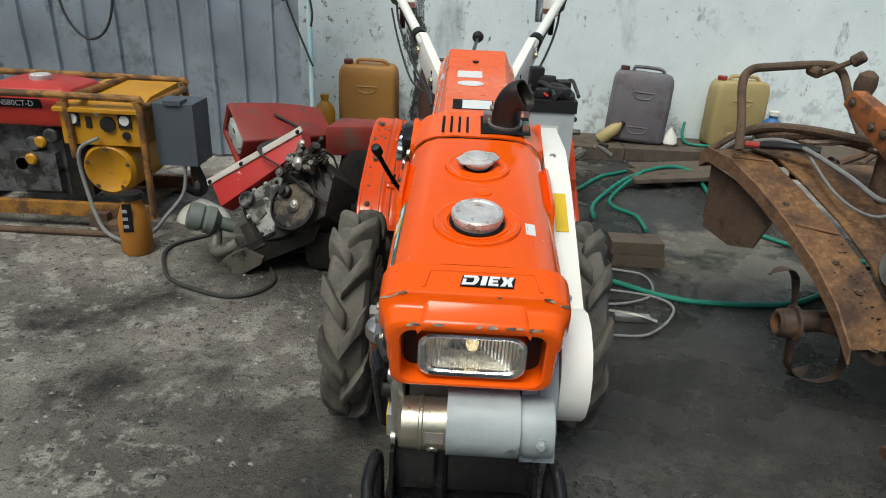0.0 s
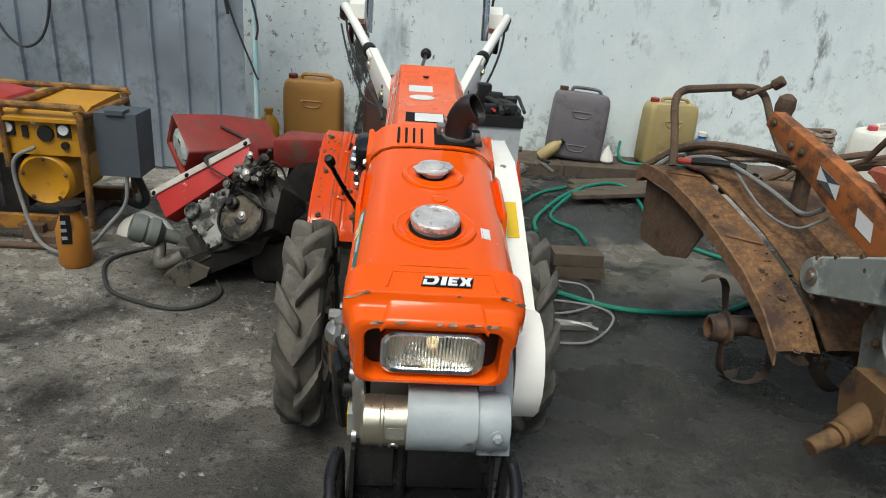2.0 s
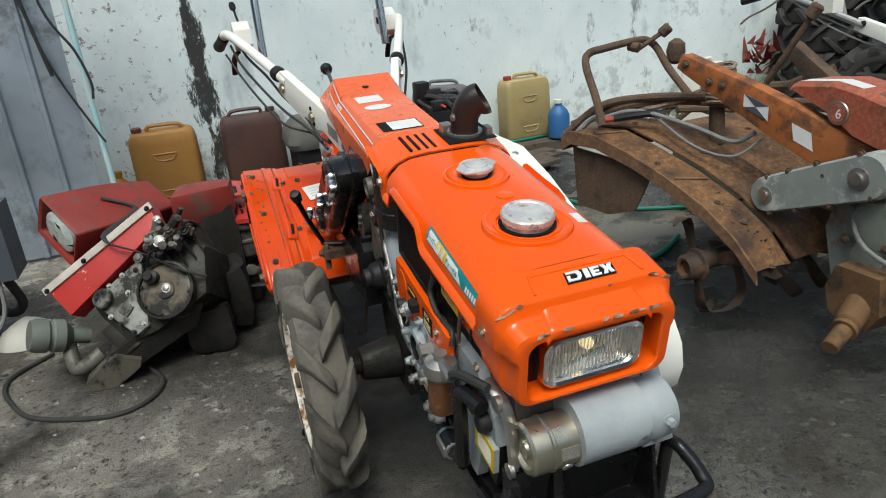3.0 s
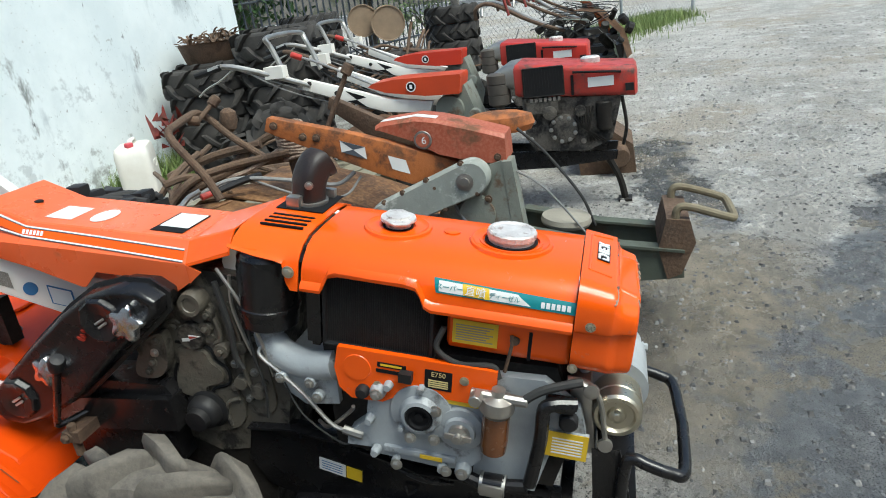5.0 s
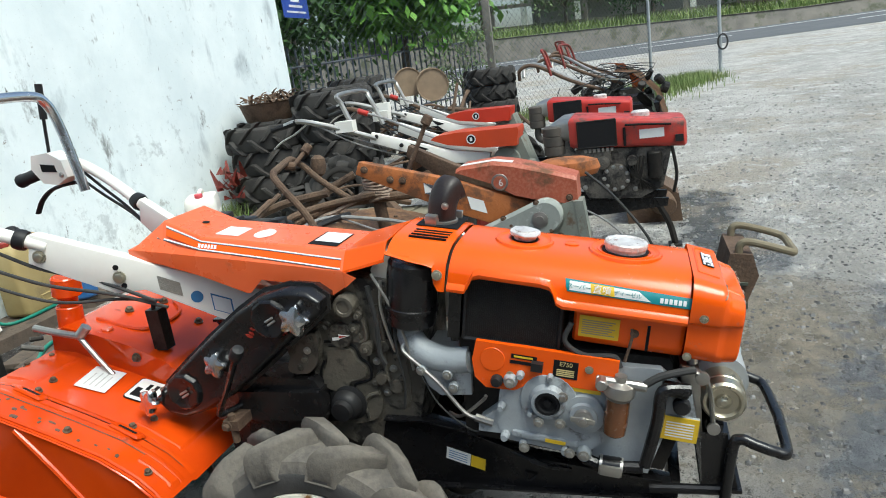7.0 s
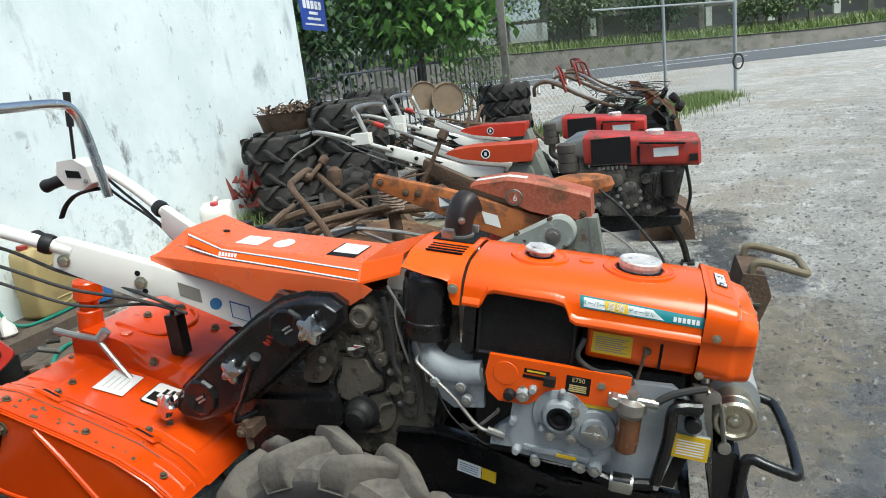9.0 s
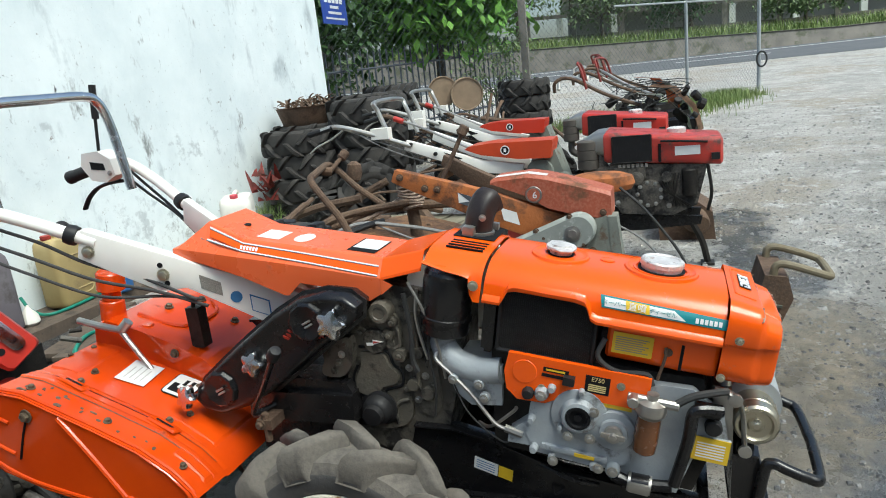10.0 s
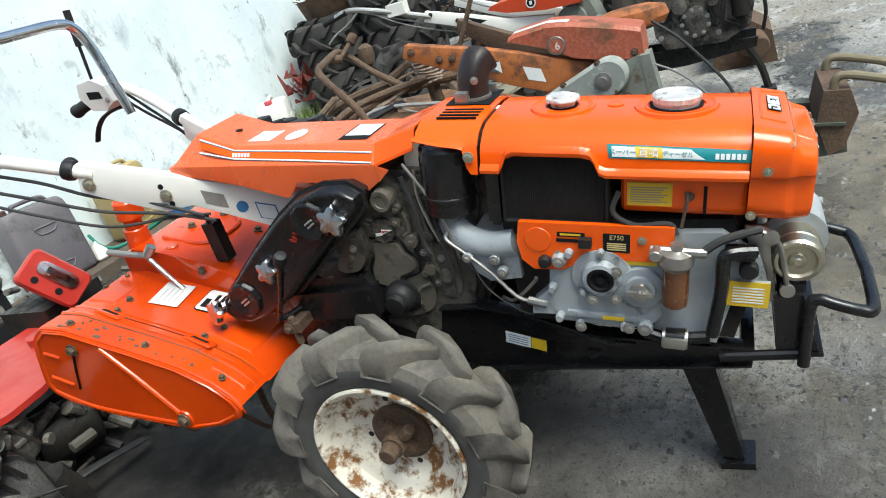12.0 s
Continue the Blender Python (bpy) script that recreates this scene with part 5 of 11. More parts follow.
bolt(bm, sc + Vector((0.118, -0.05, 0.0)), (0, -1, 0), 0.008, 0.01)
part("starter_gearbox", bm, M_GREYENG, starter, "grey cast starter gearbox")
bm = bmesh.new()
box(bm, -0.068, -0.038, -0.0008, 0.0008, -0.010, 0.010, 0, Matrix.Translation(sc + Vector((0, 0, -0.010))) @ Matrix.Rotation(radians(-5), 4, "X") @ Matrix.Translation((0, -0.0440, 0)))
part("data_label", bm, M_PLATE, starter, "small silver data label")
bm = bmesh.new()
box(bm, -0.10, -0.02, 3.868, 3.905, 0.48, 0.63, 0.004)
cyl(bm, (-0.06, 3.88, 0.63), (-0.06, 3.88, 0.655), 0.012, seg=14, bev=0.003)
part("starter_bracket", bm, M_STEEL, starter, "steel starter bracket")
bm = bmesh.new()
SCR = Matrix.Translation(sc + Vector((-0.055, 0, -0.010))) @ Matrix.Rotation(radians(35), 4, "X") @ axes((0, -0.0435, 0), (1, 0, 0), (0, -1, 0))
lathe(bm, [(0.0095, 0), (0.0095, 0.002), (0.008, 0.004), (0.001, 0.0045)], SCR, 16)
screw = part("screw_head", bm, M_STEEL, starter, "cross-headed steel screw")
bm = bmesh.new()
for a in (0.5, 0.5 + math.pi / 2):
    box(bm, -0.006, 0.006, -0.0012, 0.0012, 0.0042, 0.0050, 0, SCR @ Matrix.Rotation(a, 4, "Z"))
part("screw_cross", bm, M_INK, screw)
bm = bmesh.new()
tube(bm, [(-0.128, 3.905, 0.655), (-0.124, 3.868, 0.640), (-0.118, 3.852, 0.600), (-0.116, 3.848, 0.520)], 0.012, 8, 4, flat=0.4)
lathe(bm, [(0.014, 0), (0.014, 0.008), (0.007, 0.010), (0.001, 0.010)], axes((-0.128, 3.866, 0.633), (0, 1, 0), (-1, 0, 0)), 14)
lathe(bm, [(0.013, 0), (0.013, 0.008), (0.001, 0.009)], axes((-0.121, 3.848, 0.517), (0, 1, 0), (-1, 0, 0)), 14)
part("clamp_strap", bm, M_STEEL, starter, "bright steel clamping strap of the starter")

# engine body behind the visible castings
bm = bmesh.new()
prism(bm, [(0.33, -0.20), (-0.11, -0.18), (-0.16, -0.30), (-0.13, -0.44), (0.30, -0.44)], -0.110, 0.115, "x", 0.01)
part("engine_core", bm, M_OILY, tractor, "dark oily engine core", ME)

# belt guard on the far flank
bm = bmesh.new()
outline = []
for k in range(9):
    a = radians(60 + k * 25)
    outline.append((3.950 + 0.100 * math.cos(a), 0.620 + 0.100 * math.sin(a)))
outline += [(4.10, 0.58), (4.62, 0.70), (4.70, 0.76), (4.70, 0.86), (4.62, 0.895), (4.42, 0.890), (4.30, 0.850), (4.15, 0.780)]
prism(bm, outline, 0.152, 0.204, "x", 0.012, None, 3)
guard = part("belt_guard", bm, M_WHITE, tractor, "white sheet-metal belt guard")
bm = bmesh.new()
lathe(bm, [(0.125, 0), (0.13, 0.01), (0.13, 0.03), (0.11, 0.035)], axes((0.118, 3.96, 0.575), (0, 1, 0), (1, 0, 0)), 32)
part("flywheel_housing", bm, M_GREYENG, guard, "grey round flywheel housing")
bm = bmesh.new()
box(bm, 0.164, 0.190, -0.055, 0.055, 0.0006, 0.0018, 0, Matrix.Translation((0, 4.218, 0.8117)) @ Matrix.Rotation(radians(25), 4, "X"))
part("caution_label", bm, M_LABEL_Y, guard, "yellow caution sticker")
bm = bmesh.new()
for y, z in ((4.40, 0.876), (4.02, 0.716)):
    bm = bmesh.new()
    bolt(bm, (0.173, y, z), (0, -0.4, 1), 0.008, 0.008)
    part("guard_bolt", bm, M_STEEL, guard)

# chassis rails, bumper, stand
MR = ME @ Matrix.Translation((0, 0.0, 0.015))
bm = bmesh.new()
rail = [(0.500, -0.455), (0.40, -0.440), (0.30, -0.448), (0.142, -0.482), (-0.150, -0.478), (-0.168, -0.480), (-0.168, -0.522), (-0.069, -0.540), (0.20, -0.585), (0.401, -0.622), (0.46, -0.61), (0.51, -0.55)]
box(bm, -0.10, 0.10, -0.17, -0.145, -0.525, -0.478, 0.003, MR)
chassis = part("chassis", bm, M_BLACK, tractor, "glossy black pressed-steel chassis")
for x0 in (-0.098, 0.092):
    bm = bmesh.new()
    prism(bm, rail, x0, x0 + 0.006, "x", 0.002, MR)
    part("rail_web", bm, M_BLACK, chassis)
    bm = bmesh.new()
    prism(bm, rail[:5] + [(u, w - 0.006) for u, w in rail[4::-1]], x0 - 0.018, x0 + 0.022, "x", 0.002, MR)
    part("top_flange", bm, M_BLACK, chassis)
    bm = bmesh.new()
    prism(bm, rail[6:10] + [(u, w + 0.006) for u, w in rail[9:5:-1]], x0 - 0.016, x0 + 0.02, "x", 0.002, MR)
    part("bottom_flange", bm, M_BLACK, chassis)
bm = bmesh.new()
prism(bm, [(0.348, -0.508), (0.290, -0.517), (0.290, -0.547), (0.348, -0.538)], -0.1002, -0.0985, "x", 0, MR)
wl = part("white_label", bm, M_LABEL_W, chassis, "white printed oil chart label")
bm = bmesh.new()
for k in range(4):
    prism(bm, [(0.342, -0.514 - k * 0.006), (0.297, -0.521 - k * 0.006), (0.297, -0.5225 - k * 0.006), (0.342, -0.5155 - k * 0.006)], -0.1008, -0.1, "x", 0, MR)
part("print_line", bm, M_LABEL_B, wl)
bm = bmesh.new()
prism(bm, [(0.288, -0.518), (0.254, -0.523), (0.254, -0.552), (0.288, -0.547)], -0.1002, -0.0985, "x", 0, MR)
part("yellow_label", bm, M_LABEL_Y, chassis, "yellow caution label")
bm = bmesh.new()
tube(bm, [(-0.108, 0.20, -0.478), (-0.125, 0.12, -0.488), (-0.108, 0.06, -0.498)], 0.006, 8, 5)
tube(bm, [(-0.102, 0.16, -0.534), (-0.112, 0.15, -0.545), (-0.102, 0.135, -0.536)], 0.004, 6, 4)
part("tie_loop", bm, M_BLACK, chassis, "", MR)

bm = bmesh.new()
for s in (-1, 1):
    cyl(bm, (s * 0.122, 3.829, 0.382), (s * 0.150, 3.829, 0.382), 0.009, seg=10)
    tube(bm, [(s * 0.148, 3.834, 0.366), (s * 0.148, 3.815, 0.49), (s * 0.15, 3.80, 0.510), (s * 0.155, 3.775, 0.502), (s * 0.155, 3.740, 0.488), (s * 0.137, 3.716, 0.478), (0.0, 3.708, 0.476)], 0.0112, 12, 6)
bumper = part("bumper", bm, M_BLACK, tractor, "black bent-tube front bumper with worn paint")
bm = bmesh.new()
for s in (-1, 1):
    bm = bmesh.new()
    prism(bm, [(3.872, 0.508), (3.822, 0.506), (3.806, 0.382), (3.876, 0.386)], s * 0.125 - 0.0035, s * 0.125 + 0.0035, "x", 0.002)
    part("bracket_cheek", bm, M_BLACK, bumper, "black bracket cheek plate")
    bm = bmesh.new()
    tube(bm, [(s * 0.128, 3.98, 0.374), (s * 0.128, 3.90, 0.376), (s * 0.130, 3.82, 0.378)], 0.011, 10, 3)
    part("stay_tube", bm, M_BLACK, bumper)
bm = bmesh.new()
prism(bm, [(3.876, 0.386), (3.870, 0.386), (3.846, 0.507), (3.852, 0.507)], -0.122, 0.122, "x", 0.001)
box(bm, -0.135, 0.135, 3.798, 3.878, 0.374, 0.381, 0.002)
cyl(bm, (-0.04, 3.852, 0.38), (-0.04, 3.852, 0.56), 0.013, seg=10)
part("weight_bracket", bm, M_BLACK, bumper, "black front bracket plates")

bm = bmesh.new()
loft(bm, [[(x0 - 0.02, y0, z), (x0 + w - 0.02, y0, z), (x0 + w - 0.02, y0 + d, z + 0.01), (x0 - 0.02, y0 + d, z + 0.01)] for x0, w, y0, d, z in ((-0.03, 0.06, 4.005, 0.072, 0.325), (-0.028, 0.056, 3.985, 0.060, 0.17), (-0.025, 0.05, 3.968, 0.046, 0.02))])
box(bm, -0.055, 0.025, 3.945, 4.02, 0.0, 0.018, 0.003)
part("front_stand", bm, M_BLACK, tractor, "black steel front stand leg")

# gearbox castings
bm = bmesh.new()
prism(bm, [(4.44, 0.83), (4.62, 0.87), (4.78, 0.84), (4.80, 0.70), (4.78, 0.50), (4.66, 0.44), (4.50, 0.46), (4.46, 0.60)], -0.095, 0.10, "x", 0.015)
gear = part("gearbox", bm, M_GEARBOX, tractor, "oil-stained cast gearbox housing")
G = lambda y, z, x=-0.095: axes((x, y, z), (0, 1, 0), (-1, 0, 0))


def casting(name, pts, x0, x1, label, bev=0.004):
    """A flat casting with a rounded, wavy outline on the gearbox side."""
    bm = bmesh.new()
    ring = smooth_path([(0, y, z) for y, z in pts + pts[:1]], 4)[:-1]
    prism(bm, [(p.y, p.z) for p in ring], x0, x1, "x", bev)
    return part(name, bm, M_GEARBOX, gear, label)


casting("face_plate", [(4.69, 0.776), (4.64, 0.806), (4.594, 0.800), (4.575, 0.745), (4.590, 0.66), (4.578, 0.60), (4.570, 0.548), (4.600, 0.508), (4.679, 0.500), (4.745, 0.560), (4.735, 0.62), (4.713, 0.704)], -0.104, -0.09, "cast face plate of the gearbox")
lid = casting("gear_case_lid", [(4.681, 0.701), (4.650, 0.700), (4.625, 0.692), (4.615, 0.668), (4.596, 0.648), (4.600, 0.624), (4.638, 0.612), (4.650, 0.592), (4.678, 0.588), (4.705, 0.600), (4.705, 0.630), (4.689, 0.663)], -0.1135, -0.10, "wavy-edged cast gear case lid", 0.003)
casting("lug_plate", [(4.745, 0.727), (4.700, 0.742), (4.700, 0.689), (4.716, 0.656), (4.742, 0.640), (4.783, 0.645), (4.779, 0.675)], -0.128, -0.09, "bolted cast lug plate")
casting("clutch_casting", [(4.560, 0.827), (4.557, 0.731), (4.565, 0.601), (4.545, 0.541), (4.500, 0.56), (4.497, 0.659), (4.502, 0.757), (4.520, 0.839)], -0.100, -0.08, "ribbed clutch casting")
# dark groove that runs round the lid
bm = bmesh.new()
tube(bm, [(-0.1045, y, z) for y, z in ((4.690, 0.712), (4.645, 0.708), (4.615, 0.698), (4.606, 0.670), (4.586, 0.650), (4.590, 0.616), (4.630, 0.602), (4.640, 0.584), (4.680, 0.578), (4.714, 0.594), (4.715, 0.632), (4.699, 0.665))], 0.0035, 6, 4, True)
part("lid_groove", bm, M_INK, lid, "oily groove round the lid")
for y, z, r, h in ((4.643, 0.729, 0.031, 0.022), (4.616, 0.804, 0.027, 0.034), (4.593, 0.776, 0.013, 0.02), (4.655, 0.786, 0.030, 0.008), (4.584, 0.694, 0.017, 0.020), (4.607, 0.745, 0.015, 0.018), (4.607, 0.722, 0.013, 0.014), (4.560, 0.62, 0.015, 0.02), (4.540, 0.70, 0.014, 0.018), (4.525, 0.60, 0.017, 0.02)):
    bm = bmesh.new()
    lathe(bm, [(r, 0), (r * 0.98, h * 0.7), (r * 0.88, h), (r * 0.6, h), (r * 0.55, h - 0.003), (0.001, h - 0.003)] if h > 0.025 else [(r, 0), (r * 0.98, h * 0.8), (r * 0.9, h), (0.001, h)], G(y, z), 22)
    part("casting_boss", bm, M_GEARBOX, gear, "round cast boss")
for pts in ([(4.700, 0.752), (4.68, 0.760), (4.668, 0.752)], [(4.712, 0.744), (4.690, 0.752), (4.680, 0.742)], [(4.60, 0.768), (4.585, 0.762), (4.582, 0.72), (4.60, 0.708)], [(4.575, 0.58), (4.60, 0.572), (4.615, 0.55), (4.612, 0.515)], [(4.545, 0.80), (4.540, 0.72), (4.548, 0.64), (4.535, 0.58)]):
    bm = bmesh.new()
    tube(bm, [(-0.105, y, z) for y, z in pts], 0.005, 8, 5)
    part("casting_rib", bm, M_GEARBOX, gear)
for k, (y, z, x) in enumerate(((4.714, 0.728, -0.128), (4.726, 0.700, -0.128), (4.737, 0.678, -0.128), (4.752, 0.657, -0.128), (4.578, 0.608, -0.104), (4.569, 0.659, -0.100), (4.534, 0.758, -0.10), (4.518, 0.674, -0.10), (4.513, 0.616, -0.10), (4.555, 0.578, -0.10), (4.593, 0.776, -0.114), (4.584, 0.694, -0.114), (4.607, 0.745, -0.112), (4.53, 0.64, -0.10), (4.51, 0.72, -0.10), (4.525, 0.80, -0.10))):
    bm = bmesh.new()
    bolt(bm, (x, y, z), (-1, 0, 0), 0.0065, 0.007)
    part("gearbox_bolt", bm, M_STEEL if k % 4 == 1 else M_GEARBOX, gear)
for k, pts in enumerate(([(4.520, 0.86), (4.530, 0.80), (4.523, 0.74), (4.512, 0.69)], [(4.552, 0.85), (4.545, 0.76), (4.548, 0.69), (4.538, 0.66)], [(4.49, 0.84), (4.505, 0.72), (4.498, 0.62), (4.508, 0.55)], [(4.535, 0.88), (4.500, 0.80), (4.478, 0.72), (4.470, 0.65)])):
    bm = bmesh.new()
    tube(bm, [(-0.116 - 0.004 * k, y, z) for y, z in pts], (0.004, 0.006, 0.003, 0.0035)[k], 6, 5)
    part("control_rod", bm, M_STEEL if k in (0, 3) else M_CABLE, gear, "thin control rod")
bm = bmesh.new()
box(bm, -0.157, -0.052, 4.702, 4.990, 0.531, 0.606, 0.010)
part("side_housing", bm, M_BLACK, gear, "glossy black side housing")
bm = bmesh.new()
prism(bm, [(4.706, 0.604), (4.72, 0.628), (4.92, 0.643), (4.985, 0.604)], -0.138, -0.056, "x", 0.008)
part("housing_top", bm, M_BLACK, gear, "sloping top of the black housing")
bm = bmesh.new()
box(bm, -0.143, -0.054, 4.726, 4.976, 0.440, 0.533, 0.010)
part("housing_foot", bm, M_BLACK, gear, "lower half of the black housing")
bm = bmesh.new()
prism(bm, [(4.662, 0.7265), (4.645, 0.7275), (4.645, 0.7345), (4.618, 0.7305), (4.645, 0.7225), (4.645, 0.7205), (4.662, 0.7195)], -0.1182, -0.1168, "x")
arrow = part("arrow_mark", bm, M_LABEL_W, gear, "white arrow sticker")
bm = bmesh.new()
prism(bm, [(4.644, 0.7315), (4.624, 0.7298), (4.644, 0.7255)], -0.1188, -0.1181, "x")
part("arrow_head", bm, M_REDENG, arrow, "red arrow head")
bm = bmesh.new()
lathe(bm, [(0.046, 0), (0.047, 0.006), (0.038, 0.010), (0.036, 0.026), (0.030, 0.034), (0.026, 0.036), (0.024, 0.050), (0.001, 0.052)], aim((-0.104, 4.655, 0.556), (-0.19, 4.660, 0.550)), 24)
part("shaft_cap", bm, M_PLASTIC, gear, "black rubber shaft cap")
bm = bmesh.new()
prism(bm, [(4.50, 0.78), (4.50, 0.90), (4.53, 0.925), (4.56, 0.87), (4.55, 0.79)], -0.07, 0.11, "x", 0.01)
part("cream_housing", bm, M_WHITE, gear, "cream painted sheet housing")
bm = bmesh.new()
box(bm, -0.10, 0.10, 4.66, 4.98, 0.50, 0.60, 0.02)
box(bm, -0.15, -0.09, 4.74, 4.95, 0.545, 0.60, 0.008)
prism(bm, [(4.52, 0.48), (4.80, 0.50), (4.76, 0.22), (4.58, 0.22)], -0.09, 0.09, "x", 0.02)
part("transmission", bm, M_OILY, tractor, "dark oily transmission case")
bm = bmesh.new()
cyl(bm, (-0.33, 4.662, 0.305), (0.33, 4.662, 0.305), 0.026, seg=16)
for s in (-1, 1):
    cyl(bm, (s * 0.09, 4.662, 0.305), (s * 0.20, 4.662, 0.305), 0.062, 0.045, 20, 0.004)
part("axle", bm, M_OILY, tractor, "dark steel wheel axle")
# chain case with star knobs
CASE = [(4.860, 0.818), (4.960, 0.748), (5.060, 0.672), (5.115, 0.628), (5.128, 0.590), (5.100, 0.560), (5.050, 0.553), (4.985, 0.574), (4.905, 0.614), (4.830, 0.668), (4.750, 0.730), (4.680, 0.780), (4.640, 0.812), (4.636, 0.842), (4.665, 0.866), (4.720, 0.872), (4.785, 0.860)]


def case_ring(x, inset):
    c = Vector((4.87, 0.73))
    ring = []
    for k, p in enumerate(CASE):
        a, b_ = Vector(CASE[k - 1]), Vector(CASE[(k + 1) % len(CASE)])
        t = (b_ - a).normalized()
        n = Vector((t.y, -t.x))
        if n.dot(Vector(p) - c) < 0:
            n = -n
        q = Vector(p) - n * inset
        ring.append((x, q.x, q.y))
    return ring


bm = bmesh.new()
loft(bm, [case_ring(x, d) for x, d in ((-0.108, 0.004), (-0.146, 0.0), (-0.148, -0.008), (-0.154, -0.008), (-0.156, 0.0), (-0.184, 0.002), (-0.191, 0.007), (-0.193, 0.014), (-0.190, 0.022))])
case2 = part("chain_case", bm, M_BLACK, tractor, "glossy black pressed-steel chain case", crease=0.8)
for y, z, r in ((4.765, 0.806, 0.045), (5.040, 0.625, 0.045)):
    bm = bmesh.new()
    lathe(bm, [(r * 1.1, -0.002), (r, 0.009), (r * 0.92, 0.011), (r * 0.3, 0.004), (0.001, 0.004)], axes((-0.190, y, z), (0, 1, 0), (-1, 0, 0)), 10)
    disc = part("case_disc", bm, M_BLACK, case2, "pressed bearing disc", crease=0.2)
    bm = bmesh.new()
    tube(bm, [(-0.1995, y + 0.008, z - 0.004), (-0.1995, y - 0.012, z + 0.006)], 0.003, 6, 2)
    tube(bm, [(-0.1995, y + 0.003, z - 0.012), (-0.1995, y - 0.016, z - 0.002)], 0.003, 6, 2)
    part("worn_mark", bm, M_STEEL, disc, "bare worn marks")
bm = bmesh.new()
rnd = random.Random(12)
for k in range(16):
    y, z = rnd.choice(((4.750, 0.770), (4.785, 0.78), (4.81, 0.77), (4.72, 0.785), (5.04, 0.588), (5.07, 0.595)))
    y, z = y + rnd.gauss(0, 0.012), z + rnd.gauss(0, 0.010)
    L = 0.003 + rnd.random() * 0.007
    prism(bm, [(y, z), (y + L, z + L * 0.4), (y + L * 1.3, z + L), (y + L * 0.3, z + L * 0.8)], -0.1942, -0.1890, "x")
part("paint_chip", bm, surf("red_primer", (0.35, 0.03, 0.015), (0.25, 0.025, 0.015), 0.4, bump=0.02), case2, "chips showing red primer", kind="stuff")


def star_knob(p, out, r=0.033):
    bm = bmesh.new()
    m = Matrix.Translation(p) @ Vector(out).to_track_quat("Z", "Y").to_matrix().to_4x4()
    loops = []
    for h, f in ((0, 0.75), (0.006, 0.98), (0.016, 1.0), (0.022, 0.9), (0.024, 0.5)):
        loops.append([m @ Vector((r * f * (1 + 0.2 * math.cos(5 * TAU * k / 40)) / 1.2 * math.cos(TAU * k / 40), r * f * (1 + 0.2 * math.cos(5 * TAU * k / 40)) / 1.2 * math.sin(TAU * k / 40), h)) for k in range(40)])
    loft(bm, loops)
    cyl(bm, m @ Vector((0, 0, -0.03)), m @ Vector((0, 0, 0.004)), 0.009, seg=10)
    return part("star_knob", bm, M_CHROME, case2, "chromed five-lobed hand knob")


star_knob((-0.186, 4.702, 0.802), (-1, 0.0, 0.15), 0.038)
star_knob((-0.190, 4.925, 0.698), (-1, 0.1, 0.2), 0.033)
star_knob((-0.200, 5.130, 0.602), (-0.9, 0.3, 0.3), 0.034)
bm = bmesh.new()
tube(bm, [(-0.278, 4.812, 0.752), (-0.243, 4.880, 0.658), (-0.212, 4.936, 0.588), (-0.200, 4.938, 0.572), (-0.120, 4.905, 0.570)], 0.0075, 10, 4)
lever = part("shift_lever", bm, M_BLACK, tractor, "black bent lever with a rubber knob")
bm = bmesh.new()
lathe(bm, [(0.009, 0), (0.014, 0.006), (0.0155, 0.026), (0.012, 0.036), (0.001, 0.038)], aim((-0.273, 4.818, 0.748), (-0.284, 4.794, 0.778)), 16)
part("lever_knob", bm, M_PLASTIC, lever, "black rubber lever knob")
bm = bmesh.new()
box(bm, -0.215, -0.150, 4.895, 4.935, 0.535, 0.560, 0.003)
cyl(bm, (-0.205, 4.915, 0.500), (-0.205, 4.915, 0.575), 0.009, seg=10, bev=0.002)
bolt(bm, (-0.215, 4.925, 0.548), (-1, 0, 0), 0.009, 0.010)
part("lever_bracket", bm, M_RUST, lever, "rusty bracket with its bolts")

# gear cover: flat top, sloping striped band, upright skirt with cut-outs
GC = [(5.165, 0.968, 0.964, 0.945), (5.150, 0.976, 0.965, 0.943), (5.070, 1.024, 0.954, 0.921), (4.972, 0.978, 0.940, 0.889), (4.860, 0.962, 0.924, 0.843), (4.850, 0.9605, 0.9225, 0.843), (4.815, 0.955, 0.917, 0.874),
      (4.727, 0.942, 0.904, 0.861), (4.708, 0.939, 0.901, 0.829), (4.655, 0.931, 0.892, 0.821), (4.606, 0.923, 0.885, 0.848)]
gc_y = [g[0] for g in GC[::-1]]
gc_top = lambda y: float(np.interp(y, gc_y, [g[1] for g in GC[::-1]]))
gc_mid = lambda y: float(np.interp(y, gc_y, [g[2] for g in GC[::-1]]))
loops = []
for y, top, mid, bot in GC:
    ht = 0.085 if y < 5.1 else 0.078
    h = [(0.0, top), (0.05, top), (ht - 0.004, top), (ht, top - 0.002), (0.115, mid + 0.002), (0.117, mid), (0.1175, (mid + bot) / 2), (0.116, bot)]
    loops.append([(x, y, z) for x, z in [(-x, z) for x, z in h[:0:-1]] + h])
gcover = part("gear_cover", shell(loops, 0.003), M_FADED, tractor, "faded orange gear cover with sloping striped sides", crease=0.35)
bm = bmesh.new()
loft(bm, [[(x, y, z) for x, z in [(-x, z) for x, z in h[:0:-1]] + h] for y, h in ((4.606, [(0, 0.924), (0.082, 0.924), (0.087, 0.922), (0.117, 0.886), (0.118, 0.880)]), (4.500, [(0, 0.944), (0.090, 0.944), (0.096, 0.941), (0.128, 0.912), (0.130, 0.905)]))], False)
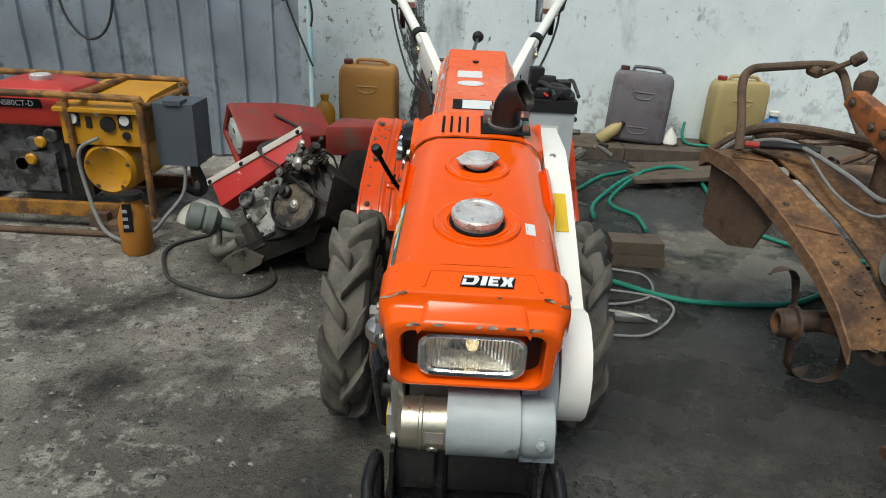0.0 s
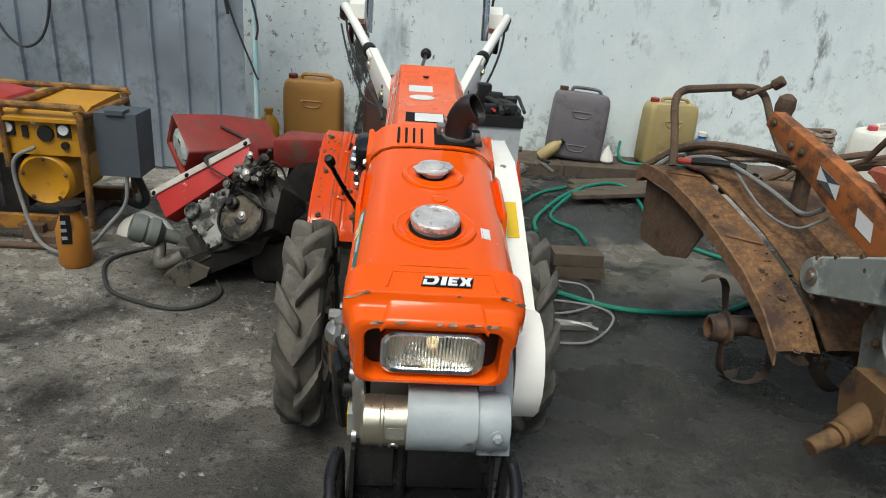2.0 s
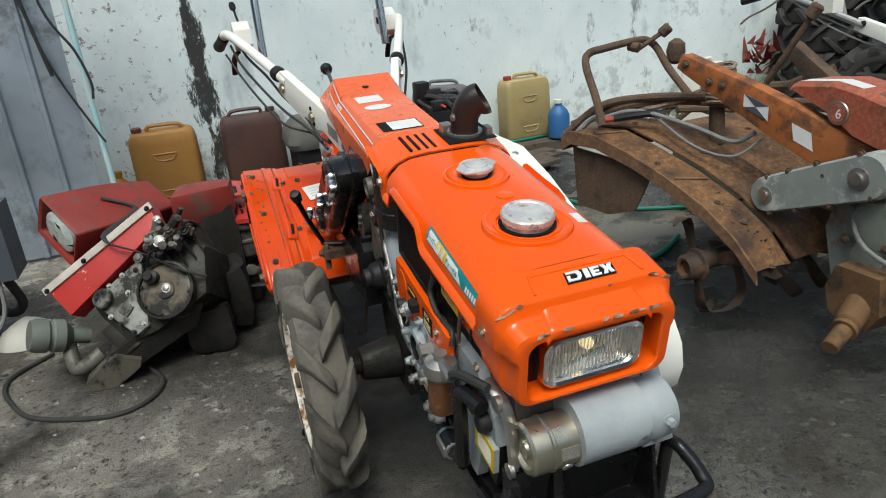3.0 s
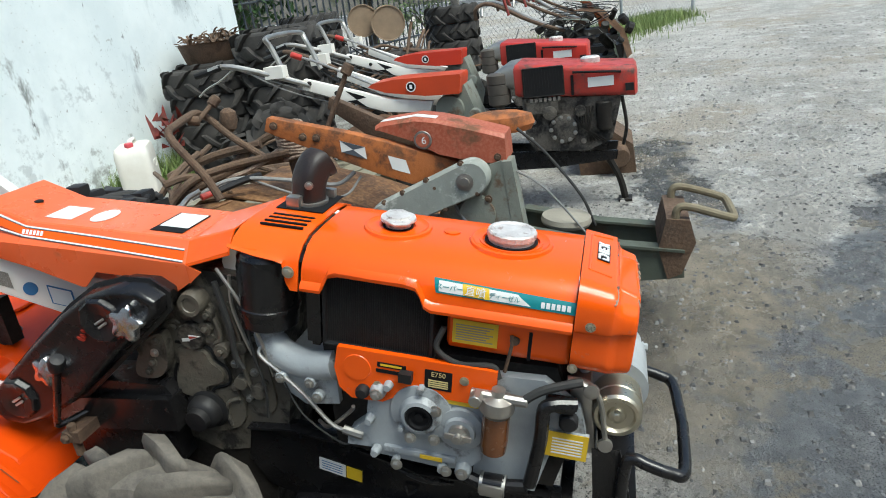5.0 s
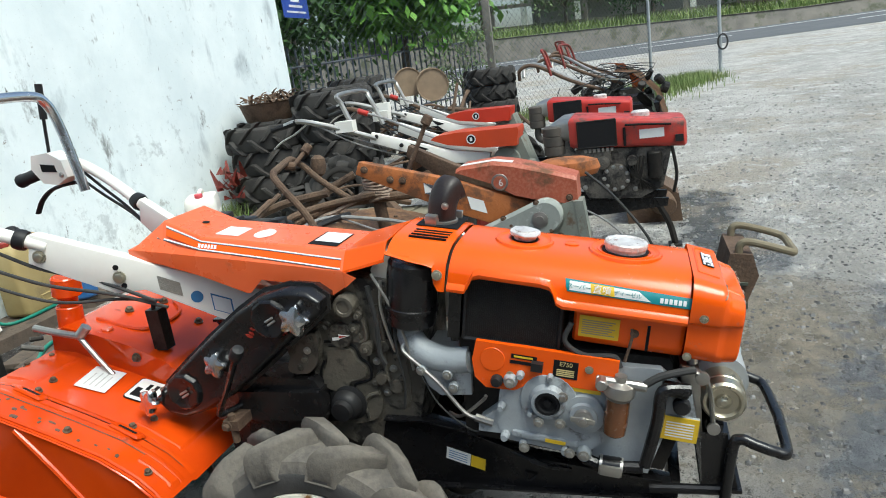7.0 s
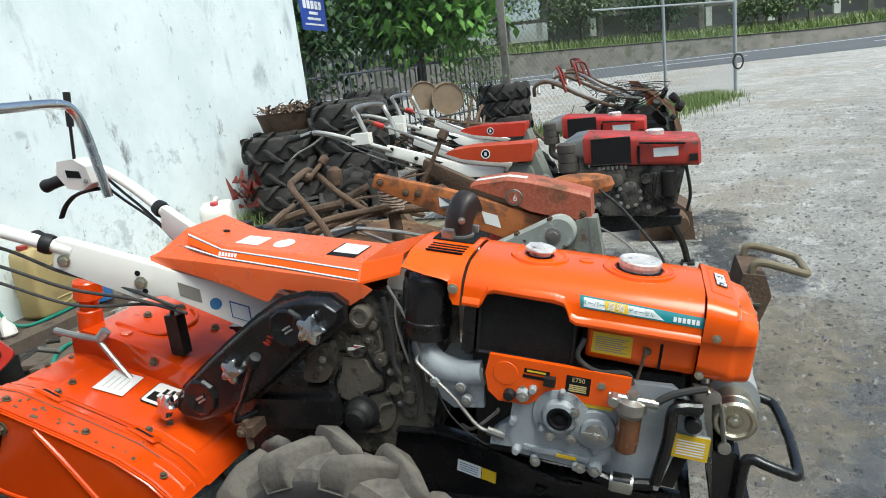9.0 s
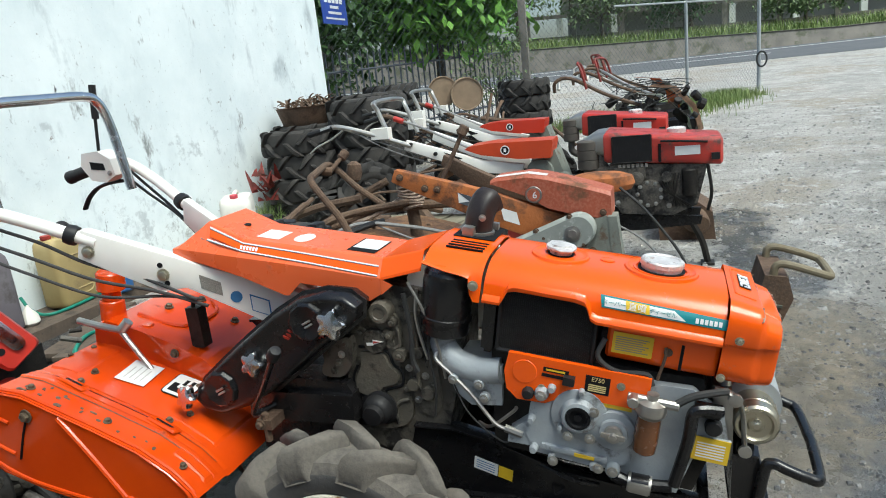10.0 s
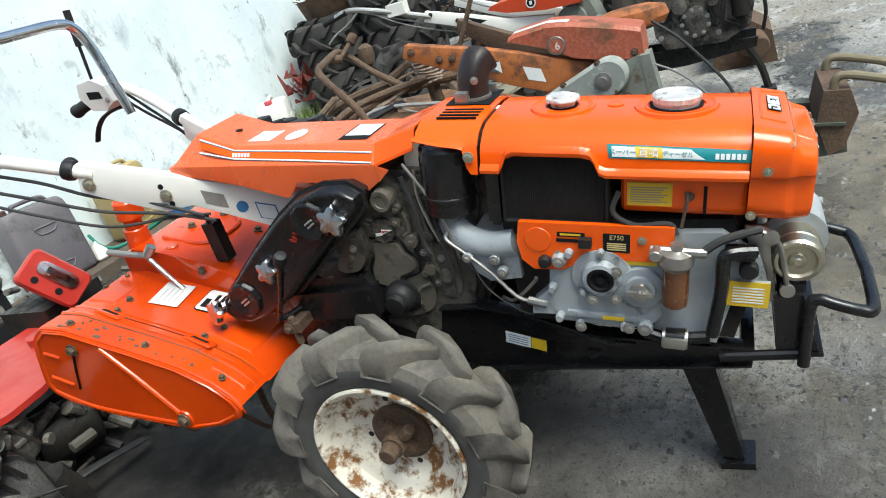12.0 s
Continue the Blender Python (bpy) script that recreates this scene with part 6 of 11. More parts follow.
bmesh.ops.recalc_face_normals(bm, faces=bm.faces)
bmesh.ops.solidify(bm, geom=bm.faces[:], thickness=0.003)
part("collar", bm, M_ORANGE, gcover, "orange flared collar towards the hood", crease=0.35)
for s in (-1, 1):
    bm = bmesh.new()
    prism(bm, [(4.606, 0.885), (4.576, 0.868), (4.606, 0.846)], s * 0.1175 - 0.0015, s * 0.1175 + 0.0015, "x")
    part("skirt_tip", bm, M_FADED, gcover)


def band_at(y, f, lift=0.0015):
    return (-0.085 - 0.031 * f - lift, y, gc_top(y) + (gc_mid(y) - gc_top(y)) * f + lift)


for f0, f1, f2, mat_ in ((0.10, 0.20, 0.40, M_LABEL_W), (0.42, 0.62, 0.88, M_LABEL_W)):
    for df, wd, m_ in ((0.0, 0.062, mat_), (0.062, 0.035, M_SLATE)):
        bm = bmesh.new()
        rows = []
        for y, fr in ((5.06 if f0 < 0.2 else 5.085, f0), (4.97, f1), (4.80, f1 + (f2 - f1) * 0.45), (4.612, f2)):
            rows.append([band_at(y, fr + df), band_at(y, fr + df + wd)])
        loft(bm, rows, False)
        part("pinstripe", bm, m_, gcover, "white pinstripe" if m_ is mat_ else "dark edge of the pinstripe")
bm = bmesh.new()
loft(bm, [[band_at(y, a, 0.0008), band_at(y, c, 0.0008)] for y, a, c in ((5.06, 0.16, 0.44), (4.97, 0.28, 0.62), (4.80, 0.37, 0.73), (4.612, 0.48, 0.88))], False)
part("bright_band", bm, M_ORANGE, gcover, "unfaded orange band between the pinstripes")
for k in range(6):
    bm = bmesh.new()
    y0 = 4.975 - k * 0.0085
    rows = [[band_at(y, 0.38, 0.0018), band_at(y, 0.58, 0.0018)] for y in (y0, y0 - 0.006)]
    loft(bm, rows, False)
    part("maker_bar", bm, M_LETTER, gcover, "small white maker's mark bar" if k == 0 else "")


def on_top(x, y, lift=0.0008):
    return axes((x, y, gc_top(y) + lift), (1, 0, 0), (0, -0.148, 1))


bm = bmesh.new()
prism(bm, [(-0.035, -0.032), (0.037, -0.030), (0.037, 0.032), (-0.035, 0.030)], 0, 0.0008, "z", 0, on_top(-0.022, 4.925))
part("sticker", bm, M_LABEL_W, gcover, "white paper label")
bm = bmesh.new()
lathe(bm, [(0.030, 0), (0.030, 0.0008)], on_top(-0.018, 4.842) @ Matrix.Diagonal((1.25, 0.75, 1, 1)), 28)
part("oval_sticker", bm, M_LABEL_W, gcover, "white oval label")
bm = bmesh.new()
prism(bm, [(-0.055, -0.036), (0.050, -0.036), (0.050, 0.036), (-0.055, 0.036)], 0, 0.0008, "z", 0, on_top(-0.008, 4.672))
ds = part("dark_sticker", bm, M_INK, gcover, "black and white instruction label")
bm = bmesh.new()
prism(bm, [(-0.030, -0.033), (0.047, -0.033), (0.047, 0.031), (-0.030, 0.031)], 0.0008, 0.0014, "z", 0, on_top(-0.008, 4.672))
part("label_face", bm, M_LABEL_W, ds)
bm = bmesh.new()
lathe(bm, [(0.010, 0), (0.009, 0.002), (0.001, 0.002)], on_top(-0.005, 5.012, 0.0), 16)
part("cover_hole", bm, M_INK, gcover)

# handlebars
for s in (-1, 1):
    sh = Matrix(((1, s * 0.35, 0, 0), (0, 1, 0, 0), (0, 0, 1, 0), (0, 0, 0, 1)))
    bm = bmesh.new()
    prof = [(5.355, 1.043), (5.375, 0.972), (5.30, 0.925), (5.20, 0.866), (5.135, 0.866), (4.97, 0.758), (4.85, 0.70), (4.82, 0.80), (4.90, 0.835), (5.10, 0.925)]
    x_at = -0.106 if s < 0 else 0.106
    xs0 = x_at - s * 0.35 * 5.07
    prism(bm, prof, xs0 - s * 0.030, xs0, "x", 0.004, sh)
    beam = part("handle_beam", bm, M_WHITE, tractor, "cream white pressed-steel handle beam")
    def on_beam(y, z, lift=0.0):
        return Vector((x_at + s * 0.35 * (y - 5.07) + s * lift, y, z))
    bm = bmesh.new()
    n = Vector((s, -0.35, 0))
    for y, z in ((5.345, 0.985), (5.183, 0.907)):
        bm = bmesh.new()
        bolt(bm, on_beam(y, z, 0.001), n, 0.011, 0.009)
        part("beam_bolt", bm, M_GOLDZINC, beam)
    bm = bmesh.new()
    for y, z in ((5.187, 0.932), (5.178, 0.884)):
        lathe(bm, [(0.007, 0), (0.007, 0.0012), (0.001, 0.0012)], Matrix.Translation(on_beam(y, z)) @ n.to_track_quat("Z", "Y").to_matrix().to_4x4(), 12)
    part("beam_hole", bm, M_INK, beam)
    if s < 0:
        bm = bmesh.new()
        q = [on_beam(5.100, 0.898, 0.0015), on_beam(5.052, 0.872, 0.0015), on_beam(5.052, 0.836, 0.0015), on_beam(5.100, 0.862, 0.0015)]
        bm.faces.new([bm.verts.new(p) for p in q])
        part("nameplate", bm, M_PLATE, beam, "engraved grey metal data plate")
        bm = bmesh.new()
        lathe(bm, [(0.015, 0), (0.015, 0.0015), (0.001, 0.0015)], Matrix.Translation(on_beam(5.022, 0.830)) @ n.to_track_quat("Z", "Y").to_matrix().to_4x4(), 24)
        part("round_label", bm, M_LABEL_B, beam, "round blue label")
        bm = bmesh.new()
        q = [on_beam(4.990, 0.834, 0.0012), on_beam(4.945, 0.812, 0.0012), on_beam(4.945, 0.768, 0.0012), on_beam(4.990, 0.790, 0.0012)]
        bm.faces.new([bm.verts.new(p) for p in q])
        part("outline_label", bm, M_LABEL_B, beam, "white label with a blue outline")
        bm = bmesh.new()
        q = [on_beam(4.987, 0.829, 0.002), on_beam(4.948, 0.810, 0.002), on_beam(4.948, 0.772, 0.002), on_beam(4.987, 0.791, 0.002)]
        bm.faces.new([bm.verts.new(p) for p in q])
        part("label_face", bm, M_LABEL_W, beam)
    # tube, clamp, grip and levers
    bm = bmesh.new()
    tip = [(s * 0.185, 5.33, 1.005), (s * 0.262, 5.52, 1.098), (s * 0.312, 5.66, 1.150), (s * 0.328, 5.74, 1.158), (s * 0.334, 5.79, 1.150)]
    tube(bm, tip, 0.0165, 12, 5)
    htube = part("handle_tube", bm, M_WHITE, tractor, "white painted handlebar tube")
    bm = bmesh.new()
    lathe(bm, [(0.024, -0.012), (0.026, 0), (0.024, 0.014)], aim((s * 0.205, 5.38, 1.030), (s * 0.262, 5.52, 1.098)), 16)
    part("rubber_collar", bm, M_PLASTIC, htube, "black rubber collar")
    bm = bmesh.new()
    m_ = aim((s * 0.332, 5.775, 1.150), (s * 0.350, 5.975, 1.108))
    lathe(bm, [(0.018, 0.0), (0.021, 0.004)] + [(0.0195 if k % 2 else 0.0208, 0.012 + 0.007 * k) for k in range(22)] + [(0.023, 0.175), (0.023, 0.188), (0.016, 0.194), (0.001, 0.195)], m_, 16)
    part("grip", bm, M_PLASTIC, htube, "black ribbed rubber grip")
    bm = bmesh.new()
    tube(bm, [(s * 0.30, 5.68, 1.095), (s * 0.30, 5.74, 1.090), (s * 0.305, 5.80, 1.075), (s * 0.31, 5.85, 1.045), (s * 0.312, 5.885, 1.005)], 0.011, 8, 5, flat=0.55)
    part("brake_lever", bm, M_PLASTIC, htube, "black curved clutch lever")
    bm = bmesh.new()
    prism(bm, [(5.655, 1.120), (5.665, 1.172), (5.71, 1.200), (5.775, 1.196), (5.788, 1.155), (5.755, 1.108), (5.70, 1.098)], min(s * 0.245, s * 0.303), max(s * 0.245, s * 0.303), "x", 0.010, None, 3)
    sw = part("switch_box", bm, M_WHITE, htube, "cream switch housing")
    bm = bmesh.new()
    xf = min(s * 0.245, s * 0.303)
    prism(bm, [(5.690, 1.138), (5.694, 1.160), (5.748, 1.168), (5.746, 1.144)], xf - 0.0012, xf + 0.001, "x")
    part("switch_label", bm, M_INK, sw, "dark printed label")
    bm = bmesh.new()
    bolt(bm, (xf, 5.675, 1.128), (-1, 0, 0), 0.006, 0.006)
    part("housing_screw", bm, M_STEEL, sw)
    if s < 0:
        bm = bmesh.new()
        tube(bm, [(-0.275, 5.73, 1.19), (-0.285, 5.73, 1.245)], 0.004, 8, 1)
        lathe(bm, [(0.006, 0.0), (0.011, 0.006), (0.012, 0.02), (0.007, 0.03), (0.001, 0.031)], aim((-0.285, 5.73, 1.238), (-0.29, 5.73, 1.28)), 14)
        part("throttle_lever", bm, M_PLASTIC, sw, "short black-knobbed lever")
    bm = bmesh.new()
    tube(bm, [(s * 0.30, 5.67, 1.15), (s * 0.28, 5.58, 1.085), (s * 0.235, 5.46, 1.02), (s * 0.20, 5.36, 0.955), (s * 0.16, 5.24, 0.905), (s * 0.14, 5.10, 0.84)], 0.0045, 8, 6)
    tube(bm, [(s * 0.32, 5.70, 1.12), (s * 0.30, 5.60, 1.055), (s * 0.26, 5.46, 0.985), (s * 0.21, 5.34, 0.915), (s * 0.16, 5.20, 0.868), (s * 0.13, 5.08, 0.82)], 0.0045, 8, 6)
    if s < 0:
        tube(bm, [(s * 0.34, 5.72, 1.09), (s * 0.31, 5.60, 1.02), (s * 0.27, 5.46, 0.945), (s * 0.22, 5.32, 0.875), (s * 0.15, 5.20, 0.852), (s * 0.12, 5.10, 0.835)], 0.004, 8, 6)
    part("control_cable", bm, M_CABLE, htube, "black sheathed control cables")

bm = bmesh.new()
tube(bm, [(-0.222, 5.585, 1.075), (-0.220, 5.60, 1.20), (-0.216, 5.61, 1.29), (-0.196, 5.615, 1.345), (-0.15, 5.62, 1.365), (0.0, 5.62, 1.368), (0.15, 5.62, 1.368), (0.198, 5.615, 1.348), (0.220, 5.61, 1.29), (0.226, 5.60, 1.20), (0.228, 5.585, 1.075)], 0.0145, 14, 5)
part("loop_handle", bm, M_CHROME, tractor, "chromed loop handle over the handlebars")
bm = bmesh.new()
tube(bm, [(0.262, 5.72, 1.185), (0.268, 5.705, 1.32)], 0.005, 8)
tube(bm, [(0.267, 5.706, 1.30), (0.272, 5.695, 1.405)], 0.011, 10)
part("throttle_stick", bm, M_PLASTIC, tractor, "black upright throttle stick")
bm = bmesh.new()
tube(bm, [(-0.05, 5.10, 0.90), (-0.03, 5.30, 0.93), (0.005, 5.64, 1.000)], 0.007, 8, 4)
gl = part("gear_lever", bm, M_BLACK, tractor, "black gear lever with ball knob")
bm = bmesh.new()
lathe(bm, [(0.004, -0.02), (0.014, -0.017), (0.021, -0.008), (0.0225, 0.003), (0.018, 0.015), (0.009, 0.021), (0.001, 0.0225)], aim((0.006, 5.655, 1.004), (0.02, 5.74, 1.02)), 18)
part("ball_knob", bm, M_PLASTIC, gl, "black ball knob")

# rotary tiller cover behind the wheels
DECK = [(5.010, 0.440), (5.022, 0.465), (5.066, 0.508), (5.147, 0.558), (5.274, 0.608), (5.380, 0.646), (5.478, 0.681), (5.555, 0.690), (5.600, 0.665), (5.630, 0.615)]
XN, XR = -0.372, 0.37


def deck(x, y):
    """Height of the tiller cover: a shallow lip along the near edge."""
    z = float(np.interp(y, [p[0] for p in DECK], [p[1] for p in DECK]))
    return z + float(np.interp(x, [XN, -0.30, -0.27, -0.262, XR - 0.08, XR], [0.002, -0.002, -0.003, -0.010, -0.010, 0.0]))


def on_deck(x, y, lift=0.0):
    dx, dy = (deck(x + 0.01, y) - deck(x - 0.01, y)) / 0.02, (deck(x, y + 0.02) - deck(x, y - 0.02)) / 0.04
    return axes((x, y, deck(x, y) + lift), (1, 0, dx), (-dx, -dy, 1))


ys_ = [5.010, 5.016, 5.030, 5.066, 5.105, 5.147, 5.21, 5.274, 5.33, 5.38, 5.43, 5.478, 5.52, 5.555, 5.580, 5.600, 5.618, 5.630]
xs_ = [XN + 0.004, -0.34, -0.30, -0.272, -0.262, -0.18, -0.06, 0.1, XR - 0.08, XR - 0.004]
loops = [[(XN, y, deck(XN, y) - 0.022), (XN, y, deck(XN, y) - 0.004)] + [(x, y, deck(x, y)) for x in xs_] + [(XR, y, deck(XR, y) - 0.004), (XR, y, deck(XR, y) - 0.022)] for y in ys_]
cover = part("tiller_cover", shell(loops, 0.004), M_ORANGE2, tractor, "orange rotary tiller cover with worn edges", crease=0.5)
side_prof = [(y, z - 0.006) for y, z in DECK] + [(5.662, 0.520), (5.648, 0.482), (5.605, 0.455), (5.471, 0.416), (5.264, 0.380), (5.191, 0.372), (5.086, 0.388), (5.020, 0.414)]
bm = bmesh.new()
prism(bm, side_prof, XR, XR + 0.005, "x", 0.002)
part("side_panel", bm, M_ORANGE2, cover, "orange end plate")
bm = bmesh.new()
prism(bm, side_prof, XN - 0.005, XN, "x", 0.002)
sidep = part("side_panel", bm, M_ORANGE2, cover, "orange end plate with pressed ribs")
for pts, r in (([(5.372, 0.622), (5.300, 0.535), (5.212, 0.418)], 0.008), ([(5.590, 0.615), (5.540, 0.598)], 0.006), ([(5.615, 0.540), (5.545, 0.512)], 0.006), ([(5.635, 0.492), (5.560, 0.456), (5.471, 0.430), (5.260, 0.394), (5.20, 0.386)], 0.006)):
    bm = bmesh.new()
    tube(bm, [(XN - 0.004, y, z) for y, z in pts], r, 8, 4)
    part("pressed_rib", bm, M_ORANGE2, sidep)
bm = bmesh.new()
loft(bm, [[(XN - d, y, z) for y, z in [(p[0] + (5.33 - p[0]) * f, p[1] + (0.53 - p[1]) * f) for p in side_prof]] for d, f in ((0.004, 0.02), (0.0085, 0.035), (0.0085, 0.055), (0.004, 0.07))], True, (False, False))
part("rolled_edge", bm, M_ORANGE2, sidep, "raised bead round the end plate", crease=0.9)
bm = bmesh.new()
lathe(bm, [(0.026, 0), (0.024, 0.005), (0.001, 0.005)], axes((XN - 0.005, 5.207, 0.405), (0, 1, 0), (-1, 0, 0)), 20)
part("hinge_boss", bm, M_ORANGE2, sidep)
bm = bmesh.new()
tube(bm, [(XN - 0.0055, 5.470, 0.622), (XN - 0.0055, 5.498, 0.570), (XN - 0.0055, 5.530, 0.500)], 0.0055, 6, 5, flat=0.4)
part("adjust_slot", bm, M_INK, sidep, "dark curved adjusting slot")
for p, r in (((XN - 0.008, 5.468, 0.624), 0.012), ((XN - 0.010, 5.207, 0.405), 0.013)):
    bm = bmesh.new()
    bolt(bm, p, (-1, 0, 0), r, 0.012)
    part("plate_bolt", bm, M_DULLZINC, sidep, "large steel bolt")
for x, y in ((-0.345, 5.474), (-0.342, 5.258), (-0.248, 5.425), (-0.196, 5.430), (-0.345, 5.060), (-0.245, 5.170), (-0.195, 5.150), (-0.10, 5.525), (-0.16, 5.545), (-0.09, 5.20)):
    bm = bmesh.new()
    bolt(bm, on_deck(x, y, 0.0) @ Vector((0, 0, 0)), (0, -0.3, 1), 0.0072, 0.009)
    part("cover_bolt", bm, M_DULLZINC, cover, "dull zinc bolt on the cover")
for x, y in ((-0.268, 5.425), (-0.268, 5.165)):
    bm = bmesh.new()
    prism(bm, [(-0.004, -0.026), (0.004, -0.026), (0.004, 0.026), (-0.004, 0.026)], 0.0042, 0.0050, "z", 0, on_deck(x, y))
    slot = part("vent_slot", bm, M_INK, cover, "dark slot in the cover")
    bm = bmesh.new()
    loft(bm, [[on_deck(x, y) @ Vector((a, b_, h)) for a, b_ in rrect(hx, -hy, hy, 0.006, 4)] for hx, hy, h in ((0.017, 0.046, 0.0), (0.013, 0.040, 0.005), (0.006, 0.030, 0.005), (0.005, 0.029, 0.002))], True, (False, False))
    part("slot_rim", bm, M_ORANGE2, slot)
for x in (-0.262, -0.300):
    bm = bmesh.new()
    loft(bm, [[(x - 0.005, y, deck(x - 0.005, y) + 0.0005), (x - 0.002, y, deck(x, y) + 0.0042), (x + 0.003, y, deck(x, y) + 0.0042), (x + 0.012, y, deck(x + 0.012, y) + 0.0008)] for y in ys_[1:14]], False)
    part("cover_seam", bm, M_ORANGE2, cover, "overlapping sheet seam", crease=0.25)
    bm = bmesh.new()
    loft(bm, [[(x - 0.0075, y, deck(x - 0.0075, y) + 0.0012), (x - 0.0045, y, deck(x - 0.0045, y) + 0.0014)] for y in ys_[2:14]], False)
    part("seam_dirt", bm, M_RUST, cover, "dark dirt along the seam")
for x0, x1, y0, y1 in ((-0.335, -0.30, 5.02, 5.09), (-0.235, -0.075, 5.06, 5.17), (-0.23, -0.075, 5.455, 5.54)):
    bm = bmesh.new()
    rows = []
    for y, h in ((y0 - 0.006, -0.001), (y0, 0.0045), ((y0 + y1) / 2, 0.0045), (y1, 0.0045), (y1 + 0.006, -0.001)):
        rows.append([(x0, y, deck(x0, y) - 0.001), (x0 + 0.006, y, deck(x0, y) + h), (x1 - 0.006, y, deck(x1, y) + h), (x1, y, deck(x1, y) - 0.001)])
    loft(bm, rows, False)
    part("pressed_panel", bm, M_ORANGE2, cover, "shallow raised panel pressed in the sheet", crease=0.3)
bm = bmesh.new()
prism(bm, [(-0.050, -0.042), (0.050, -0.042), (0.050, 0.042), (-0.050, 0.042)], 0.0042, 0.0052, "z", 0, on_deck(-0.135, 5.345) @ Matrix.Rotation(0.15, 4, "Z"))
lb = part("label", bm, M_LABEL_W, cover, "white paper label on the cover")
bm = bmesh.new()
for k in range(4):
    box(bm, -0.036, 0.020 + 0.006 * (k % 3), 0.022 - k * 0.015, 0.025 - k * 0.015, 0.0052, 0.0058, 0, on_deck(-0.135, 5.345) @ Matrix.Rotation(0.15, 4, "Z"))
part("print_line", bm, M_FAINT, lb)
LB = on_deck(-0.115, 5.228) @ Matrix.Rotation(0.1, 4, "Z")
bm = bmesh.new()
loft(bm, [[LB @ Vector((x, y, h)) for x, y in rrect(0.048, -0.040, 0.040, 0.010, 4)] for h in (0.003, 0.0045)])
lb = part("label", bm, M_INK, cover, "safety label with black border and print")
bm = bmesh.new()
loft(bm, [[LB @ Vector((x, y, h)) for x, y in rrect(0.045, -0.037, 0.037, 0.008, 4)] for h in (0.004, 0.0053)])
part("label_face", bm, M_LABEL_W, lb)
bm = bmesh.new()
for x0, y0, x1, y1 in ((-0.034, 0.012, 0.004, 0.028), (-0.034, -0.026, -0.014, 0.014), (0.0, -0.022, 0.030, -0.012), (0.002, -0.004, 0.028, 0.006)):
    prism(bm, [(x0, y0), (x1, y0), (x1, y1), (x0, y1)], 0.0053, 0.0060, "z", 0, LB)
part("print_mark", bm, M_INK, lb)
bm = bmesh.new()
rnd = random.Random(8)
for k in range(22):
    y, x = 5.50 - rnd.random() ** 1.3 * 0.40, XN + 0.010 + rnd.random() ** 2 * 0.05
    fr = on_deck(x, y)
    L, W = 0.003 + rnd.random() * 0.010, 0.0015 + rnd.random() * 0.003
    prism(bm, [(-W, -L), (W, -L * 0.7), (W * 1.3, L * 0.5), (0, L), (-W * 1.2, L * 0.4)], -0.002, 0.0012, "z", 0, fr)
part("paint_chip", bm, M_RUST, cover, "scraped bare patches along the edge", kind="stuff")

# hitch column, depth screw and linkage on the cover
bm = bmesh.new()
prism(bm, [(5.555, 0.670), (5.15, 0.545), (5.15, 0.600), (5.19, 0.640), (5.30, 0.690), (5.40, 0.722), (5.50, 0.745), (5.545, 0.735)], -0.062, 0.365, "x", 0.007)
col = part("hitch_bracket", bm, M_ORANGE2, tractor, "raised orange rear deck over the tiller")
bm = bmesh.new()
tube(bm, [(0.02, 5.46, 0.737), (0.02, 5.34, 0.706), (0.06, 5.30, 0.696), (0.16, 5.30, 0.696), (0.22, 5.36, 0.712)], 0.006, 6, 4)
part("pressed_rib", bm, M_ORANGE2, col)
for x, y, z in ((0.10, 5.42, 0.729), (0.20, 5.38, 0.717), (0.03, 5.25, 0.668), (0.16, 5.24, 0.664), (-0.062, 5.28, 0.655)):
    bm = bmesh.new()
    bolt(bm, (x, y, z), (0, -0.3, 1) if x > -0.05 else (-1, 0, 0), 0.009, 0.011)
    part("deck_bolt", bm, M_DULLZINC, col)
bm = bmesh.new()
cyl(bm, (0.0, 5.545, 0.66), (0.0, 5.525, 0.79), 0.036, 0.034, 20, 0.003)
cyl(bm, (0.0, 5.525, 0.79), (0.0, 5.518, 0.83), 0.026, 0.026, 16, 0.002)
cyl(bm, (0.0, 5.518, 0.82), (0.0, 5.51, 0.875), 0.040, 0.038, 20, 0.004)
part("depth_column", bm, M_ORANGE2, col, "orange depth adjusting column")
bm = bmesh.new()
cyl(bm, (-0.02, 5.40, 0.68), (-0.02, 5.395, 0.725), 0.018, 0.017, 14, 0.003)
part("spacer", bm, M_ORANGE2, col, "short orange spacer tube")
bm = bmesh.new()
tube(bm, [(-0.06, 5.60, 0.745), (-0.075, 5.52, 0.738), (-0.085, 5.42, 0.728)], 0.010, 10, 3)
tube(bm, [(-0.085, 5.43, 0.728), (-0.095, 5.38, 0.675), (-0.10, 5.335, 0.622)], 0.0075, 8, 3)
cyl(bm, (-0.085, 5.425, 0.73), (-0.075, 5.405, 0.752), 0.014, seg=12)
part("link_rod", bm, M_STEEL, col, "grey steel linkage rods")
bm = bmesh.new()
box(bm, -0.03, 0.005, 5.205, 5.245, 0.66, 0.775, 0.004)
tube(bm, [(-0.02, 5.225, 0.77), (-0.02, 5.22, 0.80)], 0.006, 6)
part("latch_post", bm, M_OILY, col, "dark oily latch post")

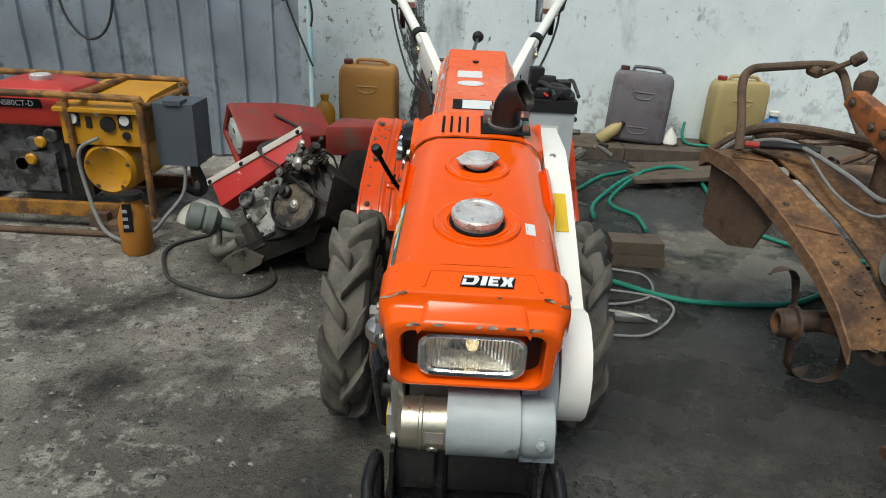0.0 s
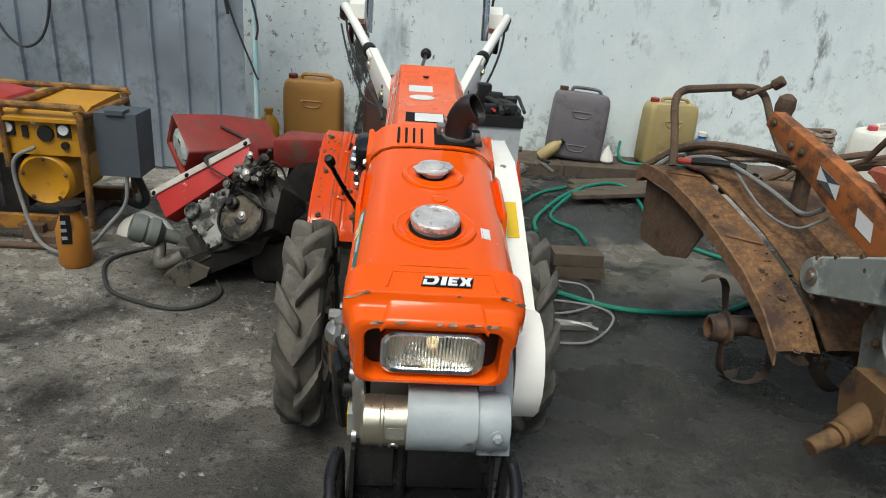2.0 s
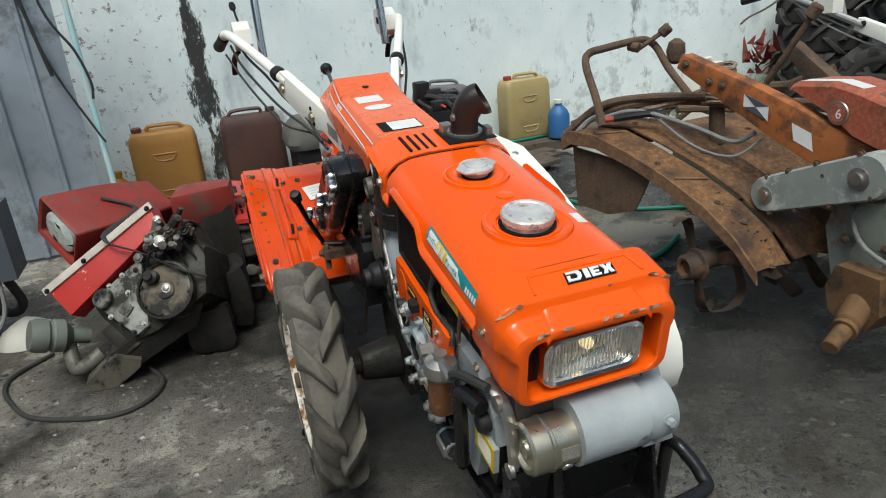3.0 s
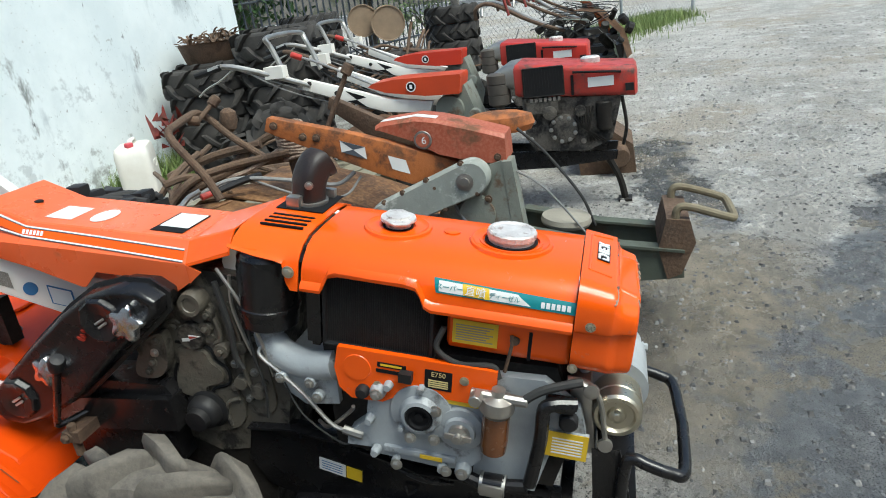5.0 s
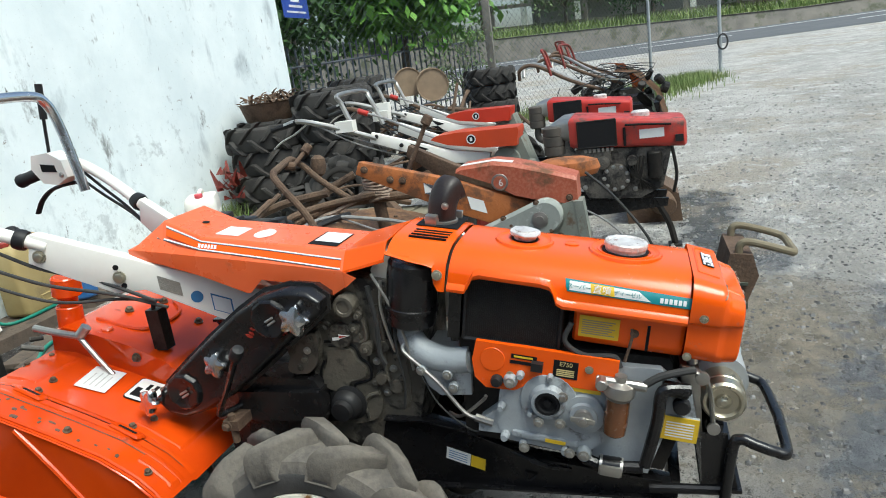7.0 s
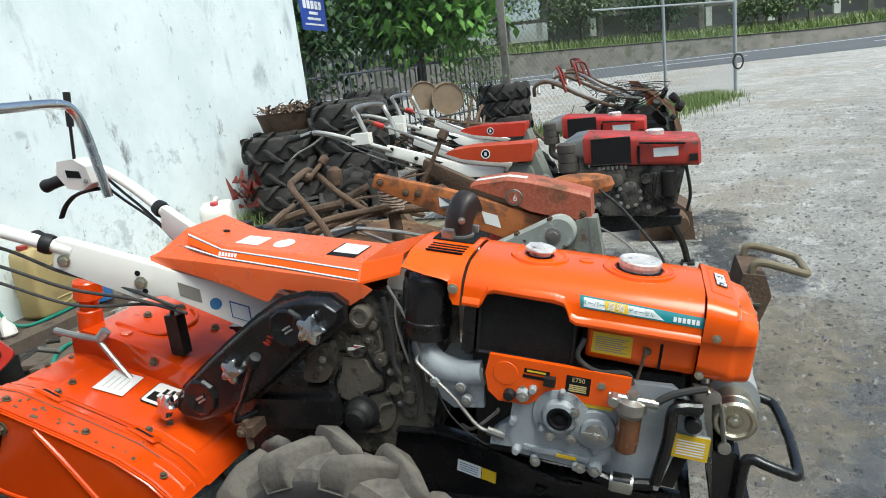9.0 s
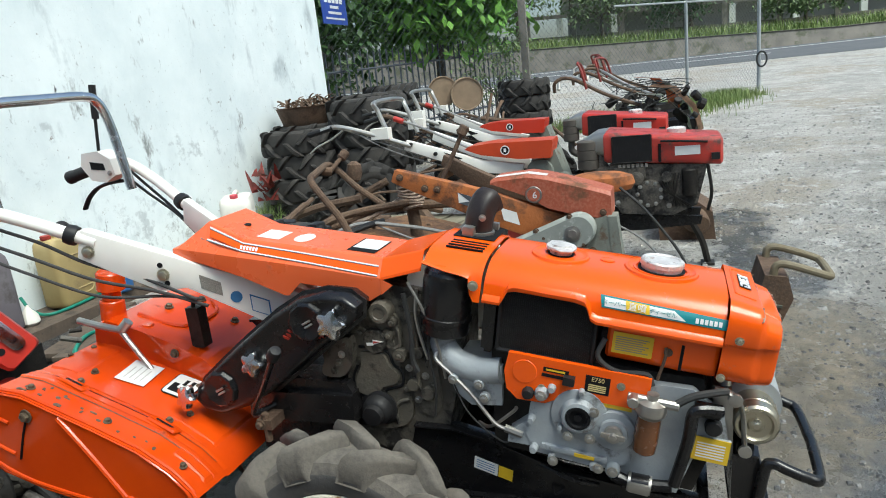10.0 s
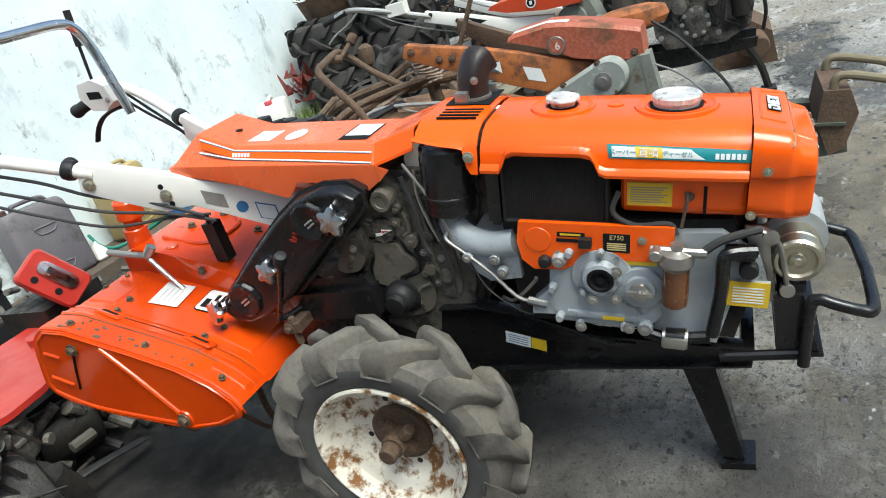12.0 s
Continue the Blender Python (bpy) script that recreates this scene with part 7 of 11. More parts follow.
# tines under the cover
bm = bmesh.new()
cyl(bm, (-0.28, 5.34, 0.30), (0.36, 5.34, 0.30), 0.03, seg=14)
tines = part("tine_shaft", bm, M_RUST, tractor, "dark rotor shaft")
for k in range(12):
    x, a = -0.26 + k * 0.052, k * 2.2
    bm = bmesh.new()
    s = -1 if k % 2 else 1
    pts = [(x, 5.34 + math.cos(a) * r + math.sin(a) * b, 0.30 + math.sin(a) * r - math.cos(a) * b) for r, b in ((0.03, 0.0), (0.10, 0.005), (0.17, 0.03), (0.21, 0.08))]
    pts = [(px + s * 0.02 * i, py, pz) for i, (px, py, pz) in enumerate(pts)]
    tube(bm, pts, 0.017, 6, 4, flat=0.35, r1=0.012)
    part("tine", bm, M_RUST, tines, "curved tilling blade" if k == 0 else "")

wheel("wheel", (-0.315, 4.662, 0.305), -1, tractor)
wheel("wheel", (0.315, 4.662, 0.305), 1, tractor)

# ---- workshop floor: cans, hose, generator, stripped engines ----
def jerrycan(label, m, w, h, d, body, cap, group="fuel cans"):
    """A blow-moulded can: shouldered body, bridge handle, screw cap and pressed panels. Built at the origin, placed by m."""
    can = new("jerrycan")
    can.matrix_basis = m
    tagged(can, label, "jerrycan", group)
    bm = bmesh.new()
    hw, hd = w / 2, d / 2
    levels = [(0.0, 0.90, 0.82), (0.012, 0.97, 0.95), (0.03, 1.0, 1.0), (h * 0.55, 1.0, 1.0), (h * 0.80, 0.985, 1.0), (h * 0.88, 0.95, 0.97), (h * 0.925, 0.88, 0.90), (h * 0.94, 0.80, 0.80)]
    loft(bm, [[(x, y, z) for x, y in rrect(hw * fx, -hd * fy, hd * fy, min(hw, hd) * 0.42, 6)] for z, fx, fy in levels])
    part("body", bm, body, can)
    bm = bmesh.new()
    tube(bm, [(-hw * 0.40, 0, h * 0.925), (-hw * 0.38, 0, h * 0.985), (-hw * 0.25, 0, h), (hw * 0.35, 0, h), (hw * 0.58, 0, h * 0.98), (hw * 0.68, 0, h * 0.92)], 0.018, 10, 5, flat=0.7)
    part("handle", bm, body, can)
    bm = bmesh.new()
    lathe(bm, [(0.028, h * 0.93), (0.028, h * 0.945), (0.033, h * 0.946), (0.033, h * 0.99), (0.029, h * 0.998), (0.001, h * 0.998)], Matrix.Translation((-hw * 0.70, 0, 0)), 18)
    part("cap", bm, cap, can, "screw cap")
    for z0, z1 in ((h * 0.60, h * 0.68), (h * 0.13, h * 0.21)):
        bm = bmesh.new()
        tube(bm, [(-hw * 0.35, -hd, z1), (-hw * 0.22, -hd, z0), (hw * 0.22, -hd, z0), (hw * 0.35, -hd, z1)], 0.006, 6, 2)
        tube(bm, [(-hw * 0.35, -hd, z1), (hw * 0.35, -hd, z1)], 0.006, 6, 2)
        part("pressed_panel", bm, body, can)
    return can


jerrycan("amber plastic fuel can standing by the wall", pose(-0.74, 7.94, 0.05, 3, 0, -2), 0.43, 0.53, 0.22, M_CAN_AMBER, surf("brown_cap", (0.14, 0.03, 0.02), bump=0.02))
jerrycan("dark brown plastic fuel can standing by the wall", pose(-0.16, 7.93, 0.05, 3, 0, 178), 0.42, 0.55, 0.22, M_CAN_BROWN, M_CAN_BROWN)
jerrycan("grey-purple plastic fuel can leaning on the wall", pose(1.24, 7.93, 0.085, -4, 3, -6), 0.42, 0.53, 0.23, M_CAN_PURPLE, M_CAN_BROWN)
jerrycan("cream plastic can with a red cap", pose(1.96, 7.95, 0.085, 0, 0, 4), 0.40, 0.50, 0.20, M_CAN_CREAM, surf("red_cap", (0.30, 0.03, 0.02), bump=0.02))
jerrycan("white plastic can among the weeds", pose(3.38, 7.55, 0.0, 0, 0, 30), 0.42, 0.56, 0.26, M_CAN_WHITE, surf("pink_cap", (0.6, 0.08, 0.1), bump=0.02))


def bottle(label, p, h, r, body, cap, category="bottle", yaw=0, neck=0.35):
    b = new("bottle")
    b.matrix_basis = pose(*p, 0, 0, yaw)
    tagged(b, label, category)
    bm = bmesh.new()
    lathe(bm, [(r * 0.9, 0), (r, 0.012), (r, h * 0.58), (r * 0.8, h * 0.72), (r * neck, h * 0.84), (r * neck, h * 0.93)], None, 20)
    part("body", bm, body, b)
    bm = bmesh.new()
    lathe(bm, [(r * neck * 1.2, h * 0.90), (r * neck * 1.2, h * 0.99), (0.001, h)], None, 16)
    part("cap", bm, cap, b)
    return b


b = bottle("amber plastic oil bottle with a black label", (-1.475, 5.66, 0), 0.285, 0.068, M_BOTTLE, M_PLASTIC, yaw=10, neck=0.6)
bm = bmesh.new()
prism(bm, [(-0.030, 0.12), (0.012, 0.12), (0.016, 0.25), (-0.022, 0.25)], -0.0690, -0.064, "y")
bl = part("label", bm, M_INK, b, "black label panel")
bm = bmesh.new()
for k in range(3):
    box(bm, -0.026, -0.004, -0.0705, -0.0685, 0.14 + k * 0.035, 0.155 + k * 0.035)
part("print_mark", bm, M_GREYENG, bl)
bottle("yellow plastic bottle behind the fuel can", (-1.06, 7.85, 0.03), 0.30, 0.075, M_YELLOW, M_YELLOW)
bottle("blue plastic coolant bottle with a white cap", (2.16, 7.75, 0.085), 0.30, 0.085, surf("blue_plastic", (0.03, 0.12, 0.30), (0.03, 0.10, 0.25), 0.35, bump=0.02), M_CAN_WHITE)
bottle("small cream bottle tipped by the kerb", (0.93, 7.86, 0.085), 0.22, 0.045, M_CAN_CREAM, M_PLASTIC).matrix_basis = pose(0.97, 7.82, 0.10, 0, 50, 0)
# clear plastic bag
bm = bmesh.new()
lathe(bm, [(0.06, 0), (0.085, 0.03), (0.075, 0.10), (0.03, 0.17), (0.012, 0.20)], None, 14)
for v in bm.verts:
    v.co += Vector((noise.noise(v.co * 21), noise.noise(v.co * 17 + Vector((3, 0, 0))), 0)) * 0.02
solo("plastic_bag", bm, M_CAN_WHITE, "crumpled pale plastic bag by the fuel can", "bag", m=Matrix.Translation((1.49, 7.84, 0.081)) @ Matrix.Scale(0.66, 4))

# kerb of old beams along the wall, boards, block
rnd = random.Random(11)
for x0, x1, y0, h in ((0.55, 1.13, 7.66, 0.085), (1.14, 1.75, 7.68, 0.08), (1.76, 3.0, 7.70, 0.075)):
    bm = bmesh.new()
    box(bm, x0, x1, y0, y0 + 0.42, 0.0, h, 0.008)
    solo("timber_beam", bm, M_WOOD, "dark oil-soaked timber beam along the wall", "beam", "timbers along the wall")
for k in range(3):
    bm = bmesh.new()
    a = Matrix.Translation((1.42 + 0.03 * k, 7.10 + k * 0.135, 0.062)) @ Matrix.Rotation(radians(16), 4, "Z")
    box(bm, -0.40, 0.42 + 0.03 * k, -0.06, 0.06, -0.014, 0.014, 0.003, a)
    solo("board", bm, M_WOOD, "weathered grey wooden board of a low platform", "board", "platform boards")
for k in range(2):
    bm = bmesh.new()
    a = Matrix.Translation((1.20 + 0.5 * k, 7.26 + 0.12 * k, 0.024)) @ Matrix.Rotation(radians(106), 4, "Z")
    box(bm, -0.19, 0.19, -0.03, 0.03, -0.024, 0.024, 0.003, a)
    solo("batten", bm, M_WOOD, "wooden batten under the boards", "batten", "platform battens")
for k, (z, dx) in enumerate(((0.0, 0.0), (0.062, -0.012))):
    bm = bmesh.new()
    box(bm, 0.69 + dx, 0.93 + dx, 5.78, 5.90, z + 0.001, z + 0.060, 0.005, None)
    solo("wood_block", bm, M_WOOD, "sawn wooden block lying on the floor", "wood block", "stacked wood blocks")


def hose_on_floor(name, pts, r, material, label, category, z=0.0, lifts=None):
    bm = bmesh.new()
    lifts = lifts or {}
    tube(bm, [(x, y, r + z + lifts.get(i, 0)) for i, (x, y) in enumerate(pts)], r, 8, 6)
    return solo(name, bm, material, label, category)


hose_on_floor("garden_hose", [(0.30, 6.2), (0.45, 6.6), (0.68, 6.87), (0.87, 7.16), (1.08, 7.33)], 0.012, M_HOSE, "green rubber garden hose on the floor", "hose")
hose_on_floor("garden_hose", [(0.71, 6.4), (0.73, 6.57), (0.82, 6.76), (1.01, 7.0), (1.28, 7.20), (1.46, 7.22), (1.51, 7.05), (1.48, 6.79), (1.47, 6.52), (1.53, 6.3), (1.65, 6.15), (1.78, 6.04), (2.1, 5.9)], 0.012, M_HOSE, "green rubber garden hose looped over boards", "hose", 0, {3: 0.05, 4: 0.078, 5: 0.06, 2: 0.01, 6: 0.01})
hose_on_floor("garden_hose", [(0.96, 6.24), (0.95, 6.46), (0.86, 6.58), (0.86, 6.73), (0.98, 6.93), (1.14, 7.10)], 0.011, M_HOSE, "green rubber hose end on the floor", "hose", 0, {5: 0.08, 4: 0.03})
hose_on_floor("garden_hose", [(0.42, 5.75), (0.55, 5.66), (0.69, 5.57), (0.81, 5.49), (0.94, 5.44), (1.08, 5.43), (1.26, 5.44), (1.43, 5.49), (1.62, 5.62)], 0.012, M_HOSE, "green rubber garden hose running under machines", "hose")
bm = bmesh.new()
tube(bm, [(1.66, 8.10, 0.20), (1.62, 7.98, 0.13), (1.64, 7.86, 0.095), (1.85, 7.84, 0.09), (2.3, 7.9, 0.09)], 0.011, 8, 6)
solo("garden_hose", bm, M_HOSE, "green rubber hose hanging over the timber", "hose")
hose_on_floor("battery_cable", [(0.60, 5.75), (0.73, 5.72), (0.81, 5.69), (0.83, 5.58), (0.79, 5.47), (0.68, 5.40), (0.58, 5.38)], 0.006, M_GREYCABLE, "grey cable coiled on the floor", "cable")
hose_on_floor("battery_cable", [(0.60, 5.52), (0.72, 5.50), (0.81, 5.47), (0.86, 5.42), (0.86, 5.35), (0.79, 5.23), (0.69, 5.14), (0.56, 5.13)], 0.006, M_GREYCABLE, "grey battery lead with a clamp", "cable")
bm = bmesh.new()
box(bm, 0.60, 0.74, 5.24, 5.275, 0.004, 0.03, 0.004, Matrix.Rotation(0, 4, "Z"))
tube(bm, [(0.58, 5.30, 0.02), (0.68, 5.25, 0.035), (0.76, 5.23, 0.02)], 0.007, 6, 4)
solo("clamp_tool", bm, M_STEEL, "small steel battery clamp on the floor", "clamp")
hose_on_floor("rubber_belt", [(-1.22, 5.88), (-1.33, 5.76), (-1.35, 5.66), (-1.31, 5.54), (-1.22, 5.39), (-1.07, 5.30), (-0.93, 5.26), (-0.83, 5.31), (-0.79, 5.42), (-0.84, 5.55)], 0.0085, M_CABLE, "black rubber cable looped on the concrete", "cable")

# pipe and wires by the sheet end
bm = bmesh.new()
tube(bm, [(-1.015, 7.26, 0.05), (-1.02, 7.26, 1.2), (-1.025, 7.26, 3.4)], 0.016, 10, 2)
solo("drain_pipe", bm, M_PIPE, "pale blue flaking pipe up the sheet end", "pipe")
bm = bmesh.new()
tube(bm, [(-1.25, 7.24, 2.2), (-1.22, 7.23, 1.4), (-1.16, 7.22, 1.05), (-1.03, 7.22, 0.70), (-0.995, 7.22, 0.62)], 0.012, 8, 6, flat=0.5)
tube(bm, [(-1.24, 7.235, 1.5), (-1.185, 7.222, 1.12), (-1.165, 7.215, 1.0)], 0.016, 8, 6, flat=0.6)
solo("hanging_strap", bm, M_CABLE, "black rubber strap hanging on the sheets", "strap")
bm = bmesh.new()
tube(bm, [(-1.20, 7.20, 1.9), (-1.13, 7.20, 1.35), (-1.03, 7.21, 1.12), (-0.99, 7.21, 0.95), (-1.0, 7.21, 0.86)], 0.007, 8, 6)
solo("hanging_wire", bm, M_CABLE, "thin black wire hanging by the pipe", "wire")
bm = bmesh.new()
tube(bm, [(-2.50, 7.02, 1.75), (-2.44, 7.0, 1.2), (-2.40, 6.98, 0.90), (-2.28, 6.98, 0.755), (-2.14, 6.98, 0.85), (-2.07, 6.99, 1.2), (-2.05, 7.02, 1.75)], 0.008, 8, 6)
solo("hanging_cable", bm, M_CABLE, "black cable loop hanging on the sheet fence", "cable")

# battery on a tray beside the gear cover
bm = bmesh.new()
box(bm, 0.090, 0.305, 4.935, 5.135, 0.690, 0.698, 0.002)
prism(bm, [(4.94, 0.690), (5.13, 0.690), (5.05, 0.60), (4.98, 0.60)], 0.095, 0.103, "x", 0.002)
part("battery_tray", bm, M_BLACK, tractor, "black sheet battery tray")
bat = thing("battery", "pale grey battery with black terminal covers on the tractor tray", "battery", (0.235, 5.035, 0.698))
bm = bmesh.new()
box(bm, 0.165, 0.300, 4.940, 5.130, 0.6985, 0.870, 0.006)
part("case", bm, surf("pale_grey_case", (0.52, 0.54, 0.56), (0.42, 0.44, 0.45), 0.4, bump=0.05, dirt=(0.2, 0.19, 0.17), dirt_at=0.66), bat, "pale grey plastic battery case")
bm = bmesh.new()
box(bm, 0.160, 0.305, 4.935, 5.135, 0.870, 0.905, 0.006)
part("lid", bm, M_PLASTIC, bat, "black battery lid")
bm = bmesh.new()
box(bm, 0.1585, 0.160, 4.965, 5.045, 0.874, 0.900)
part("label", bm, M_LABEL_Y, bat, "yellow warning label")
bm = bmesh.new()
box(bm, 0.185, 0.255, 4.934, 4.9352, 0.76, 0.83)
part("label", bm, M_LABEL_W, bat, "white label")
for x, y, h, w, tilt in ((0.190, 5.095, 0.075, 0.022, 0.15), (0.225, 5.085, 0.050, 0.026, -0.2), (0.272, 5.07, 0.040, 0.022, 0.3), (0.20, 4.975, 0.028, 0.020, 0.0), (0.262, 4.97, 0.032, 0.024, -0.1)):
    bm = bmesh.new()
    box(bm, x - w, x + w, y - 0.018, y + 0.022, 0.9055, 0.9055 + h, 0.007, Matrix.Translation((x, y, 0.906)) @ Matrix.Rotation(tilt, 4, "Z") @ Matrix.Rotation(tilt * 0.4, 4, "X") @ Matrix.Translation((-x, -y, -0.906)))
    part("terminal_cover", bm, M_PLASTIC, bat, "black rubber terminal cover")
for k, pts in enumerate(([(0.19, 5.095, 0.93), (0.21, 5.06, 0.935), (0.235, 5.00, 0.925), (0.235, 4.94, 0.915)], [(0.225, 5.085, 0.93), (0.27, 5.03, 0.930), (0.29, 4.97, 0.918), (0.285, 4.94, 0.912)], [(0.18, 5.10, 0.925), (0.165, 5.03, 0.925), (0.170, 4.95, 0.915)], [(0.27, 5.08, 0.93), (0.305, 5.11, 0.94), (0.315, 5.06, 0.92), (0.31, 4.97, 0.915)])):
    bm = bmesh.new()
    tube(bm, pts, 0.009 if k < 2 else 0.006, 8, 6)
    part("lead", bm, M_CABLE, bat, "black battery lead")
bm = bmesh.new()
tube(bm, [(0.205, 5.00, 0.918), (0.20, 4.97, 0.925), (0.215, 4.945, 0.915)], 0.004, 6, 6)
part("red_lead", bm, M_RED, bat, "thin red lead")
cyl_ = bmesh.new()
cyl(cyl_, (0.235, 5.01, 0.924), (0.255, 4.945, 0.919), 0.013, 0.011, 14, 0.003)
part("rubber_boot", cyl_, M_PLASTIC, bat, "black rubber boot")

# grey covered machine by the wall
seat = thing("covered_generator", "dark machine under a grey moulded cover", "machine", (0.32, 7.55, 0))
bm = bmesh.new()
box(bm, 0.06, 0.60, 7.42, 7.78, 0.0, 0.36, 0.03)
part("body", bm, M_PLASTIC, seat, "black machine body")
bm = bmesh.new()
loft(bm, [[(0.33 + x, 7.60 + y, z) for x, y in rrect(hx, -hy, hy, 0.08, 6)] for z, hx, hy in ((0.36, 0.30, 0.20), (0.40, 0.315, 0.215), (0.48, 0.30, 0.20), (0.55, 0.24, 0.15), (0.57, 0.15, 0.08))])
part("cover", bm, surf("grey_cover", (0.13, 0.12, 0.108), (0.075, 0.068, 0.06), 0.7, bump=0.1), seat, "grey moulded cover")
text_mesh("POWER", 0.075, axes((0.34, 7.418, 0.30), (1, 0, 0), (0, -1, 0)), M_LETTER, "words", seat)

# ---- generator set ----
gen = thing("generator_set", "old diesel generator in a rusty yellow tube frame", "generator", (-1.9, 6.15, 0))
Y0, Y1, XL, XRt = 5.88, 6.40, -2.75, -1.49
bm = bmesh.new()
for y in (Y0, Y1):
    tube(bm, [(XL, y, 0.10), (XL, y, 0.60), (XL + 0.03, y, 0.635), (XL + 0.1, y, 0.645), (XRt - 0.08, y, 0.645), (XRt - 0.02, y, 0.625), (XRt, y, 0.57), (XRt, y, 0.10)], 0.0165, 10, 4)
for y, z in ((Y0 + 0.02, 0.10), (Y1 - 0.02, 0.10)):
    box(bm, XL, XRt, y - 0.018, y + 0.018, z - 0.035, z + 0.03, 0.004)
gframe = part("tube_frame", bm, M_YELLOWRUST, gen, "yellow tube frame streaked with rust")
bm = bmesh.new()
tube(bm, [(-1.83, Y0, 0.645), (-1.83, Y0 + 0.01, 0.36)], 0.015, 8, 2)
part("upright_tube", bm, M_YELLOWRUST, gframe)
for x in (XL, XRt, -1.78):
    bm = bmesh.new()
    tube(bm, [(x, Y0, 0.60 if x != -1.78 else 0.645), (x, Y1, 0.60 if x != -1.78 else 0.645)], 0.0165, 10, 2)
    part("cross_tube", bm, M_YELLOWRUST, gframe)
bm = bmesh.new()
box(bm, -1.79, -1.70, 5.84, 5.92, 0.03, 0.10, 0.004)
part("mount_block", bm, M_RUST, gframe, "rusty mounting block")
for x in (-2.6, -1.72):
    bm = bmesh.new()
    box(bm, x, x + 0.10, 5.80, 6.46, 0.03, 0.062, 0.004)
    part("skid_bar", bm, M_RUST, gframe, "rusty cross skid")
for y in (5.80, 6.46):
    bm = bmesh.new()
    tube(bm, [(-2.8, y, 0.016), (-1.58, y, 0.016)], 0.016, 10, 2)
    part("skid_tube", bm, M_RUST, gframe, "rusty floor tube")
bm = bmesh.new()
prism(bm, [(5.90, 0.42), (5.90, 0.585), (6.0, 0.625), (6.36, 0.64), (6.38, 0.42)], -1.875, -1.505, "x", 0.012)
gpanel = part("control_box", bm, M_YELLOW, gen, "yellow control box with two dials")
bm = bmesh.new()
prism(bm, [(5.872, 0.575), (5.872, 0.59), (6.0, 0.632), (6.0, 0.618)], -1.89, -1.49, "x", 0.003)
part("hood_lip", bm, M_YELLOW, gpanel)
for x in (-1.815, -1.575):
    bm = bmesh.new()
    box(bm, x - 0.030, x + 0.030, 5.892, 5.902, 0.505, 0.565, 0.003)
    d = part("dial", bm, M_PLASTIC, gpanel, "black framed dial gauge")
    bm = bmesh.new()
    lathe(bm, [(0.024, 0), (0.022, 0.004), (0.001, 0.004)], axes((x, 5.892, 0.54), (1, 0, 0), (0, -1, 0)), 24)
    part("dial_face", bm, M_LABEL_W, d, "white dial face")
bm = bmesh.new()
for x, z, r in ((-1.655, 0.52, 0.036), (-1.575, 0.47, 0.018)):
    bm = bmesh.new()
    lathe(bm, [(r, 0), (r * 0.95, 0.012), (r * 0.5, 0.014), (0.001, 0.012)], axes((x, 5.900, z), (1, 0, 0), (0, -1, 0)), 24)
    part("socket", bm, M_PLASTIC, gpanel, "black round socket")
bm = bmesh.new()
box(bm, -1.755, -1.73, 5.892, 5.90, 0.50, 0.55, 0.002)
part("switch", bm, M_PLASTIC, gpanel, "black rocker switch")
bm = bmesh.new()
lathe(bm, [(0.016, 0), (0.013, 0.008), (0.001, 0.012)], axes((-1.70, 5.898, 0.572), (1, 0, 0), (0, -1, 0)), 16)
part("pilot_lamp", bm, M_LABEL_W, gpanel, "white pilot lamp")
bm = bmesh.new()
lathe(bm, [(0.05, 0.03), (0.108, 0.0), (0.125, 0.02), (0.128, 0.06), (0.128, 0.36)], axes((-1.69, 5.90, 0.30), (1, 0, 0), (0, 1, 0)), 36)
alt = part("alternator", bm, M_YELLOW, gen, "yellow round alternator end cover")
for k in range(5):
    a = TAU * k / 5 + 0.3
    bm = bmesh.new()
    bolt(bm, (-1.69 + 0.10 * math.cos(a), 5.902, 0.30 + 0.10 * math.sin(a)), (0, -1, 0), 0.007, 0.006)
    part("cover_bolt", bm, M_RUST, alt)
bm = bmesh.new()
loft(bm, [[(-2.05 + x, 6.10 + y, z) for x, y in rrect(hx, -hy, hy, 0.05, 6)] for z, hx, hy in ((0.49, 0.225, 0.17), (0.51, 0.235, 0.18), (0.60, 0.235, 0.18), (0.655, 0.20, 0.15), (0.68, 0.13, 0.10))])
gt = part("fuel_tank", bm, M_RED, gen, "bright red engine fuel tank")
bm = bmesh.new()
lathe(bm, [(0.045, 0.67), (0.047, 0.685), (0.047, 0.70), (0.04, 0.705), (0.001, 0.705)], Matrix.Translation((-2.03, 6.06, 0)), 20)
part("tank_cap", bm, M_CAP, gt, "grey screw cap")
bm = bmesh.new()
box(bm, -2.19, -1.965, 5.912, 5.918, 0.575, 0.615)
tl = part("tank_label", bm, M_INK, gt, "black model label with white letters")
text_mesh("NS80CT-D", 0.036, axes((-2.078, 5.911, 0.594), (1, 0, 0), (0, -1, 0)), M_LETTER, "label_words", tl)
bm = bmesh.new()
box(bm, -2.45, -1.93, 5.98, 6.34, 0.14, 0.48, 0.02)
for p in ((-1.96, 0.44), (-2.05, 0.40), (-2.12, 0.30)):
    cyl(bm, (p[0], 5.99, p[1]), (p[0], 5.93, p[1]), 0.035, seg=16, bev=0.006)
box(bm, -2.17, -1.95, 5.93, 6.0, 0.17, 0.36, 0.015)
geng = part("diesel_engine", bm, surf("oily_grey_engine", (0.13, 0.135, 0.14), (0.06, 0.06, 0.06), 0.45, scale=8, dirt=(0.02, 0.018, 0.016), dirt_at=0.52, dirt_scale=9, bump=0.2), gen, "grey single-cylinder diesel engine")
bm = bmesh.new()
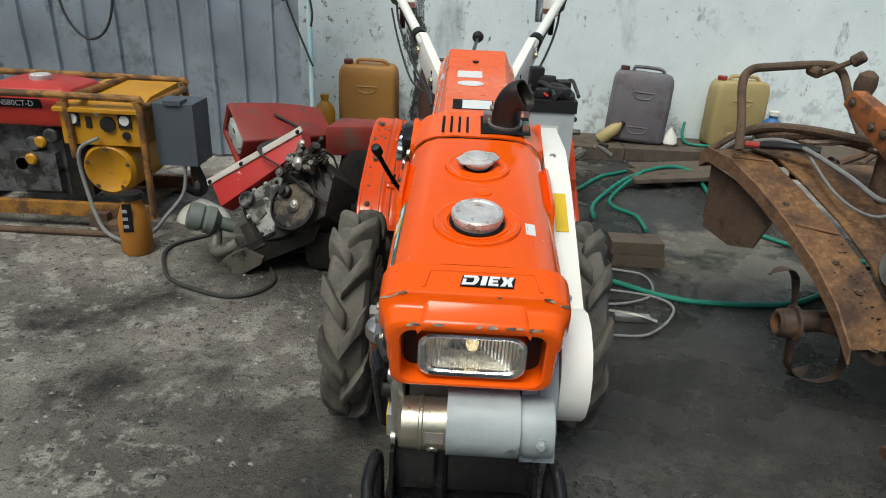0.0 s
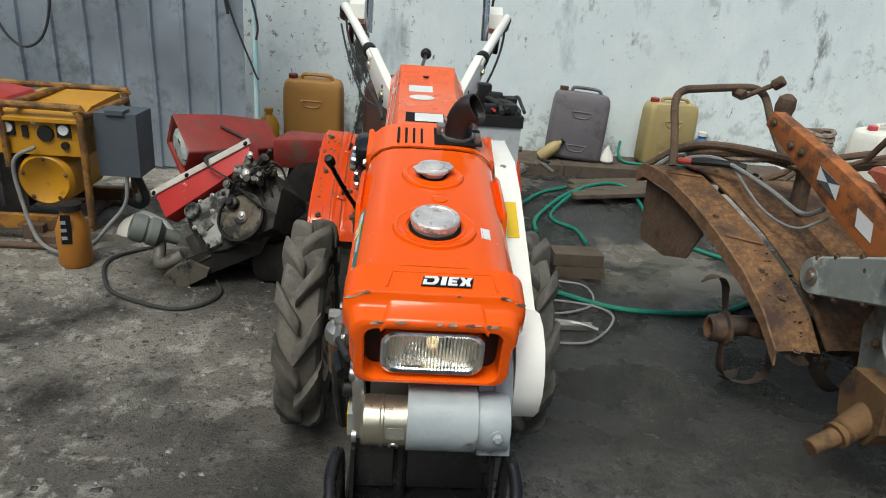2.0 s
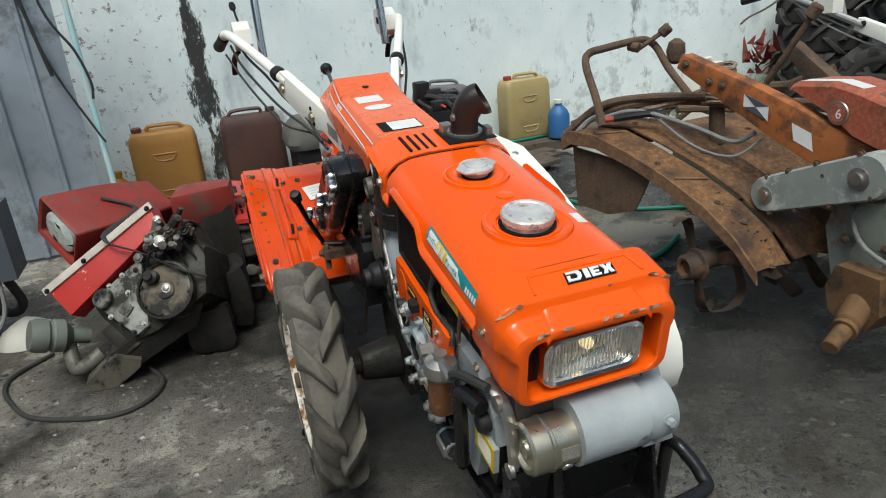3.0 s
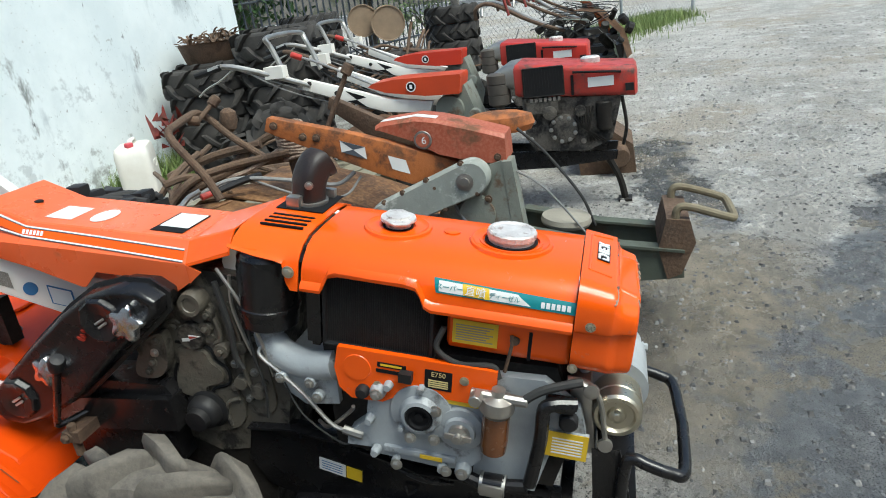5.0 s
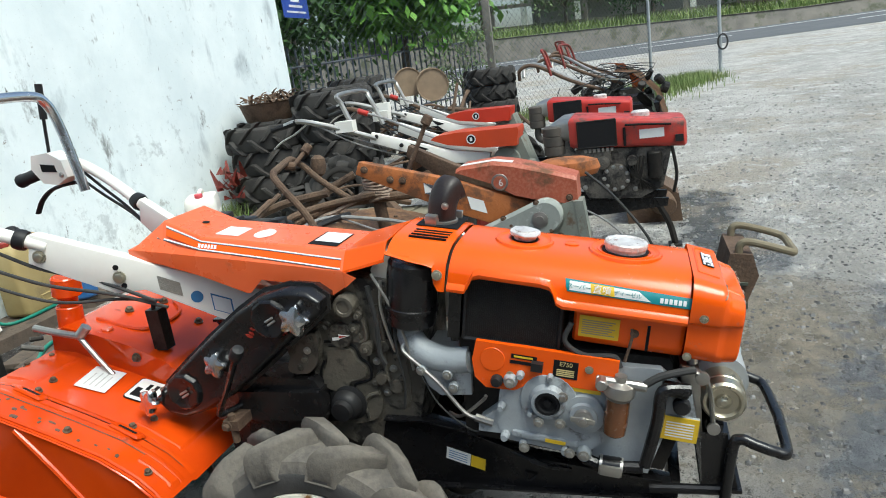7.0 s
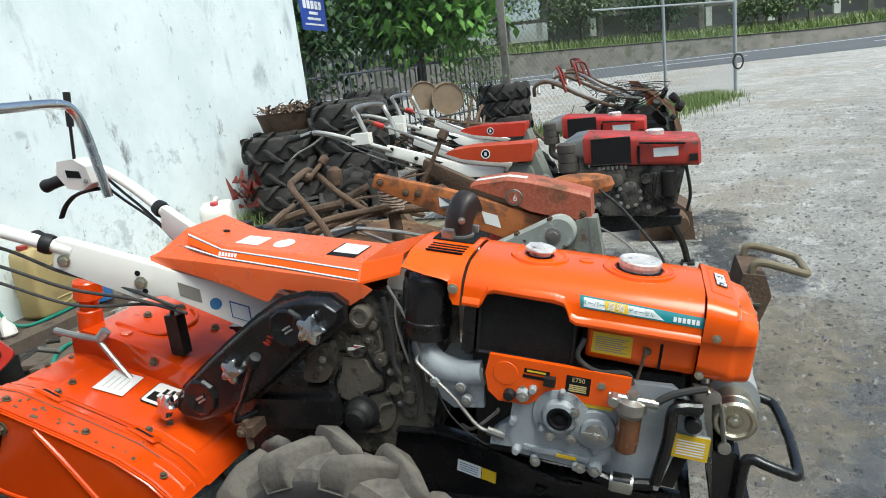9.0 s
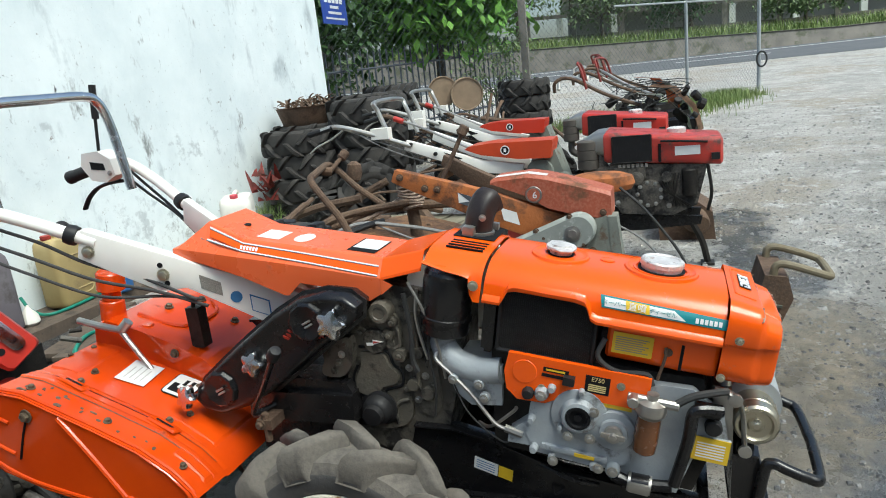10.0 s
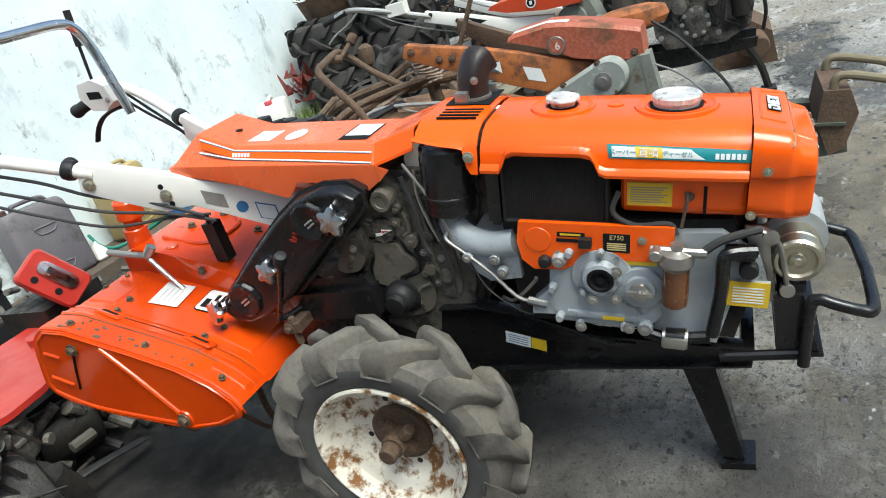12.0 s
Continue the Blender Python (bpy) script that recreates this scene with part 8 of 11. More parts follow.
box(bm, -1.93, -1.82, 5.98, 6.30, 0.14, 0.42, 0.015)
part("coupling", bm, M_OILY, gen, "dark oily coupling housing")
bm = bmesh.new()
for p in ((-2.00, 0.415), (-2.06, 0.33)):
    bm = bmesh.new()
    lathe(bm, [(0.026, 0), (0.028, 0.012), (0.02, 0.02), (0.001, 0.02)], axes((p[0], 5.925, p[1]), (1, 0, 0), (0, -1, 0)), 14)
    part("orange_cap", bm, M_YELLOW, geng, "orange plastic cap")
bm = bmesh.new()
box(bm, -1.455, -1.27, 5.93, 6.12, 0.33, 0.62, 0.014)
box(bm, -1.40, -1.32, 5.92, 6.0, 0.615, 0.635, 0.004)
sb = part("switch_cabinet", bm, M_SLATE, gen, "slate grey electrical box hung on the frame")
bm = bmesh.new()
tube(bm, [(-1.34, 5.95, 0.33), (-1.35, 5.92, 0.20), (-1.42, 5.86, 0.10), (-1.47, 5.82, 0.03)], 0.009, 8, 6)
tube(bm, [(-1.70, 5.88, 0.46), (-1.78, 5.84, 0.40), (-1.76, 5.82, 0.22), (-1.68, 5.76, 0.06), (-1.56, 5.72, 0.02), (-1.49, 5.76, 0.02), (-1.46, 5.82, 0.05)], 0.009, 8, 6)
part("power_cable", bm, M_GREYCABLE, sb, "grey power cables")
bm = bmesh.new()
tube(bm, [(-1.36, 6.1, 0.30), (-1.34, 6.15, 0.16), (-1.40, 6.2, 0.10), (-1.48, 6.2, 0.14)], 0.02, 8, 5)
part("rubber_hose", bm, M_CABLE, gen, "black rubber hose")

# ---- stripped red engine lying tilted on the floor ----
wreck = thing("stripped_engine", "old red diesel engine lying tilted on the concrete", "engine", (-0.85, 5.7, 0))
WM = axes((-0.835, 5.596, 0.330), (0.878, 0.053, 0.475), (-0.34, -0.77, 0.54))
# local: x along the strip to the upper right, y up over the top, z out of the exposed flank
M_CAST = surf("grey_white_casting", (0.36, 0.36, 0.33), (0.13, 0.125, 0.11), 0.5, scale=9, dirt=(0.022, 0.019, 0.017), dirt_at=0.51, dirt_scale=10, bump=0.3)
WN = WM.to_3x3() @ Vector((0, 0, 1))
bm = bmesh.new()
prism(bm, [(-0.11, 0.05), (-0.13, -0.02), (-0.085, -0.17), (-0.03, -0.17), (0.01, -0.10), (0.06, 0.0), (0.10, 0.06)], -0.12, 0.012, "z", 0.010, WM)
wc = part("crankcase", bm, M_CAST, wreck, "grey-white cast crankcase with oily dirt")
bm = bmesh.new()
prism(bm, [(-0.088, -0.055), (-0.045, -0.04), (-0.03, -0.08), (-0.073, -0.095)], 0.010, 0.020, "z", 0.005, WM)
part("window_plate", bm, M_GEAR, wc, "small rectangular cover plate")
bm = bmesh.new()
lathe(bm, [(0.036, 0), (0.036, 0.022), (0.03, 0.028), (0.001, 0.028)], WM @ Matrix.Translation((-0.10, 0.02, 0.010)), 18)
fl = part("flange", bm, M_CAST, wc, "round three-hole flange")
for k in range(3):
    bm = bmesh.new()
    a = 0.6 + k * 1.1
    cyl(bm, WM @ Vector((-0.10 + 0.018 * math.cos(a), 0.02 + 0.018 * math.sin(a), 0.037)), WM @ Vector((-0.10 + 0.018 * math.cos(a), 0.02 + 0.018 * math.sin(a), 0.0395)), 0.007, seg=10)
    part("flange_hole", bm, M_INK, fl)
bm = bmesh.new()
lathe(bm, [(0.100, -0.08), (0.100, 0.015), (0.094, 0.024), (0.085, 0.026), (0.035, 0.022), (0.03, 0.028), (0.001, 0.028)], WM @ Matrix.Translation((0.098, -0.112, 0.0)), 36)
wg = part("gear_case", bm, surf("greasy_gear_case", (0.040, 0.035, 0.029), (0.15, 0.112, 0.066), 0.36, scale=7, dirt=(0.016, 0.014, 0.013), dirt_at=0.50, dirt_scale=10, bump=0.2), wreck, "round greasy gear case cover")
bm = bmesh.new()
lathe(bm, [(0.026, 0.02), (0.026, 0.045), (0.014, 0.05), (0.014, 0.062), (0.001, 0.062)], WM @ Matrix.Translation((0.088, -0.045, 0.005)), 18)
part("round_plug", bm, M_OILY, wg, "black round plug")
for k in range(8):
    a = TAU * k / 8
    bm = bmesh.new()
    bolt(bm, WM @ Vector((0.098 + 0.090 * math.cos(a), -0.112 + 0.090 * math.sin(a), 0.024)), WN, 0.006, 0.006)
    part("case_bolt", bm, M_OILY, wg)
bm = bmesh.new()
bolt(bm, WM @ Vector((0.105, -0.110, 0.028)), WN, 0.012, 0.008)
part("case_bolt", bm, M_STEEL, wg)
bm = bmesh.new()
prism(bm, [(-0.16, -0.02), (-0.13, -0.17), (-0.02, -0.20), (0.20, -0.21), (0.30, -0.06), (0.26, 0.06), (-0.16, 0.06)], -0.24, -0.01, "z", 0.02, WM)
prism(bm, [(-0.20, -0.05), (-0.17, -0.19), (-0.10, -0.19), (-0.13, -0.05)], -0.12, -0.02, "z", 0.012, WM)
part("engine_block", bm, M_OILY, wreck, "black oily engine block")
bm = bmesh.new()
prism(bm, [(-0.225, 0.045), (0.06, 0.075), (0.22, 0.10), (0.24, 0.20), (-0.245, 0.20)], -0.05, 0.032, "z", 0.006, WM)
rp = part("red_panel", bm, M_REDCHIP, wreck, "red sheet panel with chipped paint")
bm = bmesh.new()
box(bm, -0.255, 0.245, 0.165, 0.195, 0.030, 0.042, 0.003, WM)
sp = part("trim_strip", bm, surf("dull_white_strip", (0.55, 0.50, 0.44), (0.36, 0.30, 0.26), 0.45, scale=12, dirt=(0.2, 0.1, 0.08), dirt_at=0.6), rp, "dull white trim strip")
for x in (-0.24, -0.07, 0.225):
    bm = bmesh.new()
    bolt(bm, WM @ Vector((x, 0.175, 0.042)), WN, 0.007, 0.006)
    part("trim_bolt", bm, M_INK, sp)
HM = Matrix.Translation((-0.885, 6.055, 0.480)) @ Matrix.Rotation(radians(36), 4, "Z") @ Matrix.Rotation(radians(3), 4, "Y") @ Matrix.Rotation(radians(30), 4, "X")
bm = bmesh.new()
loft(bm, [[(x, y, z) for y, z in rrect(hy, -hz, hz, 0.012, 4)] for x, hy, hz in ((-0.25, 0.125, 0.085), (-0.24, 0.13, 0.09), (-0.02, 0.125, 0.088), (0.10, 0.115, 0.08), (0.20, 0.10, 0.07))], True, (False, True))
loft(bm, [[(x, y, z) for y, z in rrect(hy, -hz, hz, 0.012, 4)] for x, hy, hz in ((-0.25, 0.125, 0.085), (-0.244, 0.112, 0.073), (-0.21, 0.105, 0.068))], True, (False, True))
bm.transform(HM)
wh = part("lamp_hood", bm, M_OLDRED, wreck, "dull red hood with a headlight")
bm = bmesh.new()
loft(bm, [[(x, y, z) for y, z in rrect(hy, -hz, hz, 0.05, 6)] for x, hy, hz in ((-0.215, 0.095, 0.060), (-0.238, 0.092, 0.056), (-0.248, 0.07, 0.04), (-0.251, 0.02, 0.012))], True)
bm.transform(HM)
part("lamp_glass", bm, surf("dusty_lamp_glass", (0.46, 0.49, 0.47), (0.34, 0.36, 0.34), 0.2, scale=20, bump=0.2, bump_scale=120, coat=0.6), wh, "dusty headlight glass")
bm = bmesh.new()
prism(bm, [(-0.66, 5.90), (-0.42, 5.95), (-0.40, 6.10), (-0.62, 6.12)], 0.42, 0.56, "z", 0.02, Matrix.Translation((0, 0, 0)))
part("red_shroud", bm, M_OLDRED, wreck, "red sheet shroud")
def lump(bm, c, r, seed, rough=0.22, seg=16):
    """A rounded, uneven cast mass."""
    c, r = Vector(c), Vector(r)
    off = Vector((seed * 3.1, seed * 1.7, 0))
    loops = []
    for i in range(1, 8):
        a = math.pi * i / 8
        ring = []
        for k in range(seg):
            b_ = TAU * k / seg
            d = Vector((math.sin(a) * math.cos(b_), math.sin(a) * math.sin(b_), -math.cos(a)))
            sq = 1 / (abs(d.x) ** 9 + abs(d.y) ** 9 + abs(d.z) ** 9) ** (1 / 9)
            f = sq * (1 + rough * (0.6 * noise.noise(d * 2.1 + off) + 0.5 * noise.noise(d * 6.0 + off)))
            ring.append((c.x + d.x * r.x * f, c.y + d.y * r.y * f, max(0.002, c.z + d.z * r.z * f)))
        loops.append(ring)
    loft(bm, loops)
    return bm


for c, r, sd in (((-0.51, 6.02, 0.24), (0.10, 0.11, 0.22), 1), ((-0.76, 5.80, 0.08), (0.20, 0.16, 0.08), 2), ((-0.60, 5.62, 0.10), (0.09, 0.08, 0.09), 3), ((-0.50, 5.76, 0.16), (0.08, 0.11, 0.13), 5)):
    bm = bmesh.new()
    lump(bm, c, r, sd)
    part("sump", bm, M_OILY, wreck, "black oily sump and flywheel side", crease=0.5)
bm = bmesh.new()
prism(bm, [(-1.03, 0.004), (-0.95, 0.0), (-0.86, 0.055), (-0.85, 0.085), (-0.93, 0.12), (-0.99, 0.085), (-1.045, 0.04)], 5.475, 5.565, "y", 0.018, None, 3)
part("foot_bracket", bm, M_GEARBOX, wreck, "greasy cast foot bracket")
bm = bmesh.new()
prism(bm, [(-0.93, 0.02), (-0.64, 0.16), (-0.60, 0.24), (-0.68, 0.25), (-0.95, 0.12)], 5.50, 5.60, "y", 0.02, None, 3)
part("skid_rail", bm, M_OILY, wreck, "black mounting rail")
for x, y in ((-0.115, 0.045), (-0.06, 0.048), (0.0, 0.048), (0.05, 0.03), (0.02, -0.06), (-0.005, -0.10), (-0.04, -0.155), (-0.085, -0.155), (-0.105, -0.10), (-0.12, -0.05), (-0.02, -0.02)):
    bm = bmesh.new()
    bolt(bm, WM @ Vector((x, y, 0.012)), WN, 0.007, 0.009)
    part("case_bolt", bm, M_STEEL if (x * 100) % 2 < 1 else M_OILY, wc)
for k, (p, q, r, mt) in enumerate((((0.20, 0.02, 0.02), (0.20, 0.02, 0.085), 0.022, M_STEEL), ((0.24, 0.04, 0.02), (0.25, 0.045, 0.07), 0.016, M_GEAR), ((0.16, 0.03, 0.02), (0.15, 0.035, 0.075), 0.014, M_OILY), ((0.28, 0.0, 0.0), (0.29, 0.005, 0.06), 0.02, M_OILY), ((0.225, -0.02, 0.02), (0.23, -0.02, 0.07), 0.012, M_STEEL), ((0.18, 0.075, 0.03), (0.235, 0.105, 0.06), 0.015, M_STEEL), ((0.10, 0.035, 0.02), (0.10, 0.035, 0.06), 0.018, M_GEAR))):
    bm = bmesh.new()
    cyl(bm, WM @ Vector(p), WM @ Vector(q), r, r * 0.9, 12, 0.003)
    bolt(bm, WM @ Vector(q), WN, r * 0.7, 0.008)
    part("pump_plunger", bm, mt, wreck, "injector pump fitting")
bm = bmesh.new()
lathe(bm, [(0.100, 0.018), (0.107, 0.020), (0.107, 0.032), (0.097, 0.034)], WM @ Matrix.Translation((0.098, -0.112, 0.0)), 36, False)
part("case_rim", bm, M_OILY, wg, "raised rim of the gear case")
bm = bmesh.new()
rnd = random.Random(21)
for k in range(26):
    p = WM @ Vector((0.13 + rnd.random() * 0.17, -0.02 + rnd.random() * 0.10, 0.02 + rnd.random() * 0.03))
    q = p + Vector((rnd.uniform(-0.04, 0.04), rnd.uniform(-0.05, 0.0), rnd.uniform(0.0, 0.05)))
    cyl(bm, p, q, 0.008 + rnd.random() * 0.012, seg=8, bev=0.002)
part("pump_fitting", bm, M_GEAR, wreck, "small oily pump fittings", kind="stuff")
bm = bmesh.new()
for k in range(5):
    p = WM @ Vector((0.10 + 0.04 * k, 0.0, 0.04))
    tube(bm, [p, p + Vector((0.03, -0.03, 0.06)), p + Vector((0.07, 0.0, 0.03)), p + Vector((0.1, -0.02, -0.04))], 0.005, 6, 5)
part("pipe", bm, M_OILY, wreck, "", kind="stuff")
AM = aim((-1.17, 5.62, 0.20), (-1.00, 5.68, 0.13))
bm = bmesh.new()
lathe(bm, [(0.02, -0.045), (0.055, -0.04), (0.062, -0.02), (0.062, 0.015), (0.055, 0.022), (0.055, 0.03), (0.062, 0.036), (0.062, 0.07), (0.05, 0.08), (0.03, 0.10), (0.03, 0.16)], AM, 28)
part("air_cleaner", bm, surf("grey_green_air_cleaner", (0.17, 0.185, 0.165), (0.11, 0.12, 0.105), 0.5, scale=8, dirt=(0.05, 0.045, 0.04), dirt_at=0.6, bump=0.1), wreck, "grey-green air cleaner pot")
bm = bmesh.new()
tube(bm, [(-1.10, 5.64, 0.13), (-1.08, 5.56, 0.07), (-1.04, 5.55, 0.08), (-0.98, 5.56, 0.11)], 0.026, 12, 5)
part("elbow_pipe", bm, M_GEAR, wreck, "steel elbow pipe")
bm = bmesh.new()
tube(bm, [HM @ Vector((-0.06, 0.03, 0.098)), HM @ Vector((0.02, -0.09, 0.098)), WM @ Vector((0.04, 0.19, 0.052)), WM @ Vector((0.12, 0.04, 0.055)), WM @ Vector((0.19, -0.10, 0.045)), WM @ Vector((0.24, -0.17, 0.01))], 0.012, 6, 6, flat=0.3)
part("rubber_strap", bm, M_CABLE, wreck, "flat black rubber strap")
bm = bmesh.new()
loft(bm, [[(-1.24 + 0.14 * f * math.cos(a) , 5.80 + 0.10 * f * math.sin(a), z) for a in [TAU * k / 14 for k in range(14)]] for z, f in ((0.004, 1.0), (0.03, 0.92), (0.065, 0.7), (0.10, 0.3), (0.115, 0.05))])
bm.transform(Matrix.Translation((-0.09, 0.28, 0)))
solo("sack", bm, M_CAN_WHITE, "dirty white sack slumped on the floor", "sack")

# second red machine behind the tiller
wr2 = thing("dismantled_tiller", "dismantled red tiller parts piled on the floor", "machine parts", (0.1, 6.5, 0))
bm = bmesh.new()
prism(bm, [(-0.53, 6.00), (-0.50, 5.95), (-0.38, 5.91), (-0.26, 5.92), (-0.14, 5.97), (0.06, 6.13), (0.20, 6.29), (0.13, 6.48), (-0.13, 6.50), (-0.44, 6.42), (-0.53, 6.22)], 0.392, 0.412, "z", 0.006)
rc = part("red_cover", bm, M_RED, wr2, "flat red sheet cover with vents")
bm = bmesh.new()
for k in range(6):
    for a, c in ((6.00, 6.07), (6.09, 6.15)):
        box(bm, -0.495 + 0.026 * k, -0.484 + 0.026 * k, a, c, 0.411, 0.4135)
part("vent_slot", bm, M_INK, rc)
bm = bmesh.new()
lathe(bm, [(0.06, 0), (0.06, 0.03), (0.05, 0.035), (0.001, 0.035)], Matrix.Translation((0.02, 6.26, 0.410)), 20)
part("raised_boss", bm, M_RED, rc)
L2 = axes((0.20, 6.37, 0.565), (-0.32, -0.77, 0.14), (0.639, -0.191, 0.411)) @ Matrix.Scale(0.80, 4)
bm = bmesh.new()
loft(bm, [[(x, y, z) for y, z in rrect(hy, -hz, hz, 0.03, 5)] for x, hy, hz in ((-0.20, 0.10, 0.06), (0.05, 0.13, 0.085), (0.20, 0.14, 0.09), (0.22, 0.13, 0.08))])
bm.transform(L2)
lh = part("lamp_hood", bm, M_RED, wr2, "red lamp hood")
bm = bmesh.new()
loft(bm, [[(x, y, 0.02 + z) for y, z in rrect(hy, -hz, hz, 0.03, 6)] for x, hy, hz in ((0.215, 0.095, 0.036), (0.232, 0.09, 0.032), (0.236, 0.05, 0.015))])
bm.transform(L2)
part("lamp_glass", bm, M_CHROME, lh, "narrow lamp glass")
bm = bmesh.new()
for y in (-0.07, 0.04):
    lathe(bm, [(0.016, 0), (0.016, 0.004), (0.001, 0.004)], L2 @ axes((0.219, y, -0.045), (0, 1, 0), (1, 0, 0)), 14)
part("screw_hole", bm, M_INK, lh)
bm = bmesh.new()
box(bm, -0.30, 0.34, 6.16, 6.9, 0.03, 0.27, 0.05)
box(bm, 0.10, 0.36, 6.32, 6.60, 0.0, 0.48, 0.04)
cyl(bm, (-0.30, 6.12, 0.18), (-0.10, 6.06, 0.16), 0.10, seg=24, bev=0.01)
part("engine_block", bm, M_OILY, wr2, "black oily engine parts")
bm = bmesh.new()
rnd = random.Random(5)
for k in range(60):
    p = Vector((rnd.uniform(-0.42, 0.2), rnd.uniform(5.92, 6.5), rnd.uniform(0.02, 0.26)))
    q = p + Vector((rnd.uniform(-0.1, 0.1), rnd.uniform(-0.1, 0.1), rnd.uniform(-0.02, 0.05)))
    q.z = max(q.z, 0.012)
    cyl(bm, p, q, 0.008 + rnd.random() * 0.02, seg=8, bev=0.002)
for k in range(30):
    p = Vector((rnd.uniform(0.3, 0.8), rnd.uniform(6.5, 7.2), rnd.uniform(0.25, 0.42)))
    cyl(bm, p, p + Vector((rnd.uniform(-0.1, 0.1), rnd.uniform(-0.1, 0.1), rnd.uniform(-0.05, 0.03))), 0.008 + rnd.random() * 0.018, seg=8, bev=0.002)
part("fitting", bm, M_GEAR, wr2, "loose oily fittings", kind="stuff")
bm = bmesh.new()
tube(bm, [(0.02, 5.98, 0.02), (0.0, 6.06, 0.12), (-0.05, 6.1, 0.18), (-0.12, 6.1, 0.10), (-0.10, 6.0, 0.02)], 0.016, 8, 6)
tube(bm, [(-0.50, 5.95, 0.10), (-0.30, 5.90, 0.10), (-0.10, 5.86, 0.06)], 0.02, 8, 4, flat=0.4)
part("hose", bm, M_CABLE, wr2, "black rubber hose")
bm = bmesh.new()
lathe(bm, [(0.06, 0.0), (0.095, 0.01), (0.10, 0.03), (0.10, 0.07), (0.106, 0.075), (0.106, 0.085), (0.10, 0.09), (0.10, 0.13), (0.115, 0.14), (0.115, 0.165)], Matrix.Translation((-0.40, 6.04, 0.222)), 28)
cyl(bm, (-0.40, 6.04, 0.0), (-0.40, 6.04, 0.225), 0.045, seg=16, bev=0.004)
part("air_pot", bm, M_GEAR, wr2, "round grey air cleaner pot")
bm = bmesh.new()
prism(bm, [(-0.56, 6.12), (-0.36, 6.08), (-0.30, 6.3), (-0.42, 6.42), (-0.60, 6.36)], 0.46, 0.475, "z", 0.004)
vp = part("vented_plate", bm, M_RED, wr2, "red vented sheet plate")
bm = bmesh.new()
for k in range(6):
    box(bm, -0.53 + 0.033 * k, -0.517 + 0.033 * k, 6.14, 6.26, 0.474, 0.4775)
part("vent_slot", bm, M_INK, vp)

# ---- rusty brown tiller without its engine, parked beside the orange tractor ----
rusty = thing("rusty_tiller", "old rust-brown walking tiller with its engine removed", "walking tractor", (1.4, 4.6, 0))
RX = 1.30
M_BROWNRED = surf("weathered_red_brown_paint", (0.40, 0.090, 0.042), (0.29, 0.070, 0.036), 0.5, scale=6, dirt=(0.15, 0.070, 0.036), dirt_at=0.60, dirt_scale=9, bump=0.15, grain=(0.44, 0.15, 0.09))
bm = bmesh.new()
rows = []
for y, top, bot in ((4.72, 0.866, 0.850), (4.70, 0.876, 0.846), (4.56, 0.886, 0.790), (4.48, 0.872, 0.738), (4.36, 0.838, 0.704), (4.24, 0.800, 0.684), (4.222, 0.792, 0.690)):
    rows.append([(RX, y, bot), (RX, y, top - 0.014), (RX + 0.014, y, top), (RX + 0.146, y, top), (RX + 0.16, y, top - 0.014), (RX + 0.16, y, bot)])
loft(bm, rows)
rcv = part("gear_cover", bm, M_BROWNRED, rusty, "weathered red-brown gear cover with a round badge", crease=0.5)
bm = bmesh.new()
loft(bm, [[(RX + 0.02, y, z + 0.0012), (RX + 0.07, y, z + 0.0012), (RX + 0.065, y, z - 0.003), (RX + 0.025, y, z - 0.003)] for y, z in ((4.70, 0.876), (4.56, 0.886), (4.48, 0.872))])
part("pale_patch", bm, M_LABEL_W, rcv, "worn pale patch")
bm = bmesh.new()
loft(bm, [[(RX + 0.10 + 0.09 * math.cos(a) * f, 4.29 + 0.15 * math.sin(a) * f, z) for a in [TAU * k / 18 for k in range(18)]] for z, f in ((0.775, 0.9), (0.800, 1.0), (0.835, 0.92), (0.85, 0.6), (0.853, 0.1))])
bm.transform(Matrix.Translation((0.18, 0.0, -0.02)))
part("dome_cover", bm, M_RUSTORANGE, rcv, "rusted domed cover behind")
bm = bmesh.new()
lathe(bm, [(0.036, 0), (0.034, 0.004), (0.001, 0.004)], axes((RX - 0.001, 4.535, 0.798), (0, -1, 0), (-1, 0, 0)), 28)
bd = part("badge", bm, M_STEEL, rcv, "round silver badge")
bm = bmesh.new()
lathe(bm, [(0.027, 0), (0.027, 0.001), (0.001, 0.001)], axes((RX - 0.005, 4.535, 0.798), (0, -1, 0), (-1, 0, 0)), 28)
part("badge_face", bm, M_BROWNRED, bd)
text_mesh("6", 0.040, axes((RX - 0.0065, 4.530, 0.796), (0, -1, 0), (-1, 0, 0)), M_LETTER, "badge_number", bd)
bm = bmesh.new()
bolt(bm, (RX, 4.255, 0.712), (-1, 0, 0), 0.010, 0.01)
part("cover_bolt", bm, M_RUST, rcv)

